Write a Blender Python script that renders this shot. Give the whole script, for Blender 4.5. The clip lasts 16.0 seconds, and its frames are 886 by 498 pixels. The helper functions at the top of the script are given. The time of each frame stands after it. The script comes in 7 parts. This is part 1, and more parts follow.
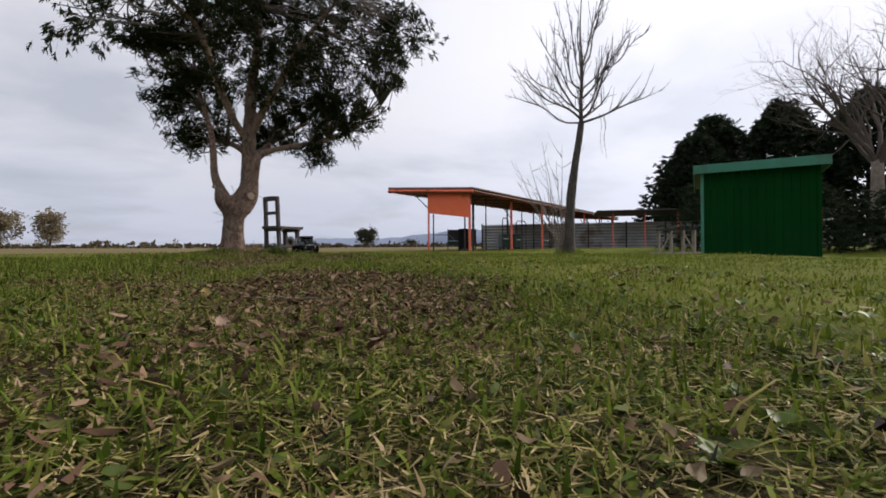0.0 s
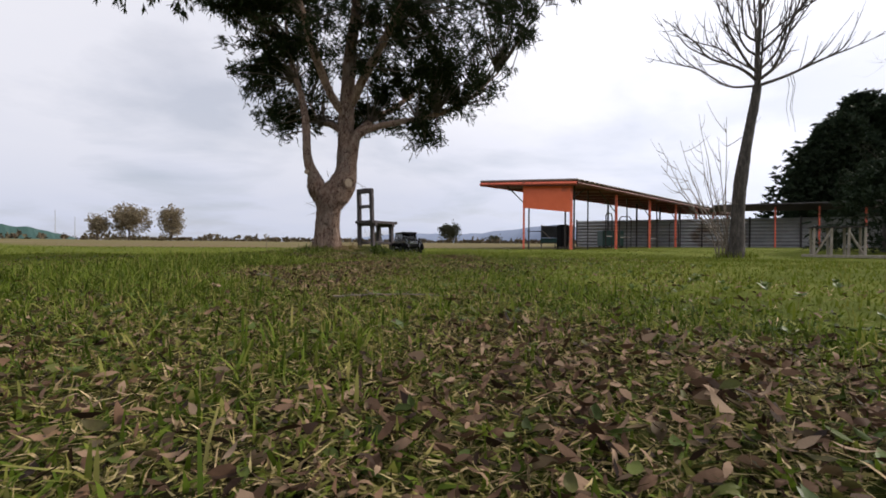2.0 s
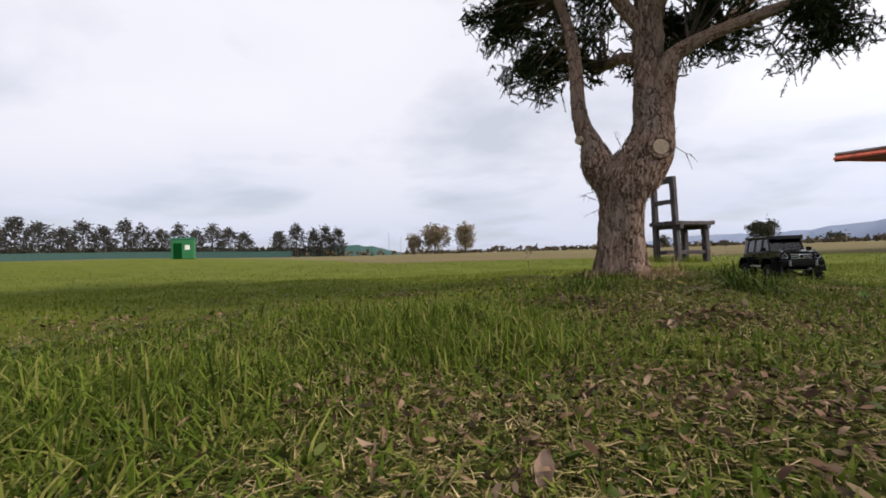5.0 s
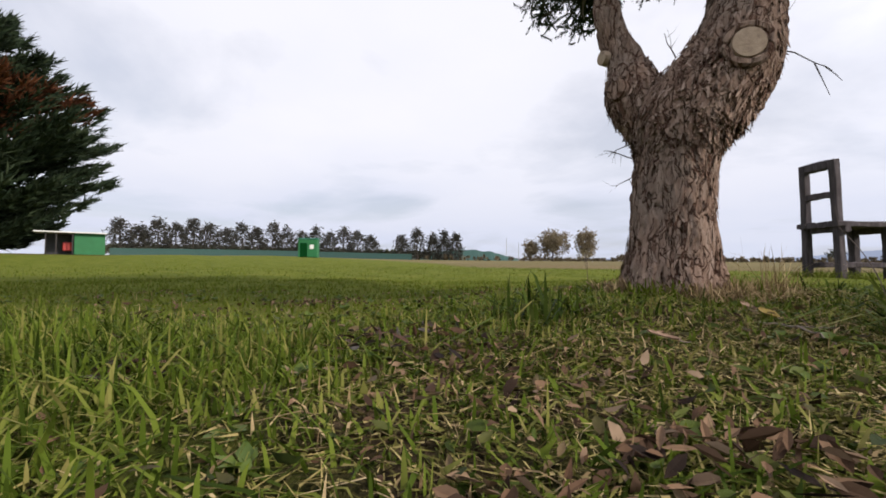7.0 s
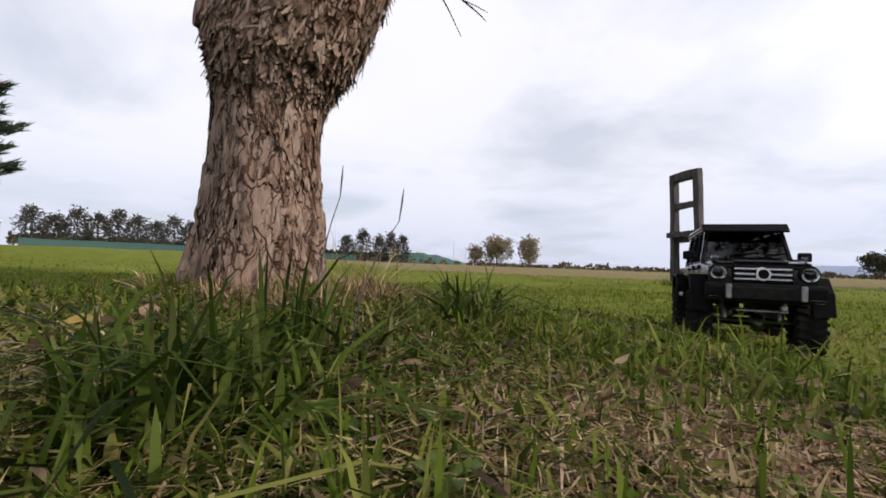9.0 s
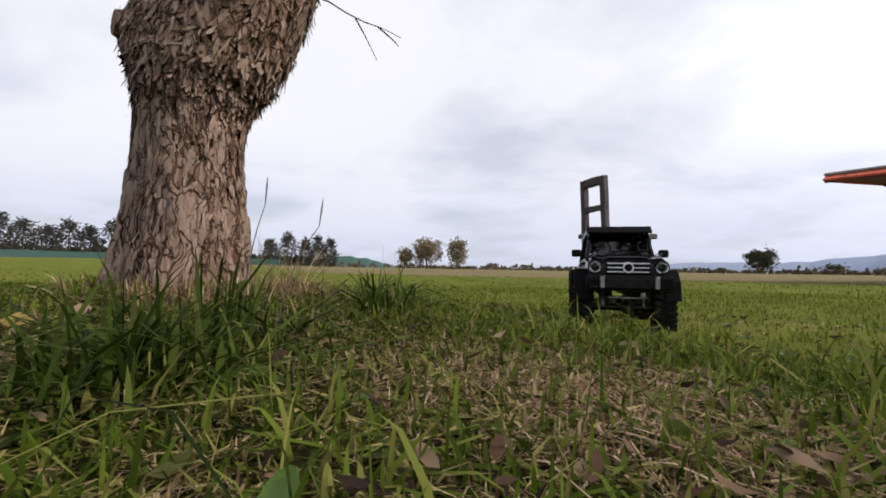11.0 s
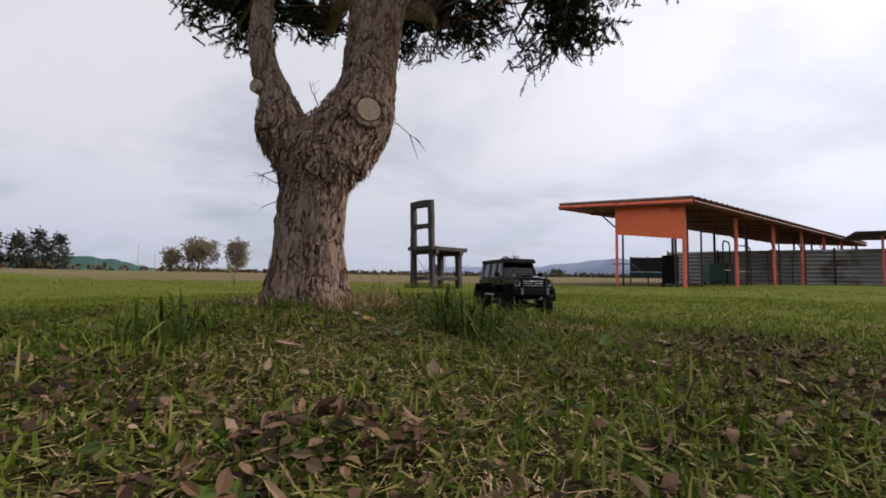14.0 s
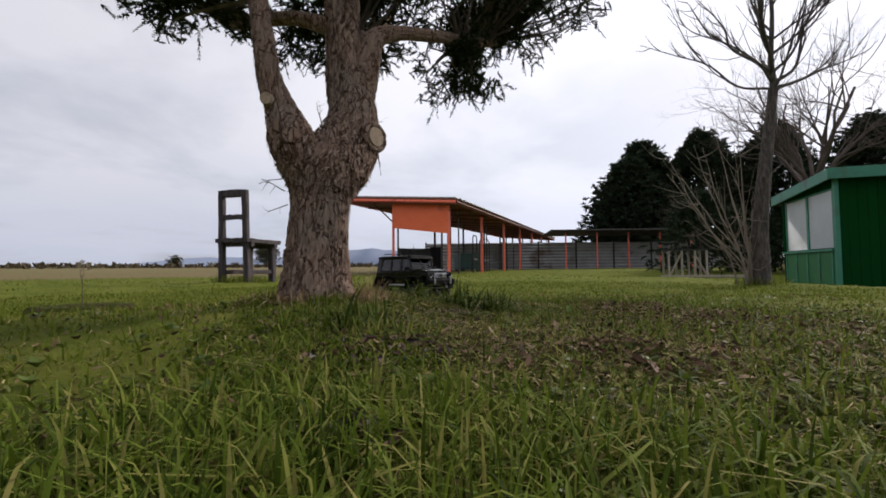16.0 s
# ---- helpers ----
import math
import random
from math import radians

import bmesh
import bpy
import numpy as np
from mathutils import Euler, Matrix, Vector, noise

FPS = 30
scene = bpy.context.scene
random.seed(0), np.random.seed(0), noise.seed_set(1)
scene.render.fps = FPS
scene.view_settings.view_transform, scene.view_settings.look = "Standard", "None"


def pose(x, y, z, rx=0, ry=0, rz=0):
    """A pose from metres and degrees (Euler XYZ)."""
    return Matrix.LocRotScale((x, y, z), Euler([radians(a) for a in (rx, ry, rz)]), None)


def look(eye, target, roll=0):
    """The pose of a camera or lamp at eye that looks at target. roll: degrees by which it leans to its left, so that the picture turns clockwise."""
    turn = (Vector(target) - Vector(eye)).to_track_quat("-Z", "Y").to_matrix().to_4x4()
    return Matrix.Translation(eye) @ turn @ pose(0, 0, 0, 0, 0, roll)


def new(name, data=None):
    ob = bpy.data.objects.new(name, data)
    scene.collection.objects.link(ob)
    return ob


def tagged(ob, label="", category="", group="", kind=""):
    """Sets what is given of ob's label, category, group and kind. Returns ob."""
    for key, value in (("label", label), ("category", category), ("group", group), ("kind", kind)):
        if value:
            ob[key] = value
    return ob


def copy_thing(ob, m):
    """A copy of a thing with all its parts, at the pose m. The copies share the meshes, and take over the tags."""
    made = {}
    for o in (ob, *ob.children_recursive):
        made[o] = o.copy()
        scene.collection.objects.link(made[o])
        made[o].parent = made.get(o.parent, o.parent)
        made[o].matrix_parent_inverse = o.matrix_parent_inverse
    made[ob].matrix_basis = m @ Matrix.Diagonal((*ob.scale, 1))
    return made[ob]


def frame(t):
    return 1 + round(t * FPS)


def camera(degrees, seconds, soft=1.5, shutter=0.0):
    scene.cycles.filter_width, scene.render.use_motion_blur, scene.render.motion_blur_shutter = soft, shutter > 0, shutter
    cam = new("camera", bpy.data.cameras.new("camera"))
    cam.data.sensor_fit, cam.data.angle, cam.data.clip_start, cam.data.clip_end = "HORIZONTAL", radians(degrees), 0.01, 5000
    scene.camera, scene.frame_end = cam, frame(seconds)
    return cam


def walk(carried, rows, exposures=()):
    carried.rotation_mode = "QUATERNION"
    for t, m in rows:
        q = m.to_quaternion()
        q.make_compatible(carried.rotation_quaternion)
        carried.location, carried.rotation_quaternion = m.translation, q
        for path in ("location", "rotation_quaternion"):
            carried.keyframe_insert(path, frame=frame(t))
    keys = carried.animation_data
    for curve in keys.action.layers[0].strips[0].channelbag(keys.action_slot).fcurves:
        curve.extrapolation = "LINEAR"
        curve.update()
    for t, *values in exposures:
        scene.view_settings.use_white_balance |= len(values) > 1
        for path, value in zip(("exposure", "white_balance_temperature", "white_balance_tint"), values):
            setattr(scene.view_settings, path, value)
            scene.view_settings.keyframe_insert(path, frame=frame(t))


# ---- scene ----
# Camera and its walk
cam = camera(88.9, 16.0, soft=1.75)
PATH = [
    (0, (-0.255, 0.731, 0.033), (-0.238, 2.731, 0.041), -0.4),
    (0.5, (-0.413, 1.008, 0.022), (-0.453, 3.007, 0.029), -0.2),
    (1, (-0.585, 1.346, 0.04), (-0.717, 3.341, 0.042), 0.2),
    (1.5, (-0.753, 1.738, 0.069), (-0.953, 3.728, 0.073), 0.6),
    (2, (-0.94, 2.165, 0.092), (-1.279, 4.136, 0.082), 0.4),
    (2.5, (-1.157, 2.587, 0.096), (-1.649, 4.526, 0.07), 0.8),
    (3, (-1.347, 3.0, 0.117), (-1.977, 4.898, 0.097), 0.6),
    (3.5, (-1.534, 3.29, 0.141), (-2.307, 5.134, 0.124), -0.3),
    (4, (-1.748, 3.563, 0.145), (-2.705, 5.319, 0.137), -0.3),
    (4.5, (-1.946, 3.919, 0.173), (-3.123, 5.536, 0.187), -0.7),
    (5, (-2.011, 4.332, 0.207), (-3.4, 5.771, 0.242), -1.5),
    (7.5, (-2.263, 6.073, 0.135), (-3.988, 7.083, 0.202), 0.9),
    (8, (-2.167, 6.465, 0.133), (-3.869, 7.511, 0.228), 0.8),
    (8.5, (-2.047, 6.74, 0.112), (-3.68, 7.892, 0.19), 2.1),
    (9, (-1.975, 6.908, 0.132), (-3.57, 8.113, 0.216), 2.2),
    (9.5, (-1.902, 6.957, 0.113), (-3.481, 8.18, 0.206), 1.4),
    (12, (-1.836, 6.554, 0.153), (-3.052, 8.138, 0.27), 1.1),
    (12.5, (-1.913, 6.333, 0.176), (-3.059, 7.967, 0.306), 0.7),
    (13, (-1.993, 6.106, 0.172), (-3.01, 7.822, 0.315), 0.7),
    (13.5, (-2.041, 5.847, 0.15), (-2.84, 7.677, 0.271), 0.7),
    (14, (-2.128, 5.611, 0.164), (-2.715, 7.518, 0.298), 0.8),
    (14.5, (-2.235, 5.425, 0.174), (-2.568, 7.392, 0.319), 1.3),
    (15, (-2.471, 5.217, 0.174), (-2.573, 7.209, 0.322), 1.6),
    (15.5, (-2.822, 5.078, 0.148), (-2.667, 7.068, 0.278), 0.1),
    (16, (-3.117, 5.018, 0.187), (-2.667, 6.964, 0.279), -0.5),
]
EXPOSURE = [(t, e, 6500, 14) for t, e in ((0.0, -0.05), (1.5, 0.08), (3.0, 0.12), (5.0, 0.22), (7.5, 0.28), (9.5, 0.32), (12.5, 0.11), (13.5, -0.02), (14.5, -0.12), (16.0, -0.07))]
walk(cam, [(t, look(eye, target, roll)) for t, eye, target, roll in PATH], EXPOSURE)

# World, sun, exposure
SUN_AZ, SUN_EL = 62.0, 34.0     # degrees clockwise from +y, degrees up


def make_world():
    w = bpy.data.worlds.new("sky")
    scene.world = w
    w.use_nodes = True
    n, l = w.node_tree.nodes, w.node_tree.links
    n.clear()
    out, bg = n.new("ShaderNodeOutputWorld"), n.new("ShaderNodeBackground")
    sky = n.new("ShaderNodeTexSky")
    sky.sky_type, sky.sun_disc = "NISHITA", False
    sky.sun_elevation, sky.sun_rotation = radians(SUN_EL), radians(SUN_AZ)
    sky.air_density, sky.dust_density = 1.0, 1.6
    tc, sep = n.new("ShaderNodeTexCoord"), n.new("ShaderNodeSeparateXYZ")
    l.new(tc.outputs["Generated"], sep.inputs[0])
    # cloud deck: direction laid on a flat layer overhead
    zz = n.new("ShaderNodeMath"); zz.operation = "MAXIMUM"; zz.inputs[1].default_value = 0.0
    l.new(sep.outputs[2], zz.inputs[0])
    add = n.new("ShaderNodeMath"); add.operation = "ADD"; add.inputs[1].default_value = 0.16
    l.new(zz.outputs[0], add.inputs[0])
    com = n.new("ShaderNodeCombineXYZ")
    for k in (0, 1):
        d = n.new("ShaderNodeMath"); d.operation = "DIVIDE"
        l.new(sep.outputs[k], d.inputs[0]); l.new(add.outputs[0], d.inputs[1]); l.new(d.outputs[0], com.inputs[k])
    n1 = n.new("ShaderNodeTexNoise")
    n1.inputs["Scale"].default_value, n1.inputs["Detail"].default_value, n1.inputs["Roughness"].default_value = 0.80, 7.0, 0.52
    n1.inputs["Distortion"].default_value = 0.25
    n2 = n.new("ShaderNodeTexNoise")
    n2.inputs["Scale"].default_value, n2.inputs["Detail"].default_value, n2.inputs["Roughness"].default_value = 0.85, 7.0, 0.50
    for q in (n1, n2):
        l.new(com.outputs[0], q.inputs["Vector"])
    cover = n.new("ShaderNodeMapRange"); cover.inputs["From Min"].default_value, cover.inputs["From Max"].default_value = 0.36, 0.52
    cover.inputs["To Min"].default_value, cover.inputs["To Max"].default_value = 0.66, 1.0
    l.new(n1.outputs["Fac"], cover.inputs["Value"])
    tone = n.new("ShaderNodeValToRGB")
    tone.color_ramp.elements[0].position, tone.color_ramp.elements[0].color = 0.34, (8.6, 8.95, 9.8, 1)
    tone.color_ramp.elements[1].position, tone.color_ramp.elements[1].color = 0.62, (9.3, 9.5, 10.05, 1)
    l.new(n2.outputs["Fac"], tone.inputs["Fac"])
    # the veil of cloud is brighter towards the sun
    sd = n.new("ShaderNodeVectorMath"); sd.operation = "DOT_PRODUCT"
    a, e = radians(SUN_AZ), radians(SUN_EL)
    sd.inputs[1].default_value = (math.sin(a) * math.cos(e), math.cos(a) * math.cos(e), math.sin(e))
    l.new(tc.outputs["Generated"], sd.inputs[0])
    glow = n.new("ShaderNodeMapRange"); glow.interpolation_type = "SMOOTHSTEP"
    for k, v in (("From Min", 0.15), ("From Max", 1.0), ("To Min", 1.02), ("To Max", 1.46)):
        glow.inputs[k].default_value = v
    l.new(sd.outputs["Value"], glow.inputs["Value"])
    # thicker, bluer cloud low over the plain
    low = n.new("ShaderNodeMapRange"); low.interpolation_type = "SMOOTHSTEP"
    low.inputs["From Min"].default_value, low.inputs["From Max"].default_value = 0.0, 0.30
    l.new(sep.outputs[2], low.inputs["Value"])
    veil = n.new("ShaderNodeMix"); veil.data_type = "RGBA"
    veil.inputs["A"].default_value, veil.inputs["B"].default_value = (0.76, 0.80, 0.88, 1), (1, 1, 1, 1)
    l.new(low.outputs[0], veil.inputs["Factor"])
    tint = n.new("ShaderNodeVectorMath"); tint.operation = "MULTIPLY"
    l.new(tone.outputs["Color"], tint.inputs[0]); l.new(veil.outputs["Result"], tint.inputs[1])
    mul = n.new("ShaderNodeVectorMath"); mul.operation = "SCALE"
    l.new(tint.outputs[0], mul.inputs[0]); l.new(glow.outputs[0], mul.inputs["Scale"])
    mix = n.new("ShaderNodeMix"); mix.data_type = "RGBA"
    l.new(cover.outputs[0], mix.inputs["Factor"]); l.new(sky.outputs["Color"], mix.inputs["A"]); l.new(mul.outputs[0], mix.inputs["B"])
    l.new(mix.outputs["Result"], bg.inputs["Color"])
    bg.inputs["Strength"].default_value = 0.082
    l.new(bg.outputs[0], out.inputs["Surface"])


make_world()
sun = new("sun", bpy.data.lights.new("sun", "SUN"))
sun.data.energy, sun.data.angle, sun.data.color = 3.4, radians(6), (1.0, 0.92, 0.80)
sun.matrix_world = look((0, 0, 0), (-math.sin(radians(SUN_AZ)) * math.cos(radians(SUN_EL)), -math.cos(radians(SUN_AZ)) * math.cos(radians(SUN_EL)), -math.sin(radians(SUN_EL))))


# ---------------------------------------------------------------- materials
def material(name, colors, scale=20.0, rough=0.7, metal=0.0, bump=0.2, stretch=(1, 1, 1), detail=5.0, second=None, coords="Object", island=0.0, spread=(0.3, 0.7), bump_scale=None, spec=0.5, dist=0.004, translucent=0.0, coat=0.0, objrand=0.0):
    """Noise-driven surface: colour ramp over one noise, stains from a second, fine relief from a third."""
    m = bpy.data.materials.new(name)
    m.use_nodes = True
    n, l = m.node_tree.nodes, m.node_tree.links
    b = n["Principled BSDF"]
    tc, mp = n.new("ShaderNodeTexCoord"), n.new("ShaderNodeMapping")
    mp.inputs["Scale"].default_value = stretch
    if coords == "World":
        geo = n.new("ShaderNodeNewGeometry")
        l.new(geo.outputs["Position"], mp.inputs["Vector"])
    else:
        l.new(tc.outputs[coords], mp.inputs["Vector"])
    n1 = n.new("ShaderNodeTexNoise")
    n1.inputs["Scale"].default_value, n1.inputs["Detail"].default_value, n1.inputs["Roughness"].default_value = scale, detail, 0.6
    l.new(mp.outputs[0], n1.inputs["Vector"])
    ramp = n.new("ShaderNodeValToRGB")
    el = ramp.color_ramp.elements
    while len(el) < len(colors):
        el.new(0.5)
    for k, c in enumerate(colors):
        el[k].position = spread[0] + (spread[1] - spread[0]) * k / max(1, len(colors) - 1)
        el[k].color = (*c, 1)
    fac = n1.outputs["Fac"]
    if island or objrand:
        if objrand:
            src = n.new("ShaderNodeObjectInfo").outputs["Random"]
        else:
            src = n.new("ShaderNodeNewGeometry").outputs["Random Per Island"]
        mx = n.new("ShaderNodeMix")
        mx.inputs["Factor"].default_value = island or objrand
        l.new(fac, mx.inputs["A"]); l.new(src, mx.inputs["B"])
        fac = mx.outputs["Result"]
    l.new(fac, ramp.inputs["Fac"])
    col = ramp.outputs["Color"]
    if second:
        c2, s2, lo, hi = second
        n2 = n.new("ShaderNodeTexNoise")
        n2.inputs["Scale"].default_value, n2.inputs["Detail"].default_value = s2, 4.0
        l.new(mp.outputs[0], n2.inputs["Vector"])
        mr = n.new("ShaderNodeMapRange")
        mr.inputs["From Min"].default_value, mr.inputs["From Max"].default_value = lo, hi
        l.new(n2.outputs["Fac"], mr.inputs["Value"])
        mx2 = n.new("ShaderNodeMix"); mx2.data_type = "RGBA"
        mx2.inputs["B"].default_value = (*c2, 1)
        l.new(mr.outputs[0], mx2.inputs["Factor"]); l.new(col, mx2.inputs["A"])
        col = mx2.outputs["Result"]
    l.new(col, b.inputs["Base Color"])
    b.inputs["Roughness"].default_value, b.inputs["Metallic"].default_value = rough, metal
    b.inputs["Specular IOR Level"].default_value = spec
    b.inputs["Coat Weight"].default_value = coat
    b.inputs["Coat Roughness"].default_value = 0.06
    if bump:
        n3 = n.new("ShaderNodeTexNoise")
        n3.inputs["Scale"].default_value, n3.inputs["Detail"].default_value = bump_scale or scale * 3, 6.0
        l.new(mp.outputs[0], n3.inputs["Vector"])
        bp = n.new("ShaderNodeBump")
        bp.inputs["Strength"].default_value, bp.inputs["Distance"].default_value = bump, dist
        l.new(n3.outputs["Fac"], bp.inputs["Height"])
        l.new(bp.outputs["Normal"], b.inputs["Normal"])
    if translucent:
        tr, ms = n.new("ShaderNodeBsdfTranslucent"), n.new("ShaderNodeMixShader")
        ms.inputs[0].default_value = translucent
        l.new(col, tr.inputs["Color"])
        l.new(b.outputs[0], ms.inputs[1]); l.new(tr.outputs[0], ms.inputs[2])
        l.new(ms.outputs[0], n["Material Output"].inputs["Surface"])
    return m


def glass(name, tint=(0.8, 0.85, 0.85), rough=0.02, see=0.5):
    m = bpy.data.materials.new(name)
    m.use_nodes = True
    n, l = m.node_tree.nodes, m.node_tree.links
    n.remove(n["Principled BSDF"])
    tr, gl, mx, fr = n.new("ShaderNodeBsdfTransparent"), n.new("ShaderNodeBsdfGlossy"), n.new("ShaderNodeMixShader"), n.new("ShaderNodeFresnel")
    tr.inputs["Color"].default_value = (*[c * see for c in tint], 1)
    gl.inputs["Roughness"].default_value = rough
    fr.inputs["IOR"].default_value = 1.5
    l.new(fr.outputs[0], mx.inputs[0]); l.new(tr.outputs[0], mx.inputs[1]); l.new(gl.outputs[0], mx.inputs[2])
    l.new(mx.outputs[0], n["Material Output"].inputs["Surface"])
    return m


M = {}


def bark_material(name, lift=1.0, island=False):
    """Dry flaking bark: dark reddish inner bark in the fissures, grey-tan outer plates, fine upright fibre."""
    m = bpy.data.materials.new(name)
    m.use_nodes = True
    n, l = m.node_tree.nodes, m.node_tree.links
    bs = n["Principled BSDF"]
    tc = n.new("ShaderNodeTexCoord")

    def nz(scale, stretch, detail=6.0):
        mp = n.new("ShaderNodeMapping")
        mp.inputs["Scale"].default_value = stretch
        l.new(tc.outputs["Object"], mp.inputs["Vector"])
        t = n.new("ShaderNodeTexNoise")
        t.inputs["Scale"].default_value, t.inputs["Detail"].default_value, t.inputs["Roughness"].default_value = scale, detail, 0.65
        l.new(mp.outputs[0], t.inputs["Vector"])
        return t.outputs["Fac"]

    def ramp(fac, stops):
        r = n.new("ShaderNodeValToRGB")
        while len(r.color_ramp.elements) < len(stops):
            r.color_ramp.elements.new(0.5)
        for e, (p, c) in zip(r.color_ramp.elements, stops):
            e.position, e.color = p, (*c, 1)
        l.new(fac, r.inputs["Fac"])
        return r.outputs["Color"]

    def mix(fac, x, y):
        q = n.new("ShaderNodeMix"); q.data_type = "RGBA"
        l.new(fac, q.inputs["Factor"]); l.new(x, q.inputs["A"]); l.new(y, q.inputs["B"])
        return q.outputs["Result"]
    fibre = nz(70, (1, 1, 0.16), 8.0)
    if island:
        rnd = n.new("ShaderNodeNewGeometry").outputs["Random Per Island"]
        f = n.new("ShaderNodeMix"); f.inputs["Factor"].default_value = 0.42
        l.new(fibre, f.inputs["A"]); l.new(rnd, f.inputs["B"])
        src = f.outputs["Result"]
    else:
        src = fibre
    k = lift
    col = ramp(src, [(0.22, (0.15 * k, 0.090 * k, 0.066 * k)), (0.42, (0.27 * k, 0.178 * k, 0.132 * k)), (0.58, (0.37 * k, 0.262 * k, 0.203 * k)), (0.80, (0.46 * k, 0.35 * k, 0.285 * k))])
    grey = ramp(nz(60, (1, 1, 0.25)), [(0.3, (0.18 * k, 0.135 * k, 0.105 * k)), (0.7, (0.38 * k, 0.305 * k, 0.25 * k))])
    patch_ = n.new("ShaderNodeMapRange")
    patch_.inputs["From Min"].default_value, patch_.inputs["From Max"].default_value = 0.48, 0.68
    l.new(nz(5.0, (1, 1, 0.7), 4.0), patch_.inputs["Value"])
    outer = mix(patch_.outputs[0], col, grey)
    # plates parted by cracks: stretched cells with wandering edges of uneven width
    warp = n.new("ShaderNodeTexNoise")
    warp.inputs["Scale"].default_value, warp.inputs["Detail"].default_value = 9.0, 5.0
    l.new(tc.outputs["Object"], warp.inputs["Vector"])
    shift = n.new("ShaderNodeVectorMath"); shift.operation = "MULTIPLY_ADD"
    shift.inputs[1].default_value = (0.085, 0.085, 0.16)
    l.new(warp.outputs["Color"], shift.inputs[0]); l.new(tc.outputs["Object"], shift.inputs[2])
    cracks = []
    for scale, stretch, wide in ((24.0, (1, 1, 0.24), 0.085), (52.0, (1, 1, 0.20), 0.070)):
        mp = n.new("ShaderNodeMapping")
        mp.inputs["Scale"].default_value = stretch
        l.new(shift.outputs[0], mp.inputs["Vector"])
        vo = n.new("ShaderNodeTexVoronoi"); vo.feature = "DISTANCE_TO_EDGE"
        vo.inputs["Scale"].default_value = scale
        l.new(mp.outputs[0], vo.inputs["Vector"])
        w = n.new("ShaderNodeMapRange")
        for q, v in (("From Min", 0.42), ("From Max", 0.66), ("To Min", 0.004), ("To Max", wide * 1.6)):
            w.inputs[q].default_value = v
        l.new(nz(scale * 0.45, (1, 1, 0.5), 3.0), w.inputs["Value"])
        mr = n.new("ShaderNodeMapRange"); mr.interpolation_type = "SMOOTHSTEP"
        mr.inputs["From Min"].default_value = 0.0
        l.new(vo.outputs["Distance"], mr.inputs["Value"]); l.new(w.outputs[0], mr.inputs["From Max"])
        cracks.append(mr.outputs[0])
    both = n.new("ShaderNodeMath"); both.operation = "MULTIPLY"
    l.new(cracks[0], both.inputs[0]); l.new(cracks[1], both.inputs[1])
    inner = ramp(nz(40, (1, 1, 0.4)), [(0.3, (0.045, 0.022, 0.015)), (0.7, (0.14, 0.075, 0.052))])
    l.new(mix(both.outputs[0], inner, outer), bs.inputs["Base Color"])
    bs.inputs["Roughness"].default_value, bs.inputs["Specular IOR Level"].default_value = 0.95, 0.12
    bp = n.new("ShaderNodeBump")
    bp.inputs["Strength"].default_value, bp.inputs["Distance"].default_value = 1.0, 0.008
    ht = n.new("ShaderNodeMath"); ht.operation = "MULTIPLY_ADD"; ht.inputs[1].default_value = 0.5
    l.new(nz(130, (1, 1, 0.2), 8.0), ht.inputs[0]); l.new(both.outputs[0], ht.inputs[2])
    l.new(ht.outputs[0], bp.inputs["Height"]); l.new(bp.outputs[0], bs.inputs["Normal"])
    return m


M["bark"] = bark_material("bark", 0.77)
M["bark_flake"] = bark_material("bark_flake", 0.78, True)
M["bark_grey"] = material("bark_grey", [(0.022, 0.018, 0.016), (0.06, 0.05, 0.044), (0.12, 0.10, 0.088)], 30, 0.9, bump=0.7, stretch=(1, 1, 0.3), dist=0.006)
M["twig"] = material("twig", [(0.055, 0.042, 0.035), (0.12, 0.095, 0.08)], 12, 0.9, bump=0)
M["twig_pale"] = material("twig_pale", [(0.13, 0.10, 0.08), (0.24, 0.20, 0.165)], 4, 0.9, bump=0)
M["yellow_leaf"] = material("yellow_leaf", [(0.22, 0.16, 0.03), (0.34, 0.24, 0.06)], 60, 0.6, bump=0.3, translucent=0.2)
M["tan_leaf"] = material("tan_leaf", [(0.22, 0.13, 0.08), (0.36, 0.25, 0.17)], 60, 0.65, bump=0.4, second=((0.12, 0.06, 0.035), 40, 0.5, 0.7), translucent=0.1)
M["green_leaf"] = material("green_leaf", [(0.08, 0.15, 0.02), (0.13, 0.21, 0.035)], 60, 0.5, bump=0.3, translucent=0.25)
M["cut_wood"] = material("cut_wood", [(0.26, 0.19, 0.13), (0.40, 0.31, 0.22)], 60, 0.85, bump=0.5, second=((0.16, 0.11, 0.08), 30, 0.55, 0.75))
M["needles"] = material("needles", [(0.006, 0.012, 0.005), (0.015, 0.027, 0.010), (0.032, 0.048, 0.017), (0.065, 0.052, 0.024)], 2.0, 0.8, bump=0, island=0.75, spread=(0.1, 0.97), spec=0.08, translucent=0.08)
M["needles_brown"] = material("needles_brown", [(0.05, 0.018, 0.008), (0.12, 0.045, 0.02)], 0.8, 0.8, bump=0, island=0.7, spec=0.15, translucent=0.1)
M["needles_dark"] = material("needles_dark", [(0.008, 0.016, 0.009), (0.02, 0.036, 0.016), (0.04, 0.055, 0.026)], 0.8, 0.75, bump=0, island=0.7, spread=(0.1, 0.9), spec=0.2, translucent=0.1)
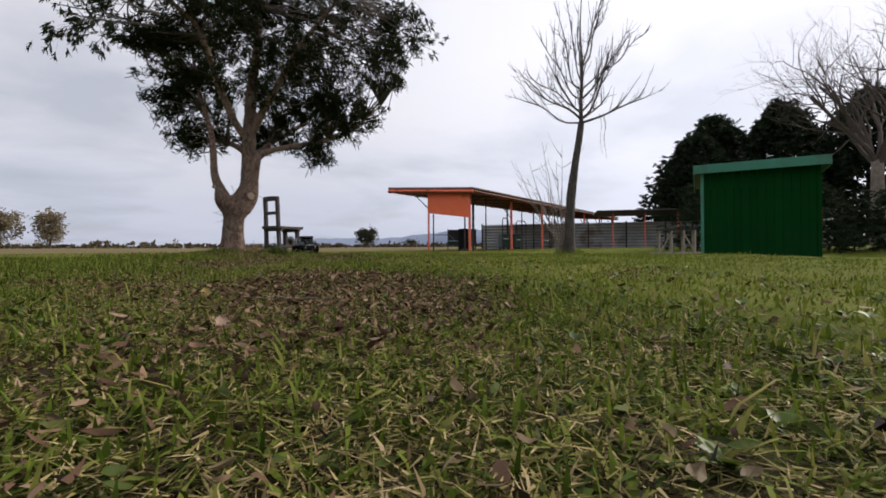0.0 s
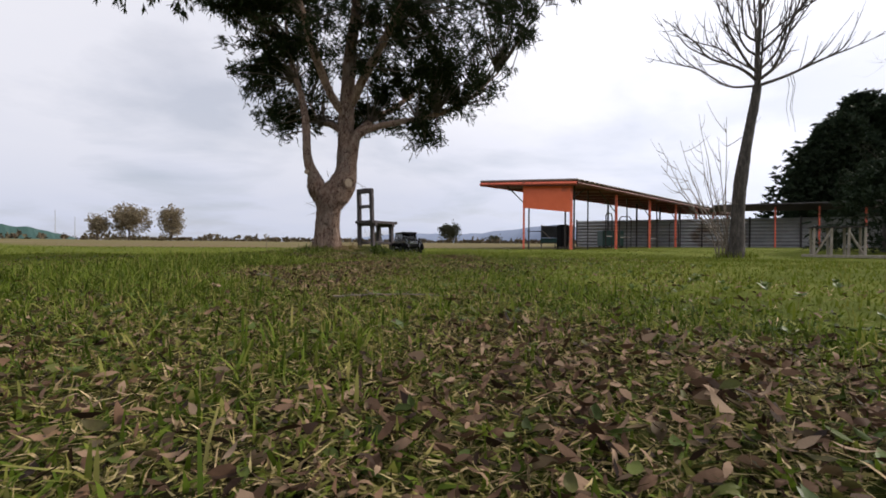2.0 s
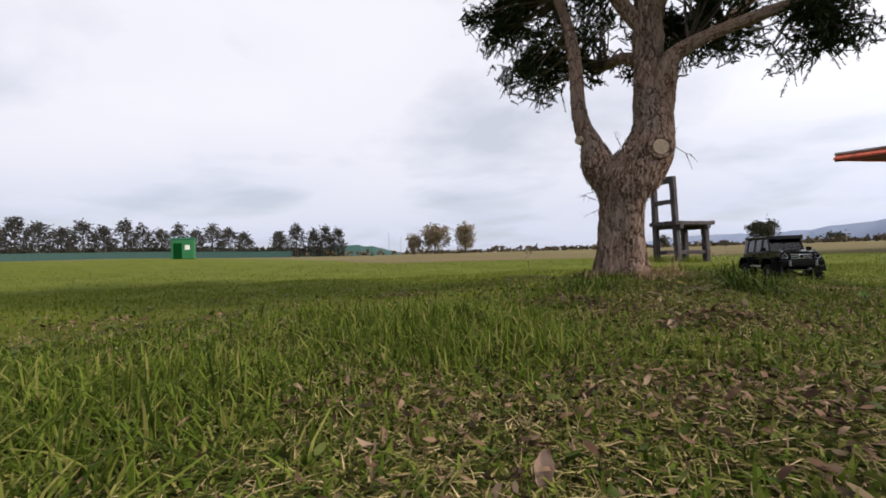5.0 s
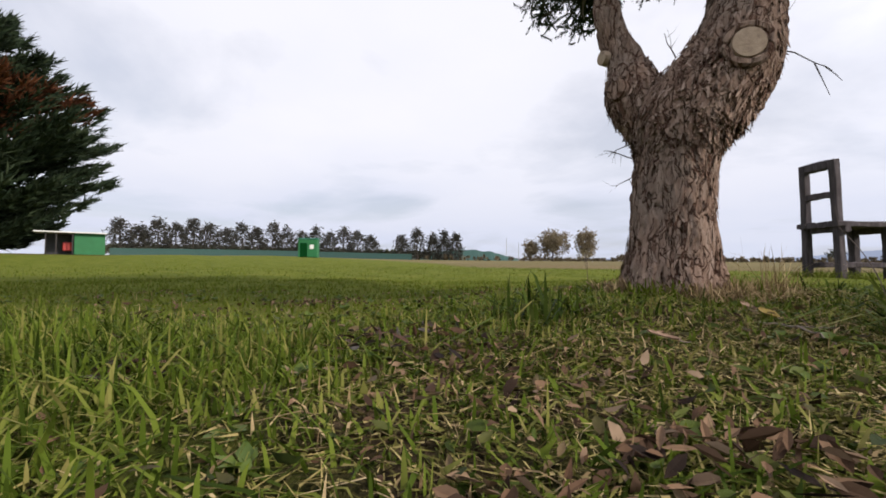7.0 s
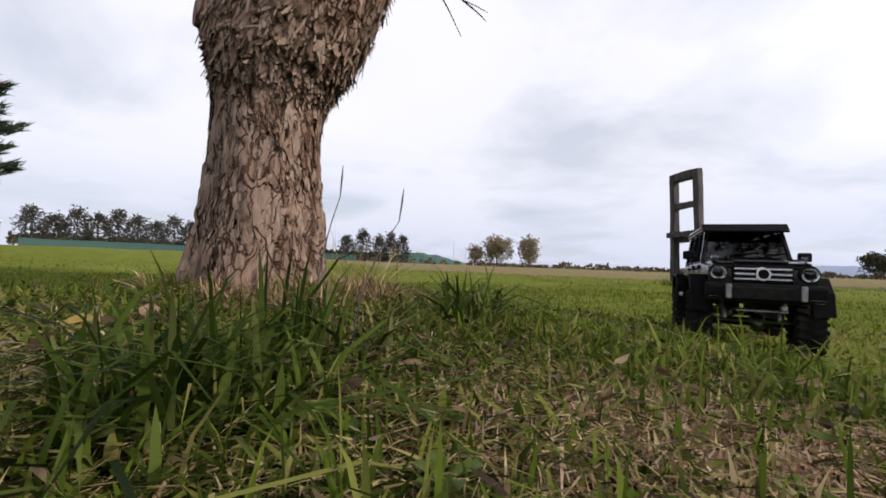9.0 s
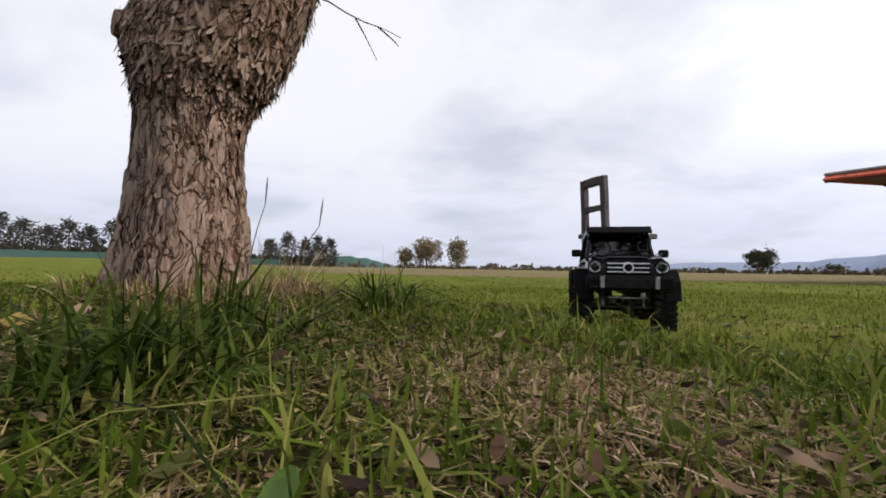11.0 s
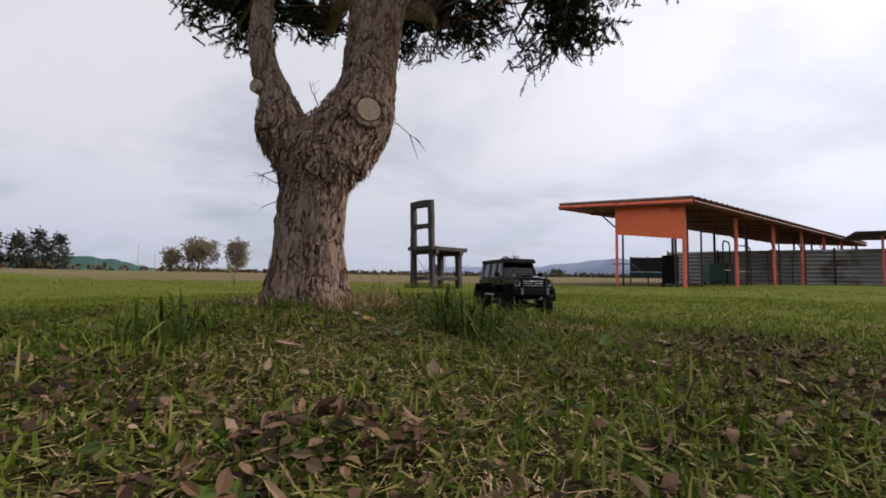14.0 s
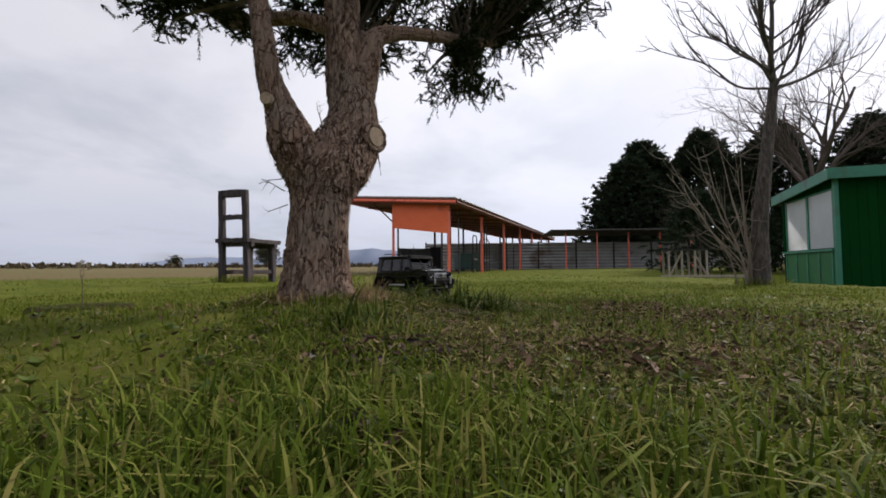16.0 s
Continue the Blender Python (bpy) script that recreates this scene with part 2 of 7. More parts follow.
# paler, greyer copy of the dark needles: haze is put into the colour
M["needles_haze"] = material("needles_haze", [(0.034, 0.038, 0.032), (0.070, 0.070, 0.058), (0.13, 0.115, 0.098)], 0.5, 0.85, bump=0, island=0.7, spread=(0.1, 0.9), spec=0.1, translucent=0.15)
M["leaves_tan"] = material("leaves_tan", [(0.17, 0.135, 0.088), (0.30, 0.245, 0.165), (0.25, 0.22, 0.135)], 0.5, 0.8, bump=0, island=0.7, spread=(0.1, 0.9), spec=0.2, translucent=0.15)
M["leaves_far"] = material("leaves_far", [(0.03, 0.038, 0.022), (0.06, 0.065, 0.035), (0.085, 0.08, 0.045)], 0.5, 0.8, bump=0, island=0.7, spread=(0.1, 0.9), spec=0.2)
M["scrub_far"] = material("scrub_far", [(0.075, 0.058, 0.040), (0.125, 0.098, 0.064), (0.10, 0.092, 0.055)], 0.5, 0.9, bump=0, island=0.7, spread=(0.1, 0.9), spec=0.1)
M["grass"] = material("grass", [(0.064, 0.088, 0.009), (0.092, 0.124, 0.012), (0.128, 0.154, 0.020), (0.21, 0.185, 0.06)], 0.9, 0.7, bump=0, island=0.72, coords="World", spread=(0.12, 0.95), spec=0.08, translucent=0.35)
M["turf"] = material("turf", [(0.024, 0.041, 0.005), (0.078, 0.118, 0.012), (0.138, 0.178, 0.024), (0.27, 0.228, 0.08)], 0.9, 0.7, bump=0, island=0.75, coords="World", spread=(0.12, 0.93), spec=0.08, translucent=0.3)
M["grass_tall"] = material("grass_tall", [(0.010, 0.020, 0.003), (0.040, 0.066, 0.008), (0.085, 0.120, 0.020), (0.20, 0.18, 0.075)], 1.5, 0.65, bump=0, island=0.75, coords="World", spread=(0.15, 0.95), spec=0.08, translucent=0.25)
M["straw"] = material("straw", [(0.12, 0.078, 0.04), (0.32, 0.23, 0.12), (0.54, 0.42, 0.24)], 1.2, 0.75, bump=0, island=0.8, coords="World", spread=(0.1, 0.97), spec=0.12, translucent=0.15)
M["red_straw"] = material("red_straw", [(0.20, 0.10, 0.065), (0.46, 0.30, 0.195), (0.66, 0.51, 0.36)], 1.2, 0.75, bump=0, island=0.8, coords="World", spread=(0.1, 0.95), spec=0.12, translucent=0.15)
M["litter"] = material("litter", [(0.014, 0.009, 0.007), (0.060, 0.034, 0.020), (0.12, 0.070, 0.042), (0.19, 0.120, 0.074), (0.27, 0.195, 0.128)], 30, 0.75, bump=0.4, island=0.85, coords="World", spread=(0.08, 0.97), spec=0.1)
M["thatch"] = material("thatch", [(0.012, 0.009, 0.005), (0.048, 0.043, 0.013), (0.13, 0.122, 0.032), (0.24, 0.195, 0.075), (0.42, 0.335, 0.17)], 1.1, 0.8, bump=0, island=0.85, coords="World", spread=(0.08, 0.97), spec=0.08)
# dark leaf colour, for one wet heap and for shade imitated on the turf
M["wet_shade_leaf"] = material("wet_shade_leaf", [(0.012, 0.007, 0.006), (0.04, 0.02, 0.014), (0.09, 0.045, 0.03)], 40, 0.5, bump=0.3, island=0.8, spec=0.3)
M["broad_leaf"] = material("broad_leaf", [(0.022, 0.032, 0.008), (0.055, 0.078, 0.016), (0.10, 0.118, 0.030), (0.050, 0.036, 0.020), (0.12, 0.085, 0.045), (0.20, 0.15, 0.085)], 30, 0.55, bump=0.4, island=0.85, coords="World", spread=(0.08, 0.97), spec=0.08, translucent=0.15)
M["weed"] = material("weed", [(0.045, 0.080, 0.010), (0.10, 0.145, 0.022)], 20, 0.5, bump=0.3, island=0.6, coords="World", spec=0.4, translucent=0.25)


def ground_material():
    m = bpy.data.materials.new("meadow_soil")
    m.use_nodes = True
    n, l = m.node_tree.nodes, m.node_tree.links
    b = n["Principled BSDF"]
    geo = n.new("ShaderNodeNewGeometry")

    def noise_tex(scale, detail=6.0, rough=0.6):
        t = n.new("ShaderNodeTexNoise")
        t.inputs["Scale"].default_value, t.inputs["Detail"].default_value, t.inputs["Roughness"].default_value = scale, detail, rough
        l.new(geo.outputs["Position"], t.inputs["Vector"])
        return t.outputs["Fac"]

    def ramp(fac, stops):
        r = n.new("ShaderNodeValToRGB")
        el = r.color_ramp.elements
        while len(el) < len(stops):
            el.new(0.5)
        for e, (p, c) in zip(el, stops):
            e.position, e.color = p, (*c, 1)
        l.new(fac, r.inputs["Fac"])
        return r.outputs["Color"]

    def mix(fac, a, c):
        x = n.new("ShaderNodeMix"); x.data_type = "RGBA"
        l.new(fac, x.inputs["Factor"]); l.new(a, x.inputs["A"]); l.new(c, x.inputs["B"])
        return x.outputs["Result"]

    def rng(v, lo, hi):
        x = n.new("ShaderNodeMapRange"); x.interpolation_type = "SMOOTHSTEP"
        x.inputs["From Min"].default_value, x.inputs["From Max"].default_value = lo, hi
        l.new(v, x.inputs["Value"])
        return x.outputs[0]
    soil = ramp(noise_tex(60), [(0.3, (0.012, 0.009, 0.006)), (0.5, (0.042, 0.030, 0.017)), (0.7, (0.12, 0.083, 0.048))])
    moss = ramp(noise_tex(30), [(0.3, (0.014, 0.019, 0.004)), (0.5, (0.040, 0.050, 0.008)), (0.72, (0.10, 0.105, 0.024))])
    near = mix(rng(noise_tex(2.6), 0.34, 0.56), soil, moss)
    far_green = ramp(noise_tex(1.5, 8.0, 0.65), [(0.3, (0.060, 0.078, 0.009)), (0.5, (0.100, 0.121, 0.015)), (0.7, (0.148, 0.150, 0.030))])
    tan = ramp(noise_tex(0.06, 8.0), [(0.35, (0.155, 0.115, 0.062)), (0.55, (0.135, 0.118, 0.052)), (0.7, (0.20, 0.150, 0.090))])
    cover = n.new("ShaderNodeAttribute"); cover.attribute_name = "lawn"
    wl = n.new("ShaderNodeMath"); wl.operation = "MULTIPLY_ADD"; wl.inputs[1].default_value = 0.5
    l.new(noise_tex(2.2, 6.0), wl.inputs[0]); l.new(cover.outputs["Fac"], wl.inputs[2])
    c1 = mix(rng(wl.outputs[0], 0.35, 0.95), near, far_green)
    dry = n.new("ShaderNodeAttribute"); dry.attribute_name = "dry_field"
    wt = n.new("ShaderNodeMath"); wt.operation = "MULTIPLY_ADD"; wt.inputs[1].default_value = 0.9
    l.new(noise_tex(0.5, 6.0), wt.inputs[0]); l.new(dry.outputs["Fac"], wt.inputs[2])
    c2 = mix(rng(wt.outputs[0], 0.55, 1.1), c1, tan)
    l.new(c2, b.inputs["Base Color"])
    b.inputs["Roughness"].default_value, b.inputs["Specular IOR Level"].default_value = 0.95, 0.06
    bp = n.new("ShaderNodeBump")
    bp.inputs["Strength"].default_value, bp.inputs["Distance"].default_value = 0.9, 0.02
    l.new(noise_tex(70), bp.inputs["Height"]); l.new(bp.outputs[0], b.inputs["Normal"])
    return m


M["ground"] = ground_material()
M["orange"] = material("orange_paint", [(0.86, 0.15, 0.05), (0.92, 0.175, 0.062)], 3, 0.55, bump=0.15, second=((0.45, 0.09, 0.05), 1.2, 0.58, 0.75))
M["orange_post"] = material("orange_post", [(0.80, 0.15, 0.085), (0.88, 0.19, 0.11)], 6, 0.6, bump=0.2, second=((0.2, 0.06, 0.04), 4, 0.55, 0.75))
M["red_beam"] = material("red_beam", [(0.13, 0.035, 0.03), (0.19, 0.048, 0.04)], 3, 0.65, bump=0.2, second=((0.12, 0.04, 0.03), 1.5, 0.5, 0.7))
M["roof_sheet"] = material("roof_sheet", [(0.16, 0.13, 0.12), (0.24, 0.20, 0.18)], 2, 0.6, bump=0.2)
M["dark_steel"] = material("dark_steel", [(0.03, 0.028, 0.028), (0.06, 0.05, 0.045)], 8, 0.55, metal=0.4, bump=0.1)
M["tarp"] = material("tarp", [(0.018, 0.020, 0.022), (0.04, 0.042, 0.045)], 5, 0.6, bump=0.5)
M["teal"] = material("teal_sheet", [(0.012, 0.050, 0.042), (0.024, 0.078, 0.066)], 4, 0.6, bump=0.3)
M["corrugated"] = material("corrugated", [(0.30, 0.305, 0.31), (0.42, 0.42, 0.42)], 1.5, 0.5, metal=0.2, bump=0.1, second=((0.16, 0.12, 0.09), 0.8, 0.58, 0.72))
# near-black green: the shade on the shed's front is put into the colour
M["green"] = material("green_wall_shaded", [(0.0015, 0.034, 0.007), (0.002, 0.044, 0.009)], 2, 0.9, bump=0.1, second=((0.004, 0.038, 0.01), 1.0, 0.55, 0.7), objrand=0.3, spec=0.05)
M["green_trim"] = material("green_trim", [(0.02, 0.16, 0.10), (0.03, 0.20, 0.13)], 4, 0.5, bump=0.1, second=((0.04, 0.09, 0.06), 2.2, 0.55, 0.7))
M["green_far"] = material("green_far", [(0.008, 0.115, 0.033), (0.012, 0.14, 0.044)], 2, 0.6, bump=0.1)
M["white_sheet"] = material("white_sheet", [(0.6, 0.6, 0.58), (0.72, 0.72, 0.7)], 3, 0.6, bump=0.1)
M["red_thing"] = material("red_thing", [(0.35, 0.03, 0.03), (0.42, 0.05, 0.04)], 3, 0.6, bump=0.1)
M["old_wood"] = material("old_wood", [(0.020, 0.0145, 0.016), (0.046, 0.036, 0.041), (0.090, 0.074, 0.082)], 10, 0.85, bump=0.6, stretch=(3, 3, 0.5), second=((0.024, 0.020, 0.023), 3, 0.5, 0.72), dist=0.006)
M["pale_wood"] = material("pale_wood", [(0.20, 0.17, 0.13), (0.34, 0.30, 0.25)], 8, 0.8, bump=0.4, stretch=(2, 2, 0.5))
M["black_paint"] = material("black_paint", [(0.002, 0.002, 0.0025), (0.004, 0.004, 0.0045)], 30, 0.14, bump=0.03, second=((0.012, 0.011, 0.010), 9, 0.62, 0.8), spec=0.22)
M["black_plastic"] = material("black_plastic", [(0.004, 0.004, 0.0045), (0.009, 0.009, 0.0095)], 60, 0.55, bump=0.2, dist=0.001, spec=0.04)
M["rubber"] = material("rubber", [(0.006, 0.006, 0.006), (0.016, 0.015, 0.013)], 80, 0.85, bump=0.4, dist=0.001, second=((0.04, 0.033, 0.024), 20, 0.58, 0.75), spec=0.15)
M["chrome"] = material("chrome", [(0.55, 0.56, 0.58), (0.68, 0.69, 0.7)], 40, 0.18, metal=1.0, bump=0.02)
M["dull_metal"] = material("dull_metal", [(0.22, 0.22, 0.23), (0.36, 0.36, 0.37)], 60, 0.35, metal=1.0, bump=0.1, dist=0.001)
M["plate"] = material("plate", [(0.55, 0.55, 0.52), (0.66, 0.66, 0.63)], 40, 0.5, bump=0.05)
M["plate_bar"] = material("plate_bar", [(0.30, 0.30, 0.29), (0.36, 0.36, 0.35)], 40, 0.6, bump=0)
M["red_lens"] = material("red_lens", [(0.32, 0.012, 0.012), (0.42, 0.025, 0.02)], 50, 0.15, bump=0.05, coat=0.6)
# blue distance haze is mixed straight into the hill colour
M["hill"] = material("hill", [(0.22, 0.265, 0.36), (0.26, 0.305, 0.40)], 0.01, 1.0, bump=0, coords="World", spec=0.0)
M["mast"] = material("mast", [(0.3, 0.3, 0.3), (0.4, 0.4, 0.4)], 3, 0.6, bump=0)
M["car_glass"] = glass("car_glass", (0.75, 0.8, 0.8), 0.03, 0.42)
M["lamp_glass"] = glass("lamp_glass", (0.95, 0.97, 1.0), 0.02, 0.9)
# milky sheet, not clear glass: the sky's brightness is put into the colour
M["shed_sky_pane"] = material("shed_sky_pane", [(0.66, 0.69, 0.72), (0.74, 0.77, 0.80)], 2, 0.25, bump=0.02, second=((0.5, 0.52, 0.54), 1.5, 0.55, 0.75), translucent=0.45)


# ---------------------------------------------------------------- builders
def mesh_of(name, verts, faces, mat, smooth=False):
    me = bpy.data.meshes.new(name)
    me.from_pydata([tuple(v) for v in verts], [], [tuple(f) for f in faces])
    me.materials.append(mat)
    if smooth:
        me.polygons.foreach_set("use_smooth", np.ones(len(me.polygons), dtype=bool))
    me.update()
    return me


def part(name, bm, mat, parent=None, label="", smooth=False, at=None):
    """Links a bmesh as ONE mesh object under a thing or under a part."""
    me = bpy.data.meshes.new(name)
    bmesh.ops.recalc_face_normals(bm, faces=bm.faces)
    bm.to_mesh(me)
    bm.free()
    me.materials.append(mat)
    if smooth:
        me.polygons.foreach_set("use_smooth", np.ones(len(me.polygons), dtype=bool))
    ob = new(name, me)
    if at is not None:
        ob.matrix_basis = at
    if parent:
        ob.parent = parent
    if label:
        tagged(ob, label)
    return ob


def raw_part(name, arrays, mat, parent=None, label="", smooth=False):
    verts, faces = arrays
    ob = new(name, mesh_of(name, verts, faces, mat, smooth))
    if parent:
        ob.parent = parent
    if label:
        tagged(ob, label)
    return ob


def thing(name, label, category, at=None, group="", kind=""):
    ob = new(name)
    ob.empty_display_size = 0.05
    if at is not None:
        ob.matrix_basis = at
    return tagged(ob, label, category, group, kind)


def add_box(bm, c, s, bevel=0.0, m=None, seg=1):
    t = Matrix.Translation(c) @ Matrix.Diagonal((*s, 1))
    if m is not None:
        t = m @ t
    g = bmesh.ops.create_cube(bm, size=1.0, matrix=t)
    if bevel:
        es = list({e for v in g["verts"] for e in v.link_edges})
        bmesh.ops.bevel(bm, geom=es, offset=bevel, segments=seg, affect="EDGES", profile=0.6)
    return bm


def box(c, s, bevel=0.0, m=None, seg=1):
    return add_box(bmesh.new(), c, s, bevel, m, seg)


def add_prism(bm, pts, lo, hi, axis="y", m=None, bevel=0.0):
    """A profile (list of 2D points) swept from lo to hi along an axis."""
    def put(p, h):
        v = {"y": (p[0], h, p[1]), "x": (h, p[0], p[1]), "z": (p[0], p[1], h)}[axis]
        v = Vector(v)
        return m @ v if m is not None else v
    a = [bm.verts.new(put(p, lo)) for p in pts]
    b = [bm.verts.new(put(p, hi)) for p in pts]
    fs = [bm.faces.new(a), bm.faces.new(b[::-1])]
    k = len(pts)
    for i in range(k):
        fs.append(bm.faces.new((a[i], b[i], b[(i + 1) % k], a[(i + 1) % k])))
    if bevel:
        es = list({e for f in fs for e in f.edges})
        bmesh.ops.bevel(bm, geom=es, offset=bevel, segments=2, affect="EDGES", profile=0.6)
    return bm


def frame_of(d):
    d = np.asarray(d, float)
    d = d / (np.linalg.norm(d) + 1e-9)
    a = np.array((0, 0, 1.0)) if abs(d[2]) < 0.9 else np.array((1.0, 0, 0))
    u = np.cross(a, d); u /= np.linalg.norm(u)
    return u, np.cross(d, u)


def tube(pts, radii, sides=6, cap=True):
    """Verts and faces of a tapered tube along points."""
    pts = np.asarray(pts, float)
    V, F = [], []
    dirs = np.gradient(pts, axis=0)
    u, w = frame_of(dirs[0])
    for p, d, r in zip(pts, dirs, radii):
        d = d / (np.linalg.norm(d) + 1e-9)
        u = u - d * np.dot(u, d); u /= np.linalg.norm(u) + 1e-9
        w = np.cross(d, u)
        for k in range(sides):
            a = 2 * math.pi * k / sides
            V.append(p + r * (math.cos(a) * u + math.sin(a) * w))
    for i in range(len(pts) - 1):
        for k in range(sides):
            a, b = i * sides + k, i * sides + (k + 1) % sides
            F.append((a, b, b + sides, a + sides))
    if cap:
        F.append(tuple(range(sides))[::-1])
        F.append(tuple(range((len(pts) - 1) * sides, len(pts) * sides)))
    return V, F


def join(arrays):
    V, F = [], []
    for v, f in arrays:
        o = len(V)
        V.extend(v)
        F.extend(tuple(i + o for i in q) for q in f)
    return V, F


def smooth_line(pts, n):
    """A Catmull-Rom line through points (any number of columns)."""
    p = np.asarray(pts, float)
    p = np.vstack([2 * p[0] - p[1], p, 2 * p[-1] - p[-2]])
    out = []
    k = len(p) - 3
    for s in np.linspace(0, k - 1e-6, n):
        i = int(s); t = s - i
        a, b, c, d = p[i], p[i + 1], p[i + 2], p[i + 3]
        out.append(0.5 * (2 * b + (c - a) * t + (2 * a - 5 * b + 4 * c - d) * t * t + (3 * b - a - 3 * c + d) * t ** 3))
    return np.array(out)


def tri_mesh(name, verts, tris, mat, parent=None):
    """A large triangle mesh straight from number arrays."""
    me = bpy.data.meshes.new(name)
    nv, nt = len(verts), len(tris)
    me.vertices.add(nv); me.loops.add(nt * 3); me.polygons.add(nt)
    me.vertices.foreach_set("co", np.ascontiguousarray(verts, dtype=np.float32).ravel())
    me.loops.foreach_set("vertex_index", np.ascontiguousarray(tris, dtype=np.int32).ravel())
    me.polygons.foreach_set("loop_start", np.arange(0, nt * 3, 3, dtype=np.int32))
    me.update(calc_edges=True)
    me.materials.append(mat)
    ob = new(name, me)
    if parent:
        ob.parent = parent
    return ob


# ---------------------------------------------------------------- ground
TREE = (-3.235, 7.31)


def sstep(v, lo, hi):
    t = np.clip((np.asarray(v, float) - lo) / (hi - lo), 0, 1)
    return t * t * (3 - 2 * t)


def height(x, y):
    x, y = np.asarray(x, float), np.asarray(y, float)
    z = -0.07 - 0.09 * (1 - sstep(y, 0.5, 4.8)) + 0.09 * np.exp(-((x - TREE[0]) ** 2 + (y - TREE[1]) ** 2) / (2 * 0.75 ** 2))
    z = z + 0.07 * sstep(y, 8.5, 13) - 0.30 * sstep(x, 3.0, 7.0) * (1 - sstep(y, 16, 24))
    # the plain climbs very gently all round, a little more beyond the cypress side
    r = np.hypot(x + 2.0, y - 5.0)
    side = np.degrees(np.arctan2(-(x + 2.0), y - 5.0))
    z = z + 0.0105 * np.clip(r - 22, 0, 100) + 0.0085 * np.clip(r - 122, 0, 600) + 0.45 * sstep(side, 58, 80) * sstep(r, 12, 48)
    z = z + 0.025 * sstep(y, 4.6, 5.6) * (1 - sstep(y, 7.2, 8.5)) + 0.05 * sstep(r, 18, 30)
    z = z + 0.012 * np.sin(3.1 * x + 1.3 * y) * np.sin(2.3 * y - 0.7 * x) + 0.006 * np.sin(9.1 * x - 4 * y) * np.sin(7.7 * y + 2 * x)
    return z


def build_ground():
    def axis(c, near, step, far):
        a = list(np.arange(0, near, step))
        s = step
        while a[-1] < far:
            s *= 1.22
            a.append(a[-1] + s)
        a = np.array(a)
        return np.concatenate([c - a[:0:-1], c + a])
    xs, ys = axis(-2.0, 6.0, 0.075, 2600), axis(5.0, 7.0, 0.075, 2600)
    X, Y = np.meshgrid(xs, ys)
    near = (np.abs(X + 2) < 7) & (np.abs(Y - 5) < 8)
    Z = height(X, Y)
    rs = np.random.RandomState(3)
    Z = Z + near * rs.uniform(-0.006, 0.006, Z.shape)
    V = np.stack([X, Y, Z], -1).reshape(-1, 3)
    nx, ny = len(xs), len(ys)
    i = np.arange(nx * ny).reshape(ny, nx)
    a, b, c, d = i[:-1, :-1].ravel(), i[:-1, 1:].ravel(), i[1:, 1:].ravel(), i[1:, :-1].ravel()
    T = np.concatenate([np.stack([a, b, c], 1), np.stack([a, c, d], 1)])
    g = tri_mesh("ground", V, T, M["ground"])
    g.data.polygons.foreach_set("use_smooth", np.ones(len(g.data.polygons), dtype=bool))
    tagged(g, "uneven meadow soil with moss, thin turf and bare patches", "ground", kind="structure")


build_ground()



# ---------------------------------------------------------------- foliage makers
def tufts(centers, axes, n, length, width, seed, spread=0.8, droop=0.15, run=0.0, single=False):
    """Many slim leaf blades fanned round short shoots. centers, axes: arrays (k, 3)."""
    rs = np.random.RandomState(seed)
    k = len(centers)
    C = np.repeat(centers, n, 0)
    A = np.repeat(axes, n, 0)
    D = A + rs.normal(0, spread, (k * n, 3))
    D[:, 2] -= droop
    D /= np.linalg.norm(D, axis=1, keepdims=True) + 1e-9
    L = length * rs.uniform(0.5, 1.2, (k * n, 1))
    S = np.cross(D, rs.normal(0, 1, (k * n, 3)))
    S /= np.linalg.norm(S, axis=1, keepdims=True) + 1e-9
    W = width * rs.uniform(0.6, 1.3, (k * n, 1))
    base = C + A * rs.uniform(-0.3, 0.5, (k * n, 1)) * (run or length)
    if single:
        V = np.stack([base - S * W, base + S * W, base + D * L], 1).reshape(-1, 3)
        return V, np.arange(k * n * 3).reshape(-1, 3)
    v0, v1, v2, v3 = base, base + D * L * 0.45 + S * W, base + D * L, base + D * L * 0.45 - S * W
    V = np.stack([v0, v1, v2, v3], 1).reshape(-1, 3)
    i = np.arange(k * n) * 4
    T = np.concatenate([np.stack([i, i + 1, i + 2], 1), np.stack([i, i + 2, i + 3], 1)])
    return V, T


def blob_points(center, radii, count, seed, shell=0.55, gaps=0.0, gap_scale=1.0):
    """Points in an uneven ellipsoid, denser outside, with gaps where a noise field is low. Gives places and outward ways."""
    rs = np.random.RandomState(seed)
    out, ax = [], []
    c, r = np.array(center), np.array(radii)
    while len(out) < count:
        d = rs.normal(0, 1, 3); d /= np.linalg.norm(d)
        lump = 1 + 0.28 * noise.noise(Vector(d * 2.3 + seed))
        q = (shell + (1 - shell) * rs.rand() ** 0.6) * lump
        p = c + d * r * q
        if gaps and noise.noise(Vector(p * gap_scale + seed * 3.1)) < gaps:
            continue
        out.append(p); ax.append(d)
    return np.array(out), np.array(ax)


def merge_tris(parts):
    V, T, o = [], [], 0
    for v, t in parts:
        V.append(v); T.append(t + o); o += len(v)
    return np.concatenate(V), np.concatenate(T)


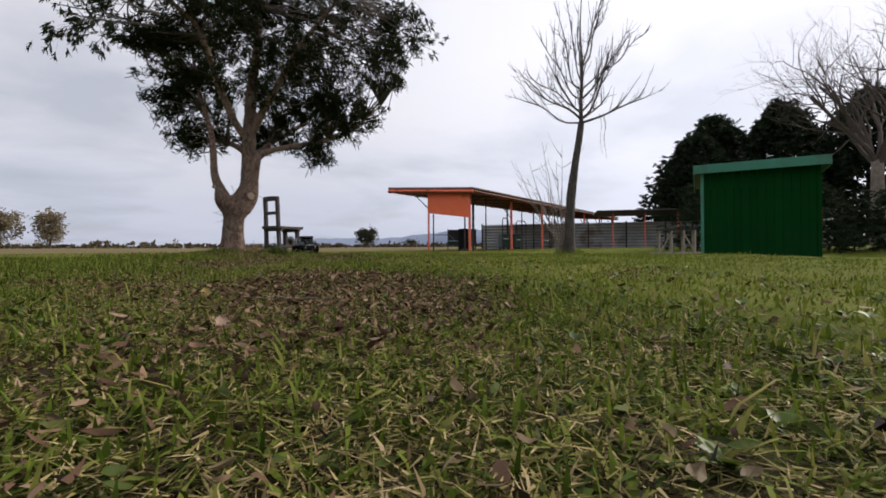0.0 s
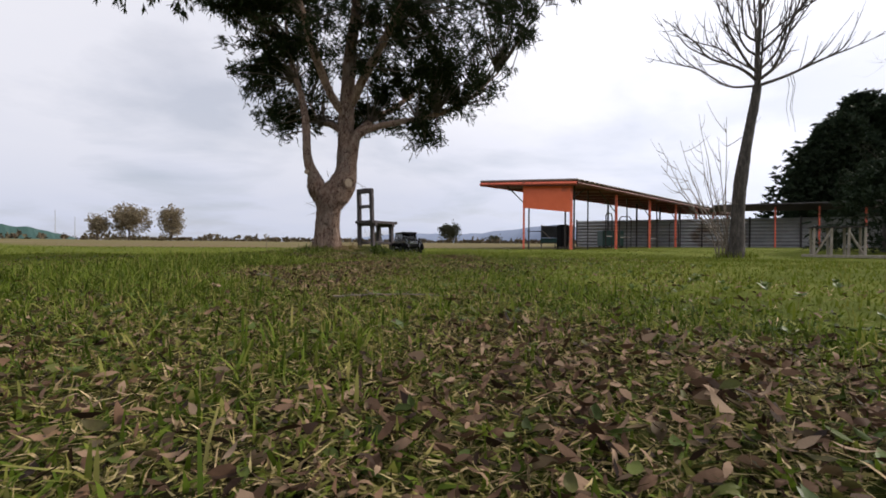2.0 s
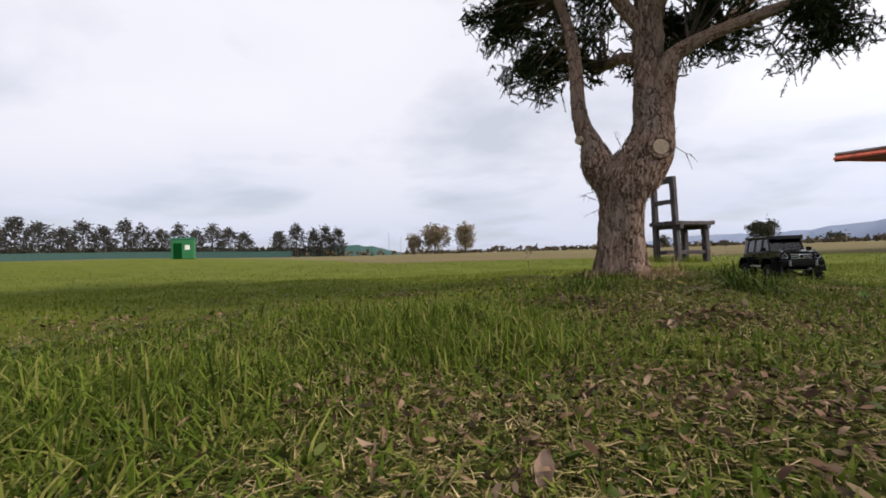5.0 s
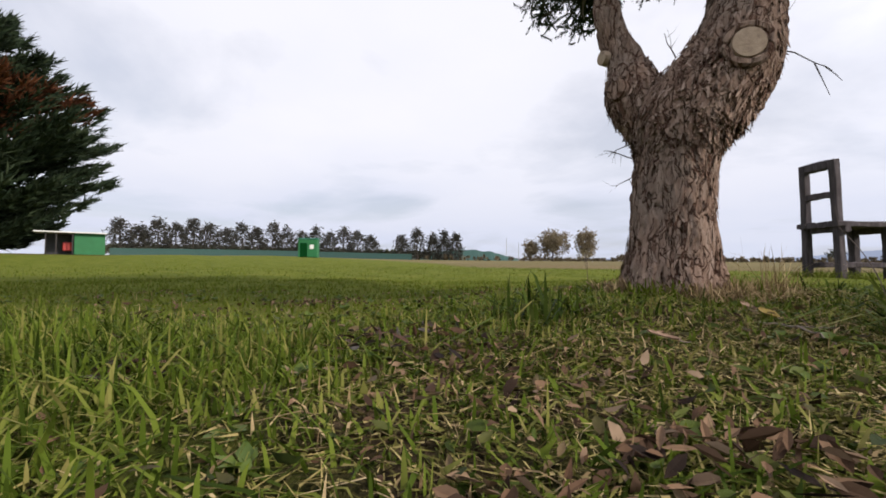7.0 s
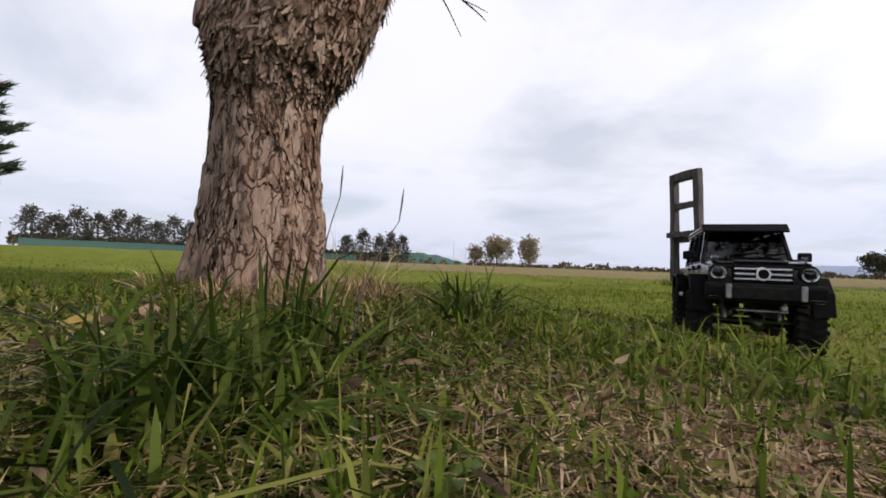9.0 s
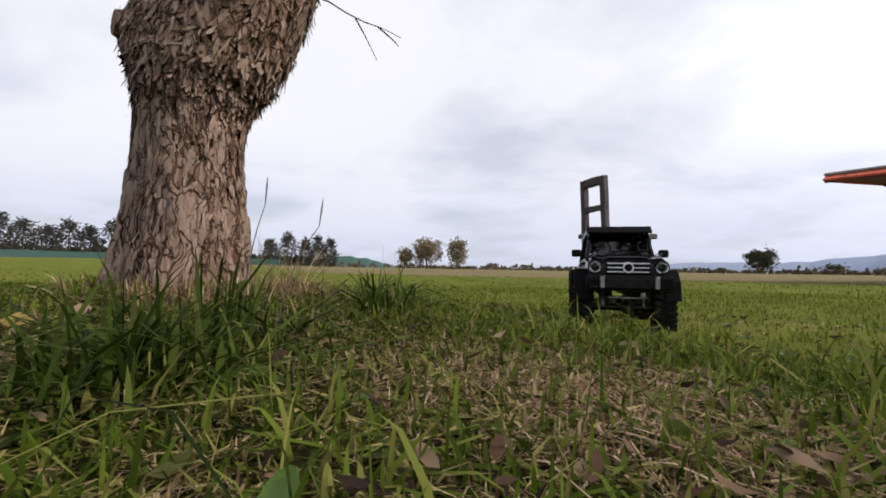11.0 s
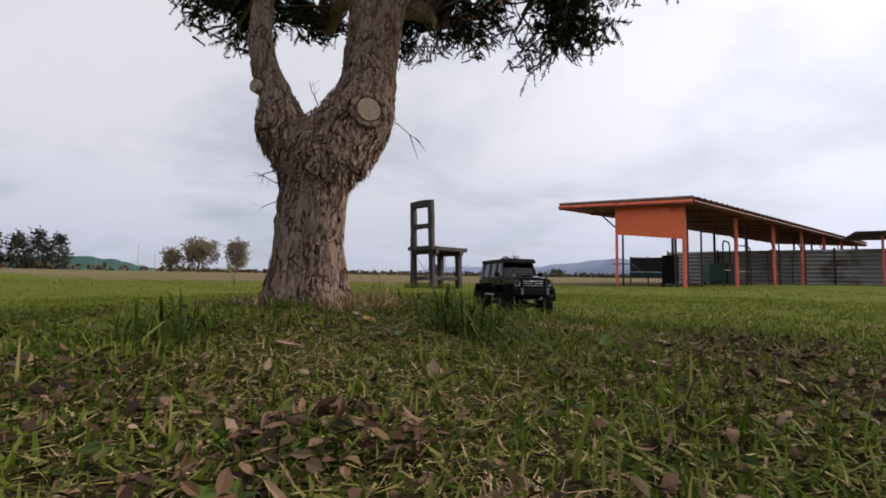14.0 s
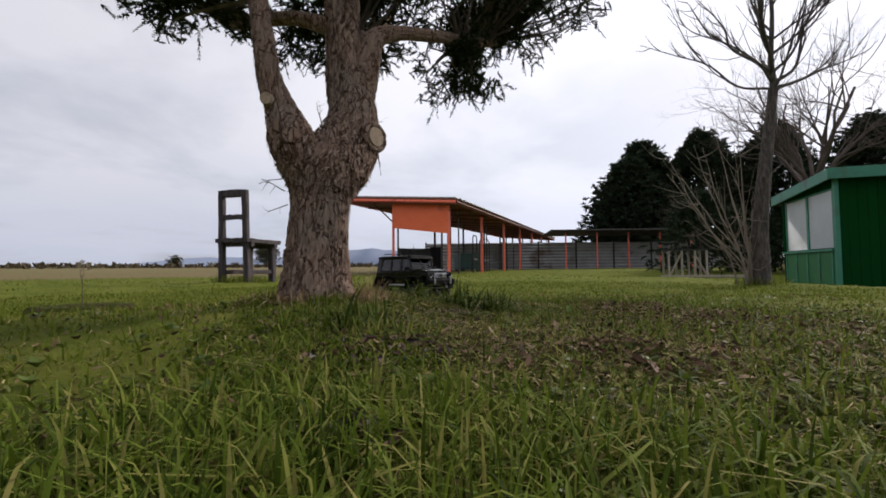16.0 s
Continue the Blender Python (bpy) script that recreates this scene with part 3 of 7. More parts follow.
def branchy(start, direction, length, radius, depth, rs, up=0.25, kids=(3, 4), spread=0.6, sides=5, shrink=0.62, bend=0.12, out=None, tips=None):
    """Recursive bare limbs as tapered tubes."""
    if out is None:
        out, tips = [], []
    p, d = np.array(start, float), np.array(direction, float)
    d /= np.linalg.norm(d)
    pts, rad = [p.copy()], [radius]
    n = 5 if depth > 0 else 4
    for k in range(n):
        d = d + rs.normal(0, bend, 3) + np.array((0, 0, up * 0.15))
        d /= np.linalg.norm(d)
        p = p + d * length / n
        pts.append(p.copy()); rad.append(radius * (1 - 0.55 * (k + 1) / n) if depth > 0 else radius * (1 - 0.85 * (k + 1) / n))
    out.append(tube(pts, rad, sides if depth > 1 else max(3, sides - 2), cap=False))
    tips.append((pts[-1], d))
    if depth > 0:
        for k in range(rs.randint(kids[0], kids[1] + 1)):
            f = rs.uniform(0.3, 1.0)
            i = min(n, max(1, int(round(f * n))))
            nd = d * 0.9 + rs.normal(0, spread, 3) + np.array((0, 0, up))
            branchy(pts[i], nd, length * shrink * rs.uniform(0.75, 1.2), rad[i] * 0.62, depth - 1, rs, up, kids, spread, sides, shrink, bend, out, tips)
    return out, tips


# ---------------------------------------------------------------- the big tree
def bark_tube(line, radii, rings, sides, seed, depth=0.014, lump=0.0, tall=11.0, level=0.0):
    """A trunk swept along a line; plates of bark with fissures between them are real relief."""
    c = smooth_line(np.c_[np.array(line), np.array(radii)], rings)
    V, F = [], []
    u = np.array((1.0, 0, 0))
    dirs = np.gradient(c[:, :3], axis=0)
    for i, (row, d) in enumerate(zip(c, dirs)):
        d = d / np.linalg.norm(d)
        d = d * (1 - level) + np.array((0, 0, level)); d /= np.linalg.norm(d)
        u = u - d * np.dot(u, d); u /= np.linalg.norm(u)
        w = np.cross(d, u)
        for k in range(sides):
            a = 2 * math.pi * k / sides
            ca, sa, z = math.cos(a), math.sin(a), row[2]
            o = ca * u + sa * w
            warp = noise.noise(Vector((ca * 2.5, sa * 2.5, z * 9 + seed))) * 0.8
            n1 = noise.noise(Vector((ca * 4.6 + seed + warp, sa * 4.6 + warp, z * tall * 0.8)))
            n2 = noise.noise(Vector((ca * 9.5 + warp, sa * 9.5 + seed, z * tall * 2.1 + warp)))
            n3 = noise.noise(Vector((ca * 15 + seed, sa * 15, z * tall * 6)))
            plate = min(1.0, abs(n1) * 4.0) * 0.6 + min(1.0, abs(n2) * 3.2) * 0.4
            big = noise.noise(Vector((o[0] * 1.6 + seed, o[1] * 1.6, z * 3.5)))
            r = row[3] * (1 + lump * big) + depth * (plate * 1.3 - 0.9 + 0.22 * n3 + 0.25 * n2)
            V.append(row[:3] + r * o)
    for i in range(rings - 1):
        for k in range(sides):
            a, b = i * sides + k, i * sides + (k + 1) % sides
            F.append((a, b, b + sides, a + sides))
    F.append(tuple(range((rings - 1) * sides, rings * sides)))
    return V, F


def bark_flakes(line, radii, n, seed, lo, hi, shag):
    """Thin curved plates lying along a trunk between two heights; shag lifts and turns them."""
    rs = np.random.RandomState(seed)
    c = smooth_line(np.c_[np.array(line, float), np.array(radii)], 400)
    k = np.nonzero((c[:, 2] >= lo) & (c[:, 2] <= hi))[0]
    i = rs.choice(k, n)
    ax = np.gradient(c[:, :3], axis=0)
    ax /= np.linalg.norm(ax, axis=1, keepdims=True)
    up = ax[i] * 0.6 + np.array((0, 0, 0.4)); up /= np.linalg.norm(up, axis=1, keepdims=True)
    a = rs.uniform(0, 2 * math.pi, n)
    u = np.cross(up, np.tile((0.0, 1.0, 0.0), (n, 1))); u /= np.linalg.norm(u, axis=1, keepdims=True)
    w = np.cross(up, u)
    out = u * np.cos(a)[:, None] + w * np.sin(a)[:, None]
    side = np.cross(up, out)
    # long axis of the plate: upright, leaning over where the bark is shaggy
    q = rs.normal(0, 0.12 + 0.85 * shag, n)
    lg = up * np.cos(q)[:, None] + side * np.sin(q)[:, None]
    sd = np.cross(lg, out)
    L = rs.uniform(0.020, 0.075, n) * (1 - 0.25 * shag)
    W = np.minimum(rs.uniform(0.006, 0.022, n), L * 0.5) * (1 - 0.25 * shag)
    r = c[i, 3] * 1.0 + rs.uniform(-0.001, 0.005 + 0.010 * shag, n)
    p = c[i, :3] + out * r[:, None]
    lift0, lift1 = rs.uniform(-0.003, 0.002, n), rs.uniform(0.0, 0.005 + 0.016 * shag, n) * rs.rand(n)
    rows = []
    for f, ww, lf in ((-0.5, 0.30, lift1), (-0.2, 0.85, lift1 * 0.45), (0.22, 1.0, lift0), (0.5, 0.25, lift0 - 0.002)):
        jit = rs.normal(0, 0.55, n)
        m = p + lg * (L * f)[:, None] + out * lf[:, None]
        bow = (W * 0.14)[:, None] * out
        rows += [m - sd * (W * ww * (0.5 + 0.3 * jit))[:, None] - bow, m + sd * (W * ww * (0.5 - 0.3 * jit))[:, None] - bow * 0.6]
    V = np.stack(rows, 1).reshape(-1, 3)
    j = np.arange(n)[:, None] * 8
    T = np.concatenate([j + np.array(t) for t in ((0, 1, 3), (0, 3, 2), (2, 3, 5), (2, 5, 4), (4, 5, 7), (4, 7, 6))])
    return V, T


def sprays(centers, outs, per, nodes, seed, size=0.15, leaf=0.030, wide=0.0062):
    """Flat feathery sprays: short drooping stems set with two rows of small scaly shoots."""
    rs = np.random.RandomState(seed)
    n = len(centers) * per
    C, O = np.repeat(centers, per, 0), np.repeat(outs, per, 0)
    d = O * 0.55 + rs.normal(0, 0.62, (n, 3)); d[:, 2] += 0.05
    d /= np.linalg.norm(d, axis=1, keepdims=True) + 1e-9
    base = C + rs.normal(0, 0.050, (n, 3)) - d * 0.04
    s = np.cross(d, rs.normal(0, 1, (n, 3)) * np.array((0.5, 0.5, 1.0))); s /= np.linalg.norm(s, axis=1, keepdims=True) + 1e-9
    L = size * rs.uniform(0.55, 1.2, n)
    droop = rs.uniform(0.0, 0.32, n)
    V = []
    for k in range(nodes):
        f = (k + 0.5) / nodes
        p = base + d * (L * f)[:, None]
        p[:, 2] -= L * droop * f * f
        for sg in (-1, 1, 0):
            e = d * (0.75 if sg else 1.0) + s * (sg * rs.uniform(0.35, 0.9, n))[:, None] + rs.normal(0, 0.22, (n, 3))
            e[:, 2] -= droop * f * 0.8
            e /= np.linalg.norm(e, axis=1, keepdims=True) + 1e-9
            ln = leaf * (1.25 - 0.7 * f) * rs.uniform(0.6, 1.35, n)
            x = np.cross(e, rs.normal(0, 1, (n, 3))); x /= np.linalg.norm(x, axis=1, keepdims=True) + 1e-9
            hw = (wide * rs.uniform(0.7, 1.2, n))[:, None] * 0.5
            V.append(np.stack([p - x * hw, p + x * hw, p + e * ln[:, None]], 1))
    V = np.concatenate(V).reshape(-1, 3)
    return V, np.arange(len(V)).reshape(-1, 3)


def build_big_tree():
    t = thing("conifer_tree", "old conifer with forked trunk, peeling reddish-brown bark and dark drooping foliage", "tree")
    trunk_line = [(-3.224, 7.241, -0.12), (-3.224, 7.241, 0), (-3.222, 7.241, 0.1), (-3.214, 7.241, 0.24), (-3.208, 7.239, 0.38), (-3.200, 7.241, 0.5), (-3.194, 7.243, 0.56), (-3.184, 7.247, 0.61), (-3.169, 7.256, 0.66), (-3.133, 7.282, 0.72), (-3.065, 7.342, 0.86), (-3.045, 7.403, 1.02), (-3.070, 7.460, 1.18), (-3.090, 7.490, 1.4), (-3.100, 7.530, 1.75), (-3.080, 7.580, 2.4), (-3.000, 7.650, 3.4), (-2.950, 7.700, 4.6)]
    trunk_radii = [0.225, 0.196, 0.168, 0.144, 0.134, 0.134, 0.140, 0.158, 0.170, 0.174, 0.150, 0.121, 0.112, 0.092, 0.085, 0.07, 0.05, 0.02]
    trunk = bark_tube(trunk_line, trunk_radii, 430, 150, 1.0, 0.018, 0.13, 5.0, 0.75)
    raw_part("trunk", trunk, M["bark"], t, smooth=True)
    limbs = [
        ([(-3.22, 7.26, 0.48), (-3.272, 7.225, 0.64), (-3.322, 7.188, 0.775), (-3.378, 7.213, 0.93), (-3.428, 7.195, 1.06), (-3.452, 7.185, 1.2), (-3.49, 7.24, 1.45), (-3.55, 7.32, 1.68), (-3.66, 7.43, 1.98), (-3.88, 7.58, 2.5), (-4.1, 7.8, 3.3)],
         [0.070, 0.092, 0.104, 0.070, 0.054, 0.048, 0.043, 0.040, 0.036, 0.030, 0.012], 130, 48, 5.0, 0.010, 0.14),
        ([(-3.04, 7.44, 0.98), (-3.00, 7.43, 1.15), (-2.965, 7.43, 1.32), (-2.92, 7.46, 1.46), (-2.76, 7.6, 1.58), (-2.47, 7.82, 1.70), (-2.12, 8.1, 1.84), (-1.74, 8.55, 2.15), (-1.3, 9.0, 2.7)],
         [0.085, 0.075, 0.066, 0.054, 0.041, 0.036, 0.033, 0.026, 0.012], 100, 36, 8.0, 0.008, 0.12),
        ([(-2.98, 7.43, 1.3), (-2.99, 7.55, 1.47), (-3.0, 8.0, 1.72), (-3.06, 8.55, 1.97), (-2.7, 9.2, 2.5), (-2.4, 9.8, 3.3)],
         [0.06, 0.055, 0.048, 0.042, 0.034, 0.012], 70, 30, 11.0, 0.008, 0.12),
        ([(-3.10, 7.53, 1.70), (-3.25, 7.4, 1.95), (-3.38, 7.2, 2.4), (-3.6, 6.9, 3.2), (-4.2, 6.4, 3.5)],
         [0.06, 0.05, 0.045, 0.032, 0.012], 60, 28, 14.0, 0.008, 0.1),
        ([(-3.09, 7.55, 1.8), (-2.7, 7.4, 2.35), (-2.2, 7.2, 3.0), (-1.5, 6.9, 3.6)],
         [0.06, 0.05, 0.038, 0.012], 50, 26, 17.0, 0.007, 0.1),
        ([(-3.10, 7.5, 1.5), (-3.4, 7.75, 1.68), (-3.9, 8.4, 1.95), (-4.4, 9.0, 2.6)],
         [0.05, 0.04, 0.032, 0.01], 40, 22, 21.0, 0.006, 0.1),
    ]
    for line, rad, rings, sides, seed, dep, lump in limbs:
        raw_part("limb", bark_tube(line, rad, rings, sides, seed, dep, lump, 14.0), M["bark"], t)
    # loose plates of peeling bark over trunk and lower limbs, shaggy under the fork
    flakes = [bark_flakes(trunk_line, trunk_radii, 2300, 61, -0.02, 0.60, 0.16), bark_flakes(trunk_line, trunk_radii, 2300, 62, 0.56, 0.92, 0.62), bark_flakes(trunk_line, trunk_radii, 2000, 63, 0.90, 2.0, 0.2),
              bark_flakes(limbs[0][0], limbs[0][1], 1000, 64, 0.58, 0.92, 0.6), bark_flakes(limbs[0][0], limbs[0][1], 500, 65, 0.9, 2.0, 0.1)]
    V, T = merge_tris(flakes)
    mid = V[T].mean(1)
    T = T[(np.linalg.norm(mid - np.array((-2.955, 7.23, 0.838)), axis=1) > 0.075) & (np.linalg.norm(mid - np.array((-3.322, 7.09, 0.785)), axis=1) > 0.05)]
    tagged(tri_mesh("shaggy_bark", V, T, M["bark_flake"], t), "lifting plates and shreds of dry bark")
    # sawn limb scar
    bm = bmesh.new()
    m = look((-2.948, 7.222, 0.838), (-2.2, 6.35, 0.898)) @ Matrix.Rotation(math.pi, 4, "Y")
    bmesh.ops.create_cone(bm, cap_ends=True, segments=20, radius1=0.058, radius2=0.047, depth=0.035, matrix=m)
    part("limb_scar", bm, M["cut_wood"], t, "pale round scar of a sawn-off limb")
    ring = [m @ Vector((math.cos(q * math.pi / 8) * (0.062 + 0.004 * (q % 3)), math.sin(q * math.pi / 8) * 0.062, 0.004)) for q in range(17)]
    raw_part("scar_collar", tube([tuple(v) for v in ring], [0.012 + 0.004 * (q % 2) for q in range(17)], 7, cap=False), M["bark"], t)
    bm = bmesh.new()
    m = look((-3.322, 7.085, 0.785), (-3.30, 6.2, 0.785)) @ Matrix.Rotation(math.pi, 4, "Y")
    bmesh.ops.create_cone(bm, cap_ends=True, segments=16, radius1=0.044, radius2=0.034, depth=0.03, matrix=m)
    part("limb_scar", bm, M["bark"], t, "dark healed limb scar")
    bm = bmesh.new()
    m = look((-3.432, 7.160, 0.965), (-3.66, 6.3, 0.93)) @ Matrix.Rotation(math.pi, 4, "Y")
    bmesh.ops.create_cone(bm, cap_ends=True, segments=16, radius1=0.034, radius2=0.027, depth=0.05, matrix=m)
    part("limb_scar", bm, M["cut_wood"], t, "small pale stub of a sawn-off branch")
    # thin dead shoots low on the trunk
    rs = np.random.RandomState(5)
    raw_part("dead_shoot", join([tube(smooth_line(q, 8), np.linspace(0.0030, 0.0010, 8), 4) for q in (
        [(-2.99, 7.42, 0.89), (-2.935, 7.48, 0.875), (-2.90, 7.56, 0.842), (-2.90, 7.66, 0.852), (-2.91, 7.74, 0.858)],
        [(-2.90, 7.56, 0.842), (-2.893, 7.59, 0.80), (-2.88, 7.625, 0.736)],
        [(-2.90, 7.64, 0.85), (-2.88, 7.68, 0.82), (-2.87, 7.70, 0.80)])]), M["twig"], t)
    for p, d, ln in (((-3.36, 7.22, 0.56), (-0.9, -0.3, 0.1), 0.12), ((-3.35, 7.24, 0.50), (-0.9, -0.2, -0.25), 0.10), ((-3.36, 7.22, 0.62), (-0.8, -0.2, -0.2), 0.12), ((-3.2, 7.25, 0.9), (-0.1, -0.5, 0.8), 0.10), ((-2.96, 7.4, 0.95), (0.8, -0.2, 0.3), 0.07)):
        a, _ = branchy(p, d, ln, 0.003, 1, rs, -0.1, (2, 3), 0.5, 4)
        raw_part("dead_shoot", join(a), M["twig"], t)
    # crown: clumps on branchlets, with gaps of sky between them
    lobes = [((-2.95, 7.85, 3.45), (1.9, 1.6, 1.45), 590, 0.05, 0.04), ((-4.2, 7.75, 2.45), (0.75, 0.7, 0.55), 90, 0.0, 0.0), ((-3.98, 7.75, 1.78), (0.38, 0.42, 0.28), 30, 0.0, -0.1),
             ((-1.95, 8.1, 2.3), (0.75, 0.65, 0.5), 90, 0.0, 0.0), ((-2.22, 8.1, 1.70), (0.34, 0.34, 0.24), 26, 0.0, -0.15), ((-3.1, 8.4, 2.0), (0.8, 0.5, 0.32), 55, 0.0, 0.0),
             ((-4.4, 7.3, 3.1), (0.55, 0.5, 0.35), 60, 0.0, 0.0), ((-1.5, 7.7, 3.35), (1.1, 1.0, 1.1), 150, 0.05, 0.03), ((-4.3, 6.95, 3.5), (1.0, 0.95, 0.6), 80, 0.1, 0.02)]
    centers, outs = [], []
    for k, (c, r, cnt, sh, gp) in enumerate(lobes):
        p, d = blob_points(c, r, cnt, 40 + k, sh, gp, 1.35)
        centers.append(p); outs.append(d)
    centers, outs = np.concatenate(centers), np.concatenate(outs)
    keep = ~((centers[:, 2] < 1.75) & (np.hypot(centers[:, 0] + 3.1, centers[:, 1] - 7.45) < 0.62))
    centers, outs = centers[keep], outs[keep]
    stems = []
    nodes = np.concatenate([smooth_line(l[0], 14) for l in limbs] + [smooth_line([(-3.0, 7.42, 1.9), (-2.98, 7.5, 2.5), (-2.95, 7.6, 3.4), (-2.95, 7.7, 4.6)], 14)])
    for c in centers:
        dd = np.linalg.norm(nodes - c, axis=1) + 0.7 * np.maximum(0, nodes[:, 2] - c[2])
        b = nodes[np.argmin(dd)]
        mid = (b + c) / 2 + rs.normal(0, 0.08, 3) + np.array((0, 0, 0.06))
        stems.append(tube(smooth_line([b, mid, c], 5), np.linspace(0.013, 0.004, 5), 3, cap=False))
    tagged(raw_part("branchlet_mass", join(stems), M["twig"], t), kind="stuff")
    V, T = sprays(centers, outs, 23, 9, 7, 0.115, 0.029, 0.0098)
    tagged(tri_mesh("crown", V, T, M["needles"], t), "dark green scaly sprays with gaps of sky")
    # long sparse outer bough with hanging tips
    arr, tips = [], []
    for start, d, ln in (((-4.4, 6.2, 3.45), (-0.9, -0.45, 0.0), 1.5), ((-4.0, 6.3, 3.5), (-0.5, -0.9, 0.02), 1.5), ((-3.4, 6.2, 3.6), (0.1, -0.9, 0.05), 1.1), ((-1.5, 6.9, 3.5), (0.9, -0.1, -0.05), 1.0), ((-1.4, 7.4, 3.3), (0.9, 0.1, -0.1), 0.9), ((-3.75, 6.35, 2.85), (-0.75, -0.65, 0.0), 0.9), ((-3.6, 6.2, 2.9), (-0.6, -0.8, 0.02), 0.9), ((-4.0, 6.6, 2.95), (-0.8, -0.55, 0.0), 0.9)):
        branchy(start, d, ln, 0.014, 2, rs, -0.1, (3, 5), 0.5, 4, 0.5, 0.12, arr, tips)
    tagged(raw_part("bough_mass", join(arr), M["twig"], t), kind="stuff")
    P = np.array([p for p, _ in tips]); D = np.array([d for _, d in tips])
    P2 = np.concatenate([P, P + rs.normal(0, 0.05, P.shape)]); D2 = np.concatenate([D, D]); D2[:, 2] -= 0.4
    V, T = tufts(P2, D2, 14, 0.075, 0.008, 8, 0.5, 0.2)
    tri_mesh("outer_sprays", V, T, M["needles"], t)


build_big_tree()


# ---------------------------------------------------------------- other trees
def bare_tree(name, label, base, fork_h, r, limbs, length, depth, seed, lean=(0, 0), mat="bark_grey", up=0.35, spread=0.5, shoots=0, kids=(3, 4), slim=1.0, wide=(0.35, 0.9)):
    t = thing(name, label, "tree")
    rs = np.random.RandomState(seed)
    x, y = base
    z = float(height(x, y))
    line = [(x, y, z - 0.08), (x + lean[0] * 0.1, y + lean[1] * 0.1, z + 0.12), (x + lean[0] * 0.4, y + lean[1] * 0.4, z + fork_h * 0.45), (x + lean[0], y + lean[1], z + fork_h)]
    if fork_h < 4:
        raw_part("trunk", bark_tube(line, [r * 1.5, r * 1.1, r * 0.92, r * 0.85], 90, 36, seed, r * 0.06, 0.1, 9.0), M[mat], t)
    else:
        raw_part("trunk", tube(smooth_line(line, 10), np.linspace(r * 1.3, r * 0.8, 10), 10), M[mat], t, smooth=True)
    top = np.array(line[-1])
    for k in range(limbs):
        a = 2 * math.pi * (k + rs.uniform(-0.25, 0.25)) / limbs
        tilt = rs.uniform(*wide) if k else 0.1
        d = (math.cos(a) * tilt, math.sin(a) * tilt, 1.0)
        arr, _ = branchy(top - np.array((0, 0, rs.uniform(0, fork_h * 0.12))), d, length * rs.uniform(0.8, 1.15), r * slim * rs.uniform(0.38, 0.55), depth, rs, up, kids, spread, 6, 0.62, 0.14)
        raw_part("limb", join(arr), M[mat if depth < 3 else "twig"], t)
    for k in range(shoots):
        a = rs.uniform(0, 6.28)
        arr, _ = branchy((x + math.cos(a) * r * 1.6, y + math.sin(a) * r * 1.6, z - 0.02), (math.cos(a) * 0.35, math.sin(a) * 0.35, 1), rs.uniform(0.9, 1.9), 0.008, 2, rs, 0.3, (2, 4), 0.4, 4, 0.55, 0.08)
        raw_part("root_shoot", join(arr), M["twig"], t)
    return t


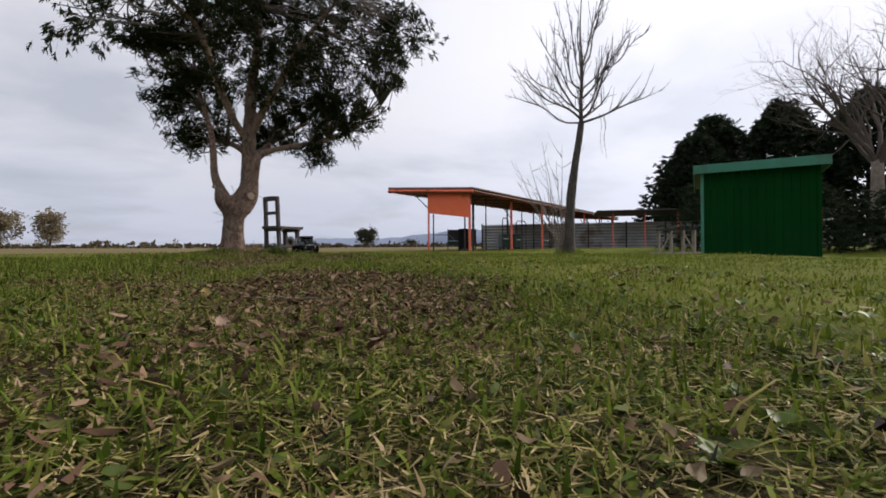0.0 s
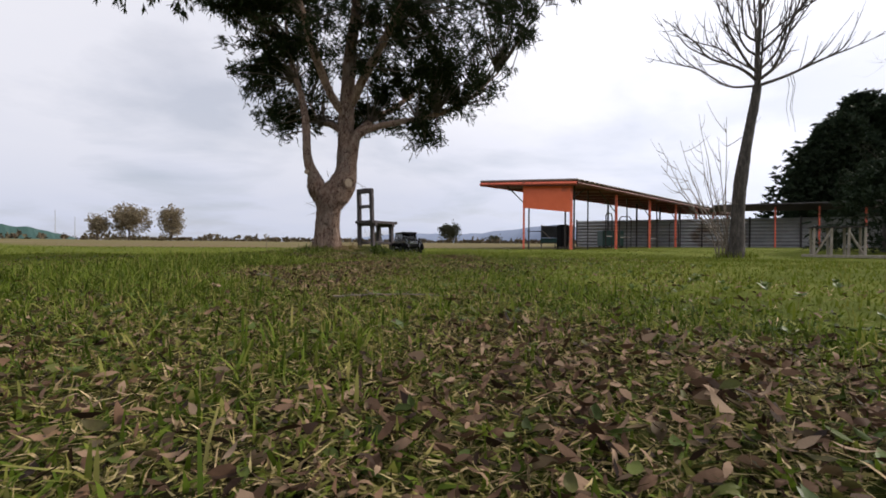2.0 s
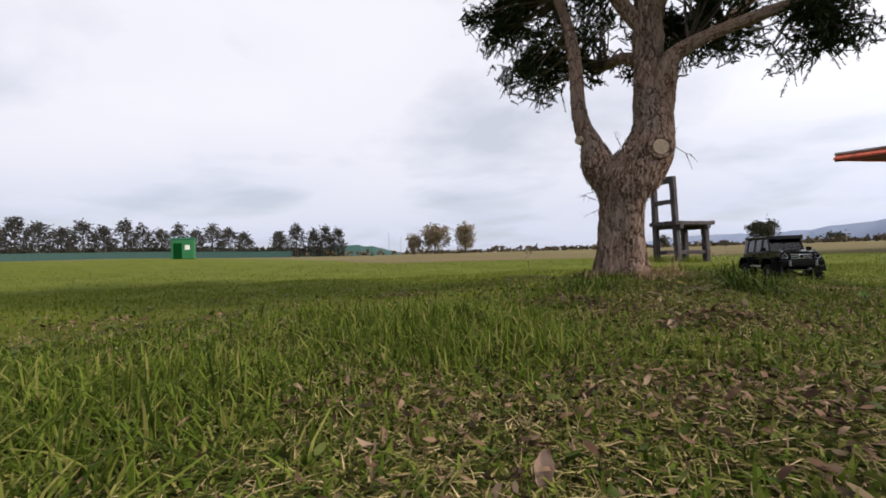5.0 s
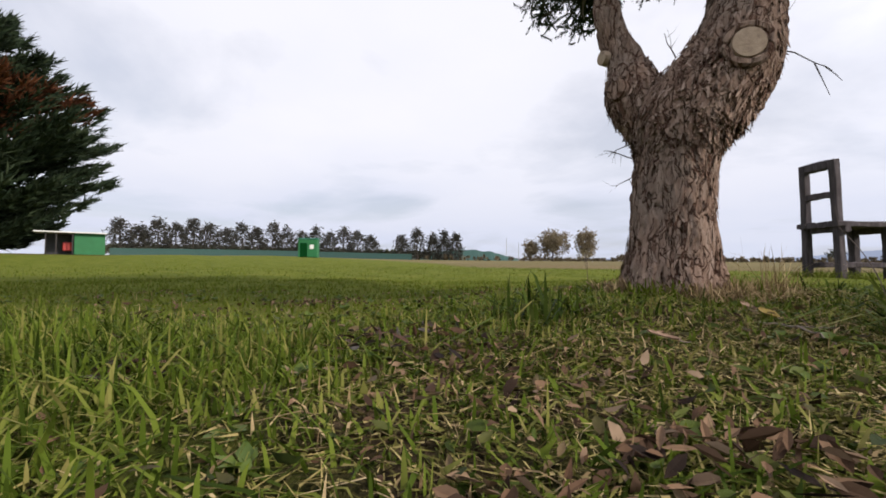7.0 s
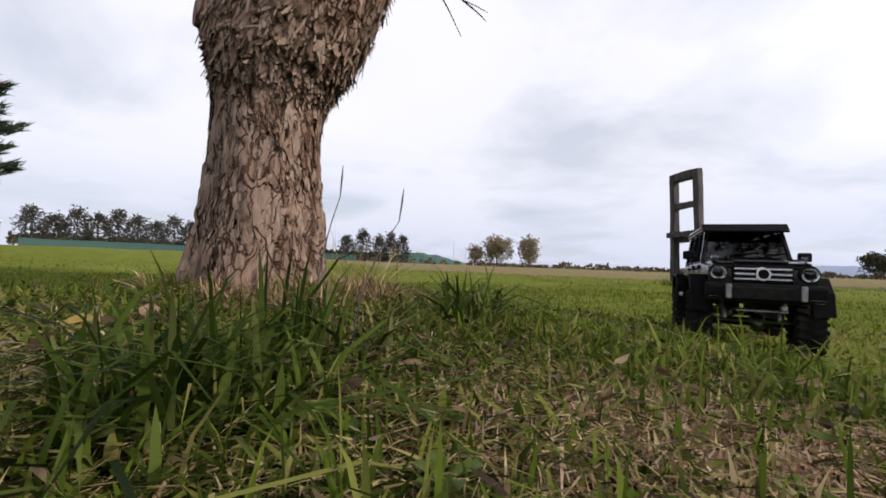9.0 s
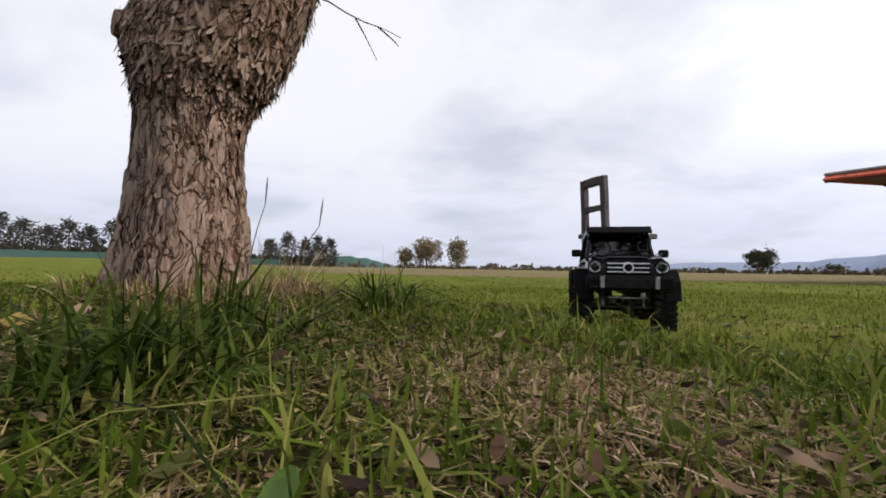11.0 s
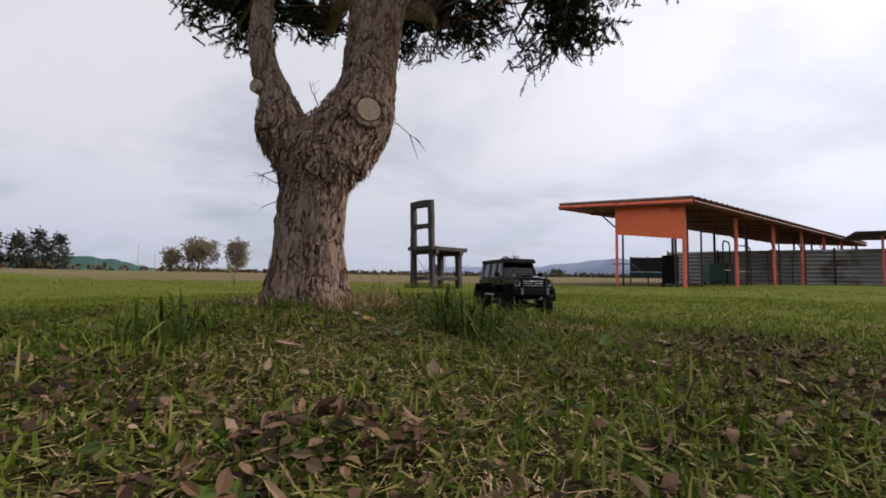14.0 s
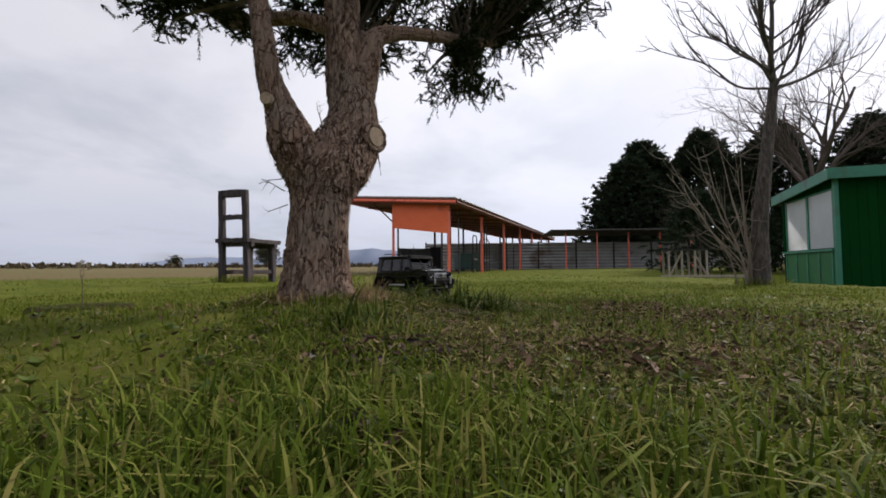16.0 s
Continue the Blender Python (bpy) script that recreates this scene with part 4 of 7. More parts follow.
def young_tree():
    """A leafless tree: kinked trunk, straight leader, laterals that sweep out and then up, each set with short twigs."""
    t = thing("bare_tree", "leafless young tree with grey bark and upswept limbs", "tree")
    rs = np.random.RandomState(11)
    base, fork = np.array((2.42, 9.98, float(height(2.42, 9.98)))), np.array((2.66, 9.90, 2.62))
    line = [base - (0, 0, 0.08), base + (0.0, 0.0, 0.10), base + (0.015, 0.0, 0.75), base + (0.05, -0.04, 1.35), base + (0.16, -0.06, 2.1), fork]
    raw_part("trunk", bark_tube(line, [0.15, 0.115, 0.092, 0.086, 0.066, 0.060], 110, 36, 11, 0.006, 0.12, 9.0), M["bark_grey"], t)
    leader = smooth_line([fork, fork + (0.0, 0.02, 0.45), fork + (0.03, 0.0, 1.1), fork + (0.0, 0.03, 1.9), fork + (0.04, 0.0, 2.8)], 24)
    arr = [tube(leader, np.linspace(0.046, 0.006, 24), 7, cap=False)]
    raw_part("leader", join(arr), M["bark_grey"], t)
    # laterals: height on the leader, compass way, reach, rise
    n = 17
    for k in range(n):
        f = (0.0, 0.06, 0.15, 0.26, 0.38, 0.52)[k // 3] + rs.uniform(0, 0.025)
        p0 = leader[int(f * 23)]
        az = k * 2.39996 + rs.normal(0, 0.45)
        reach = (1.62 - 1.35 * f) * rs.uniform(0.72, 1.1) * (0.6 if k % 3 == 2 else 1.0)
        rise = (0.72 + 1.6 * f) * rs.uniform(0.75, 1.25) * (1.7 if k % 3 == 2 else 1.0)
        o = np.array((math.cos(az), math.sin(az), 0.0))
        pts = [p0, p0 + o * reach * 0.24 + (0, 0, rise * 0.17), p0 + o * reach * 0.52 + (0, 0, rise * 0.48), p0 + o * reach * 0.80 + (0, 0, rise * 0.74), p0 + o * reach * 1.08 + (0, 0, rise * 1.02)]
        pts = [q + rs.normal(0, 0.045, 3) * (i > 0) for i, q in enumerate(pts)]
        ln = smooth_line(pts, 16)
        r0 = 0.026 * rs.uniform(0.75, 1.15) * (1 - 0.45 * f)
        parts_ = [tube(ln, np.linspace(r0, 0.0035, 16), 5, cap=False)]
        for j in (5, 8):
            d = ln[j] - ln[j - 1]; d = d / np.linalg.norm(d)
            w = d + np.cross(d, (0, 0, 1)) * rs.choice((-0.5, 0.5)) + np.array((0, 0, 0.35)); w /= np.linalg.norm(w)
            L = reach * rs.uniform(0.35, 0.6)
            fk = smooth_line([ln[j], ln[j] + w * L * 0.5 + rs.normal(0, 0.02, 3), ln[j] + w * L + (0, 0, L * 0.25)], 8)
            parts_.append(tube(fk, np.linspace(r0 * 0.55, 0.003, 8), 5, cap=False))
            for q in range(5):
                b = fk[rs.randint(2, 8)]
                v = w + rs.normal(0, 0.45, 3) + np.array((0, 0, 0.3)); v /= np.linalg.norm(v)
                parts_.append(tube([b, b + v * 0.12, b + v * 0.25 + (0, 0, 0.04)], [0.006, 0.004, 0.002], 4, cap=False))
        for j in range(3, 15):
            for q in range(rs.randint(0, 3)):
                d = ln[j] - ln[j - 1]; d = d / np.linalg.norm(d)
                w = d * 0.9 + rs.normal(0, 0.45, 3) + np.array((0, 0, 0.45)); w /= np.linalg.norm(w)
                L = rs.uniform(0.14, 0.62) * (1.1 - j / 22)
                tw = smooth_line([ln[j], ln[j] + w * L * 0.5 + (0, 0, 0.0), ln[j] + w * L + (0, 0, L * 0.22)], 5)
                parts_.append(tube(tw, np.linspace(0.0075, 0.0022, 5), 4, cap=False))
        raw_part("limb", join(parts_), M["bark_grey"], t)
    # a few thin twigs hang down below the fork
    for k in range(3):
        p0 = fork + np.array((0.42, -0.1, 0.18)) + rs.normal(0, 0.06, 3)
        ln = smooth_line([p0, p0 + (0.05, 0, -0.22), p0 + (0.02, 0.02, -0.5), p0 + (0.06, 0, -0.72 - 0.1 * k)], 8)
        raw_part("hanging_twig", tube(ln, np.linspace(0.005, 0.002, 8), 4, cap=False), M["twig"], t)
    # tall pale suckers from the foot, fanning out to one side: sideways reach, depth, height
    for sx, sy, h in ((-0.80, 0.42, 2.0), (-0.36, 0.20, 2.36), (-0.52, 0.30, 1.95), (-0.92, 0.45, 1.6), (-0.10, 0.10, 1.95), (0.05, 0.15, 2.3), (-0.66, 0.62, 1.7), (-0.35, 0.75, 1.5), (-0.2, 0.5, 2.0), (0.25, 0.1, 1.3)):
        p0 = base + np.array((-0.14 + rs.normal(0, 0.05), 0.06 + rs.normal(0, 0.05), -0.02))
        ln = smooth_line([p0, p0 + (sx * 0.12, sy * 0.12, h * 0.2), p0 + (sx * 0.55, sy * 0.55, h * 0.55), p0 + (sx, sy, h)], 14) + rs.normal(0, 0.008, (14, 3))
        arr = [tube(ln, np.linspace(0.0135, 0.003, 14), 5, cap=False)]
        for j in range(3, 13):
            for q in range(rs.randint(0, 3)):
                w = np.array((sx, sy, 1.2)) * 0.5 + rs.normal(0, 0.45, 3); w /= np.linalg.norm(w)
                L = rs.uniform(0.12, 0.55)
                arr.append(tube(smooth_line([ln[j], ln[j] + w * L * 0.5 + rs.normal(0, 0.015, 3), ln[j] + w * L + (0, 0, L * 0.2)], 5), np.linspace(0.006, 0.002, 5), 4, cap=False))
        raw_part("root_shoot", join(arr), M["twig_pale"], t, "pale leafless sucker")


young_tree()
bare_tree("willow_tree", "tall leafless tree with fine pale twigs behind the shed", (25.5, 27.0), 5.0, 0.35, 12, 5.6, 4, 23, mat="twig_pale", up=0.25, spread=0.6, kids=(3, 4), slim=0.8)
bare_tree("willow_tree", "leafless spreading tree with fine pale twigs", (33.0, 24.0), 5.0, 0.35, 7, 5.0, 4, 29, mat="twig_pale", up=0.2, spread=0.65, kids=(3, 4), slim=0.8)
bare_tree("bare_shrub", "leafless pale shrub in front of dark conifers", (17.5, 27.5), 1.2, 0.12, 8, 2.4, 4, 31, mat="twig_pale", up=0.15, spread=0.7, kids=(3, 4))


def conifer(name, label, base, h, r, seed, count=300, leaf=0.4, low=0.05, mat="needles_dark", cone=0.6, trunk_r=0.22, tuft=12, group="", fat=1.0, n=9):
    """A bushy conifer: whorled boughs of drooping sprays round a tapered trunk."""
    t = thing(name, label, "tree", group=group)
    rs = np.random.RandomState(seed)
    x, y = base
    z = float(height(x, y))
    raw_part("trunk", tube([(x, y, z - 0.2), (x, y, z + h * 0.5), (x, y, z + h * 0.95)], [trunk_r, trunk_r * 0.6, 0.03], 8), M["bark_grey"], t)
    C, A = [], []
    for k in range(count):
        f = rs.rand() ** 0.85
        zz = z + h * (low + (1 - low) * f)
        prof = (1 - f ** (1.0 / cone) * 0.93) * (0.78 + 0.22 * math.sin(min(1, f * 6) * math.pi / 2))
        a = rs.uniform(0, 2 * math.pi)
        q = prof * r * (0.82 + 0.3 * noise.noise(Vector((math.cos(a) * 2 + seed, math.sin(a) * 2, zz * 0.9)))) * rs.uniform(0.45, 1.08)
        C.append((x + math.cos(a) * q, y + math.sin(a) * q, zz)); A.append((math.cos(a), math.sin(a), rs.uniform(-0.35, 0.5)))
    C, A = np.array(C), np.array(A)
    S = np.repeat(C, n, 0) + rs.normal(0, leaf * 0.75, (count * n, 3))
    W = np.repeat(A, n, 0) + rs.normal(0, 0.4, (count * n, 3))
    V, T = tufts(S, W, tuft * 2, leaf * 0.8, leaf * 0.055 * fat, seed, 0.55, 0.1, 0.0, True)
    tri_mesh("crown", V, T, M[mat], t)
    return t


# tall dark conifers behind the shed
for k, (x, y, h, r) in enumerate([(23.0, 41.5, 9.6, 4.8), (26.4, 44.0, 12.0, 5.5), (30.5, 41.0, 12.4, 5.6), (35.5, 38.0, 12.4, 5.6), (40.0, 33.0, 12.0, 5.5), (43.5, 26.5, 11.5, 5.5)]):
    conifer("dark_conifer", "dense dark green conifer in a row of windbreak trees", (x, y), h, r, 60 + k, 760, 0.42, 0.0, cone=0.34, group="windbreak conifers", tuft=6, fat=3.6, n=9)
for k, (x, y, h, r) in enumerate([(13.2, 22.5, 3.4, 2.4), (16.0, 20.6, 3.0, 2.3), (19.5, 19.0, 3.2, 2.5), (22.5, 15.5, 3.0, 2.5)]):
    conifer("dark_shrub", "dense dark evergreen shrub at the field's edge", (x, y), h, r, 80 + k, 170, 0.3, 0.0, cone=0.4, group="evergreen shrubs", tuft=7, fat=1.6)
# the big cypress on the other side, its boughs swept up at the tips
def cypress(name, label, base, rows, boughs, seed):
    """Overlapping boughs that rise outwards from the trunk; rows: (height, reach) from foot to top."""
    t = thing(name, label, "tree")
    rs = np.random.RandomState(seed)
    x, y = base
    z = float(height(x, y))
    hs, qs = [r[0] for r in rows], [r[1] for r in rows]
    raw_part("trunk", tube([(x, y, z - 0.3), (x, y, hs[-1] * 0.5), (x, y, hs[-1] * 0.96)], [0.6, 0.36, 0.05], 9), M["bark_grey"], t)
    live, dead = [], []
    for k in range(boughs):
        top = hs[0] + (hs[-1] - hs[0]) * ((k + rs.rand()) / boughs) ** 0.9
        a = k * 2.39996 + rs.normal(0, 0.25)
        q = np.interp(top, hs, qs) * rs.uniform(0.80, 1.06)
        rise = q * rs.uniform(0.12, 0.38)
        n = 46
        f = rs.uniform(0.35, 1, n) ** 0.75
        side = rs.normal(0, 1, n) * q * 0.15 * (1.12 - f)
        out = q * f
        P = np.c_[x + math.cos(a) * out - math.sin(a) * side, y + math.sin(a) * out + math.cos(a) * side,
                  np.maximum(z + 0.5, top - rise * (1 - f ** 1.7) + rs.normal(0, 0.22, n) - 0.25 * np.abs(side))]
        yaw = a + np.sign(side) * rs.uniform(0.0, 0.7, n)
        A = np.c_[np.cos(yaw), np.sin(yaw), 0.25 + 0.45 * f]
        (dead if 11.6 < top < 13.4 and rs.rand() < 0.22 else live).append(tufts(P, A, 9, 0.85, 0.085, seed + k, 0.36, 0.0, 0.0, True))
    tri_mesh("crown", *merge_tris(live), M["needles_dark"], t)
    tagged(tri_mesh("dead_sprays", *merge_tris(dead), M["needles_brown"], t), "rust-brown dead sprays")
    return t


cypress("cypress", "large dark green cypress with upswept bough tips behind a kiosk", (-49.7, -11.2),
        [(1.6, 6.4), (3.3, 9.6), (4.8, 11.6), (7.1, 12.7), (8.6, 12.0), (11.2, 13.2), (12.9, 11.2), (14.1, 9.9), (15.9, 8.8), (17.0, 7.7), (18.0, 6.2), (18.8, 4.8), (20.3, 1.0)], 330, 91)


def broad_tree(name, label, base, h, r, seed, mat, count=70, leaf=0.35, group="", stem=0.12):
    t = thing(name, label, "tree", group=group)
    rs = np.random.RandomState(seed)
    x, y = base
    z = float(height(x, y))
    arr = [tube([(x, y, z - 0.2), (x + 0.1, y, z + h * 0.45)], [stem * 1.3, stem], 6)]
    tips = []
    for k in range(5):
        a = k * 1.256 + rs.uniform(-0.3, 0.3)
        branchy((x + 0.1, y, z + h * 0.3), (math.cos(a) * 0.6, math.sin(a) * 0.6, 1), h * 0.4, stem * 0.6, 2, rs, 0.3, (2, 3), 0.5, 4, 0.6, 0.1, arr, tips)
    raw_part("trunk", join(arr), M["twig"], t)
    C, A = blob_points((x, y, z + h * 0.58), (r, r, h * 0.42), count, seed, 0.1, -0.1, 0.6)
    S = np.repeat(C, 8, 0) + rs.normal(0, leaf, (count * 8, 3))
    V, T = tufts(S, np.repeat(A, 8, 0), 9, leaf * 0.7, leaf * 0.2, seed, 0.9, 0.1)
    tri_mesh("crown", V, T, M[mat], t)
    return t


def polar(az, d, o=(-2.0, 5.0)):
    """A place by degrees counter-clockwise from +y and metres from a middle point."""
    return o[0] - math.sin(radians(az)) * d, o[1] + math.cos(radians(az)) * d


broad_tree("field_tree", "thin-leaved tree in late autumn at the field's end", polar(41.4, 98), 6.6, 2.0, 101, "leaves_tan", 190)
broad_tree("field_tree", "tan autumn tree at the field's end", polar(45.3, 98), 6.4, 3.2, 102, "leaves_tan", 300)
broad_tree("field_tree", "small tan autumn tree at the field's end", polar(48.0, 98), 4.4, 1.5, 103, "leaves_tan", 140)
broad_tree("round_tree", "dark round tree standing alone on the plain", polar(8.7, 148), 6.4, 3.6, 104, "leaves_far", 260, 0.45)
broad_tree("round_bush", "low dark bush far out on the plain", polar(3.0, 150), 2.2, 3.0, 105, "leaves_far", 60, 0.4)
broad_tree("round_bush", "low dark bush far out on the plain", polar(18.0, 150), 3.2, 2.2, 106, "leaves_far", 60, 0.4)
for k, (az, h, r) in enumerate([(57.3, 7.0, 2.4), (58.8, 7.8, 2.2), (60.2, 7.0, 2.6), (62.2, 8.2, 3.4), (64.2, 6.5, 2.6)]):
    conifer("row_conifer", "conifer in a far windbreak row, greyed by haze in its colour", polar(az, 125), h, r, 110 + k, 130, 0.6, 0.02, mat="needles_haze", cone=0.5, fat=2.2, n=5, tuft=5, group="far conifer row")
for k in range(17):
    az = 68.0 + k * 1.65
    h = 6.2 + 2.4 * ((k * 7) % 5) / 5
    conifer("row_conifer", "conifer in a far windbreak row, greyed by haze in its colour", polar(az, 128 - 0.8 * k), h, 2.7 + 1.3 * ((k * 3) % 4) / 4, 130 + k, 110, 0.6, 0.16 if k > 8 else 0.05, mat="needles_haze", cone=0.4, fat=2.2, n=5, tuft=5, group="far conifer row")


# ---------------------------------------------------------------- distance
def build_distance():
    # far hills
    rs = np.random.RandomState(9)
    for k, (a0, a1, d, h) in enumerate([(-40, 26, 2300, 128), (18, 62, 2400, 42), (-48, -10, 2450, 128)]):
        V, F = [], []
        n = 90
        for i in range(n + 1):
            az = a0 + (a1 - a0) * i / n
            e = math.sin(math.pi * i / n) ** 0.6
            top = h * e * (0.72 + 0.35 * noise.noise(Vector((i * 0.07, k * 5.3, 0))) + 0.06 * noise.noise(Vector((i * 0.5, k, 0))))
            for q, dd in ((-3, d), (max(top, 0), d + 60), (max(top * 0.6, 0), d + 160), (-3, d + 200)):
                x, y = polar(az, dd)
                V.append((x, y, q))
        for i in range(n):
            for j in range(3):
                a = i * 4 + j
                F.append((a, a + 4, a + 5, a + 1))
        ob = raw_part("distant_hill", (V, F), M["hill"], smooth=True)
        tagged(ob, "low hill range on the horizon with blue-grey haze in its colour", "hill", kind="structure")
    # scrub and hedges along the horizon
    C, A = [], []
    for i in range(2600):
        az = rs.uniform(-14, 66)
        d = rs.uniform(110, 520)
        x, y = polar(az, d)
        C.append((x, y, float(height(x, y)) + rs.uniform(0, 0.9) * (0.5 + 1.6 * max(0, noise.noise(Vector((az * 0.5, d * 0.01, 0))))))); A.append((0, 0, 1))
    V, T = tufts(np.array(C), np.array(A), 12, 0.9, 0.3, 12, 1.0, 0)
    tagged(tri_mesh("far_scrub", V, T, M["scrub_far"]), "tan scrub and reeds along the horizon", "scrub", kind="stuff")
    C = []
    for i in range(900):
        az = rs.uniform(60, 96)
        x, y = polar(az, rs.uniform(128, 150))
        C.append((x, y, float(height(x, y)) + rs.uniform(0.0, 2.2)))
    V, T = tufts(np.array(C), np.repeat([[0, 0, 1.0]], len(C), 0), 12, 1.0, 0.25, 13, 1.0, 0)
    tagged(tri_mesh("far_hedge", V, T, M["leaves_far"]), "low dark hedge under a far tree row", "hedge", kind="stuff")
    # green netting bank and long low screen
    V, F = [], []
    n = 40
    for i in range(n + 1):
        az = 49.5 + 16 * i / n
        e = math.sin(math.pi * min(1, i / n * 1.15 + 0.02)) ** 0.8 if i / n < 0.84 else 0.35
        for q, dd in ((-0.2, 134), (3.6 * e * (0.9 + 0.2 * noise.noise(Vector((i * 0.4, 0, 0)))), 137), (-0.2, 142)):
            x, y = polar(az, dd)
            V.append((x, y, q + float(height(x, y))))
    for i in range(n):
        for j in range(2):
            a = i * 3 + j
            F.append((a, a + 3, a + 4, a + 1))
    ob = raw_part("netting_bank", (V, F), M["teal"])
    tagged(ob, "long bank covered with teal-green netting", "netting")
    t = thing("screen_fence", "low teal-green screen fence along the far field edge", "fence")
    for i in range(24):
        az = 63.5 + i * 1.35
        x, y = polar(az, 112)
        m = pose(x, y, float(height(x, y)) - 0.1, 0, 0, az)
        part("screen_panel", box((0, 0, 0.75), (2.66, 0.05, 1.5), m=m), M["teal"], t)
    # far green kiosk
    t = thing("far_shed", "bright green field shed with a pale notice", "shed")
    x, y = -39.9, 15.3
    m = pose(x, y, float(height(x, y)), 0, 0, 66) @ Matrix.Diagonal((0.80, 0.76, 0.78, 1))
    part("wall", box((0, 0, 0.95), (1.9, 1.5, 1.9), 0.03, m), M["green_far"], t)
    part("roof", box((0, 0, 1.96), (2.1, 1.7, 0.1), 0.02, m), M["green_trim"], t)
    part("notice", box((0.4, -0.765, 1.1), (0.4, 0.02, 0.45), 0, m), M["white_sheet"], t, "pale blank notice")
    part("door", box((-0.4, -0.76, 0.75), (0.7, 0.03, 1.5), 0, m), M["green"], t)
    # kiosk with a white roof under the drooping conifer
    t = thing("kiosk", "open kiosk with white roof, red stall and green wall", "kiosk")
    x, y = -46.8, -0.8
    m = pose(x, y, float(height(x, y)), 0, 0, 98) @ Matrix.Diagonal((0.86, 0.86, 0.72, 1))
    part("roof", box((-0.3, 0, 2.32), (5.0, 2.6, 0.14), 0.02, m), M["white_sheet"], t)
    part("wall", box((1.0, 0.1, 1.13), (2.2, 2.0, 2.26), 0.02, m), M["green_far"], t)
    part("stall", box((-0.55, 0.5, 0.85), (0.7, 1.0, 0.9), 0.05, m), M["red_thing"], t)
    for px in (-2.0, -1.3, -0.2):
        part("post", box((px, -1.1, 1.13), (0.08, 0.08, 2.26), 0, m), M["dark_steel"], t)
    part("back_wall", box((-1.1, 1.15, 1.13), (2.0, 0.08, 2.26), 0, m), M["tarp"], t, "dark back wall of the open side")
    # sparse poles on the plain
    for az, d, h in ((47.0, 140, 6.5), (49.5, 150, 6.0), (51.0, 150, 7.5), (6.9, 140, 2.0), (7.6, 140, 2.0), (10.2, 140, 2.0), (2.2, 140, 2.2)):
        x, y = polar(az, d)
        ob = raw_part("field_pole", tube([(x, y, float(height(x, y)) - 0.2), (x, y, float(height(x, y)) + h)], [0.09, 0.06], 6), M["mast"])
        tagged(ob, "thin pale pole far out on the plain", "pole", "poles on the plain")


build_distance()


# ---------------------------------------------------------------- pavilion
def build_pavilion():
    t = thing("open_pavilion", "long open shelter with orange posts, brick-red roof and orange board", "shelter")
    FL, FR = np.array((-3.05, 26.0, 3.36)), np.array((1.42, 22.3, 2.84))
    run = np.array((16.6, 24.4, 0.28))
    BL, BR = FL + run, FR + run
    th = np.array((0, 0, 0.16))

    def slab(a, b, c, d, h):
        V = [a, b, c, d, a + h, b + h, c + h, d + h]
        return V, [(3, 2, 1, 0), (4, 5, 6, 7), (0, 1, 5, 4), (1, 2, 6, 5), (2, 3, 7, 6), (3, 0, 4, 7)]
    deck = slab(FL, FR, BR, BL, th)
    raw_part("roof", deck, M["red_beam"], t, "brick-red boarded roof underside")
    # sheeting of the roof, ridge by ridge
    n = 60
    V, F = [], []
    e = (FR - FL) / np.linalg.norm(FR - FL)
    for i in range(n * 2 + 1):
        f = i / (n * 2)
        lift = 0.165 + (0.05 if i % 2 else 0.0)
        a = FL - e * 0.12 + run * f; b = FR + e * 0.12 + run * f
        V += [a + (0, 0, lift), b + (0, 0, lift)]
    for i in range(n * 2):
        F.append((i * 2, i * 2 + 1, i * 2 + 3, i * 2 + 2))
    raw_part("roof_sheet", (V, F), M["roof_sheet"], t, "weathered corrugated roof sheeting")
    for a, b in ((FL, FR), (FR, BR), (FL, BL), (BL, BR)):
        raw_part("fascia", tube([a + (0, 0, 0.03), b + (0, 0, 0.03)], [0.09, 0.09], 4), M["orange_post"] if a is FL else M["red_beam"], t)
        raw_part("edge_strip", tube([a + (0, 0, 0.19), b + (0, 0, 0.19)], [0.05, 0.05], 4), M["roof_sheet"], t, "pale grey sheet-metal roof edge")
    a0, b0 = np.array((-0.8, 24.6)), np.array((1.25, 22.85))
    step = run[:2] / 6.2

    def under(p):
        """Height of the roof's underside over a place."""
        rel = np.linalg.solve(np.array([(FR - FL)[:2], run[:2]]).T, np.asarray(p) - FL[:2])
        return float(FL[2] + rel[0] * (FR - FL)[2] + rel[1] * run[2])
    for k in range(7):
        for q, w, pm in ((b0 + step * k, 0.12, "orange_post"), (a0 + step * k, 0.10, "orange_post" if k == 0 else "dark_steel"), (b0 + step * (k + 0.5) + (-0.3, 0.35), 0.06, "dark_steel")):
            z0, z1 = float(height(*q)) - 0.1, under(q)
            part("post", box((q[0], q[1], (z0 + z1) / 2), (w, w, z1 - z0), 0.01), M[pm], t)
        if k:
            q = b0 + step * k
            z1 = under(q)
            raw_part("brace", tube([(q[0], q[1], z1 - 1.05), (q[0] - step[0] * 0.42, q[1] - step[1] * 0.42, z1 - 0.05)], [0.028, 0.028], 4), M["dark_steel"], t)
    for q in (a0 + (0.25, 0.35), b0 + (-0.22, 0.3), b0 + (0.18, 0.45)):
        z0, z1 = float(height(*q)) - 0.1, under(q)
        part("post", box((q[0], q[1], (z0 + z1) / 2), (0.07, 0.07, z1 - z0), 0.008), M["dark_steel"], t, "thin dark steel post")
    # rafters below the deck
    for k in range(13):
        f = k / 12
        raw_part("rafter", tube([FL + run * f - (0, 0, 0.03), FR + run * f - (0, 0, 0.03)], [0.06, 0.06], 4), M["red_beam"], t)
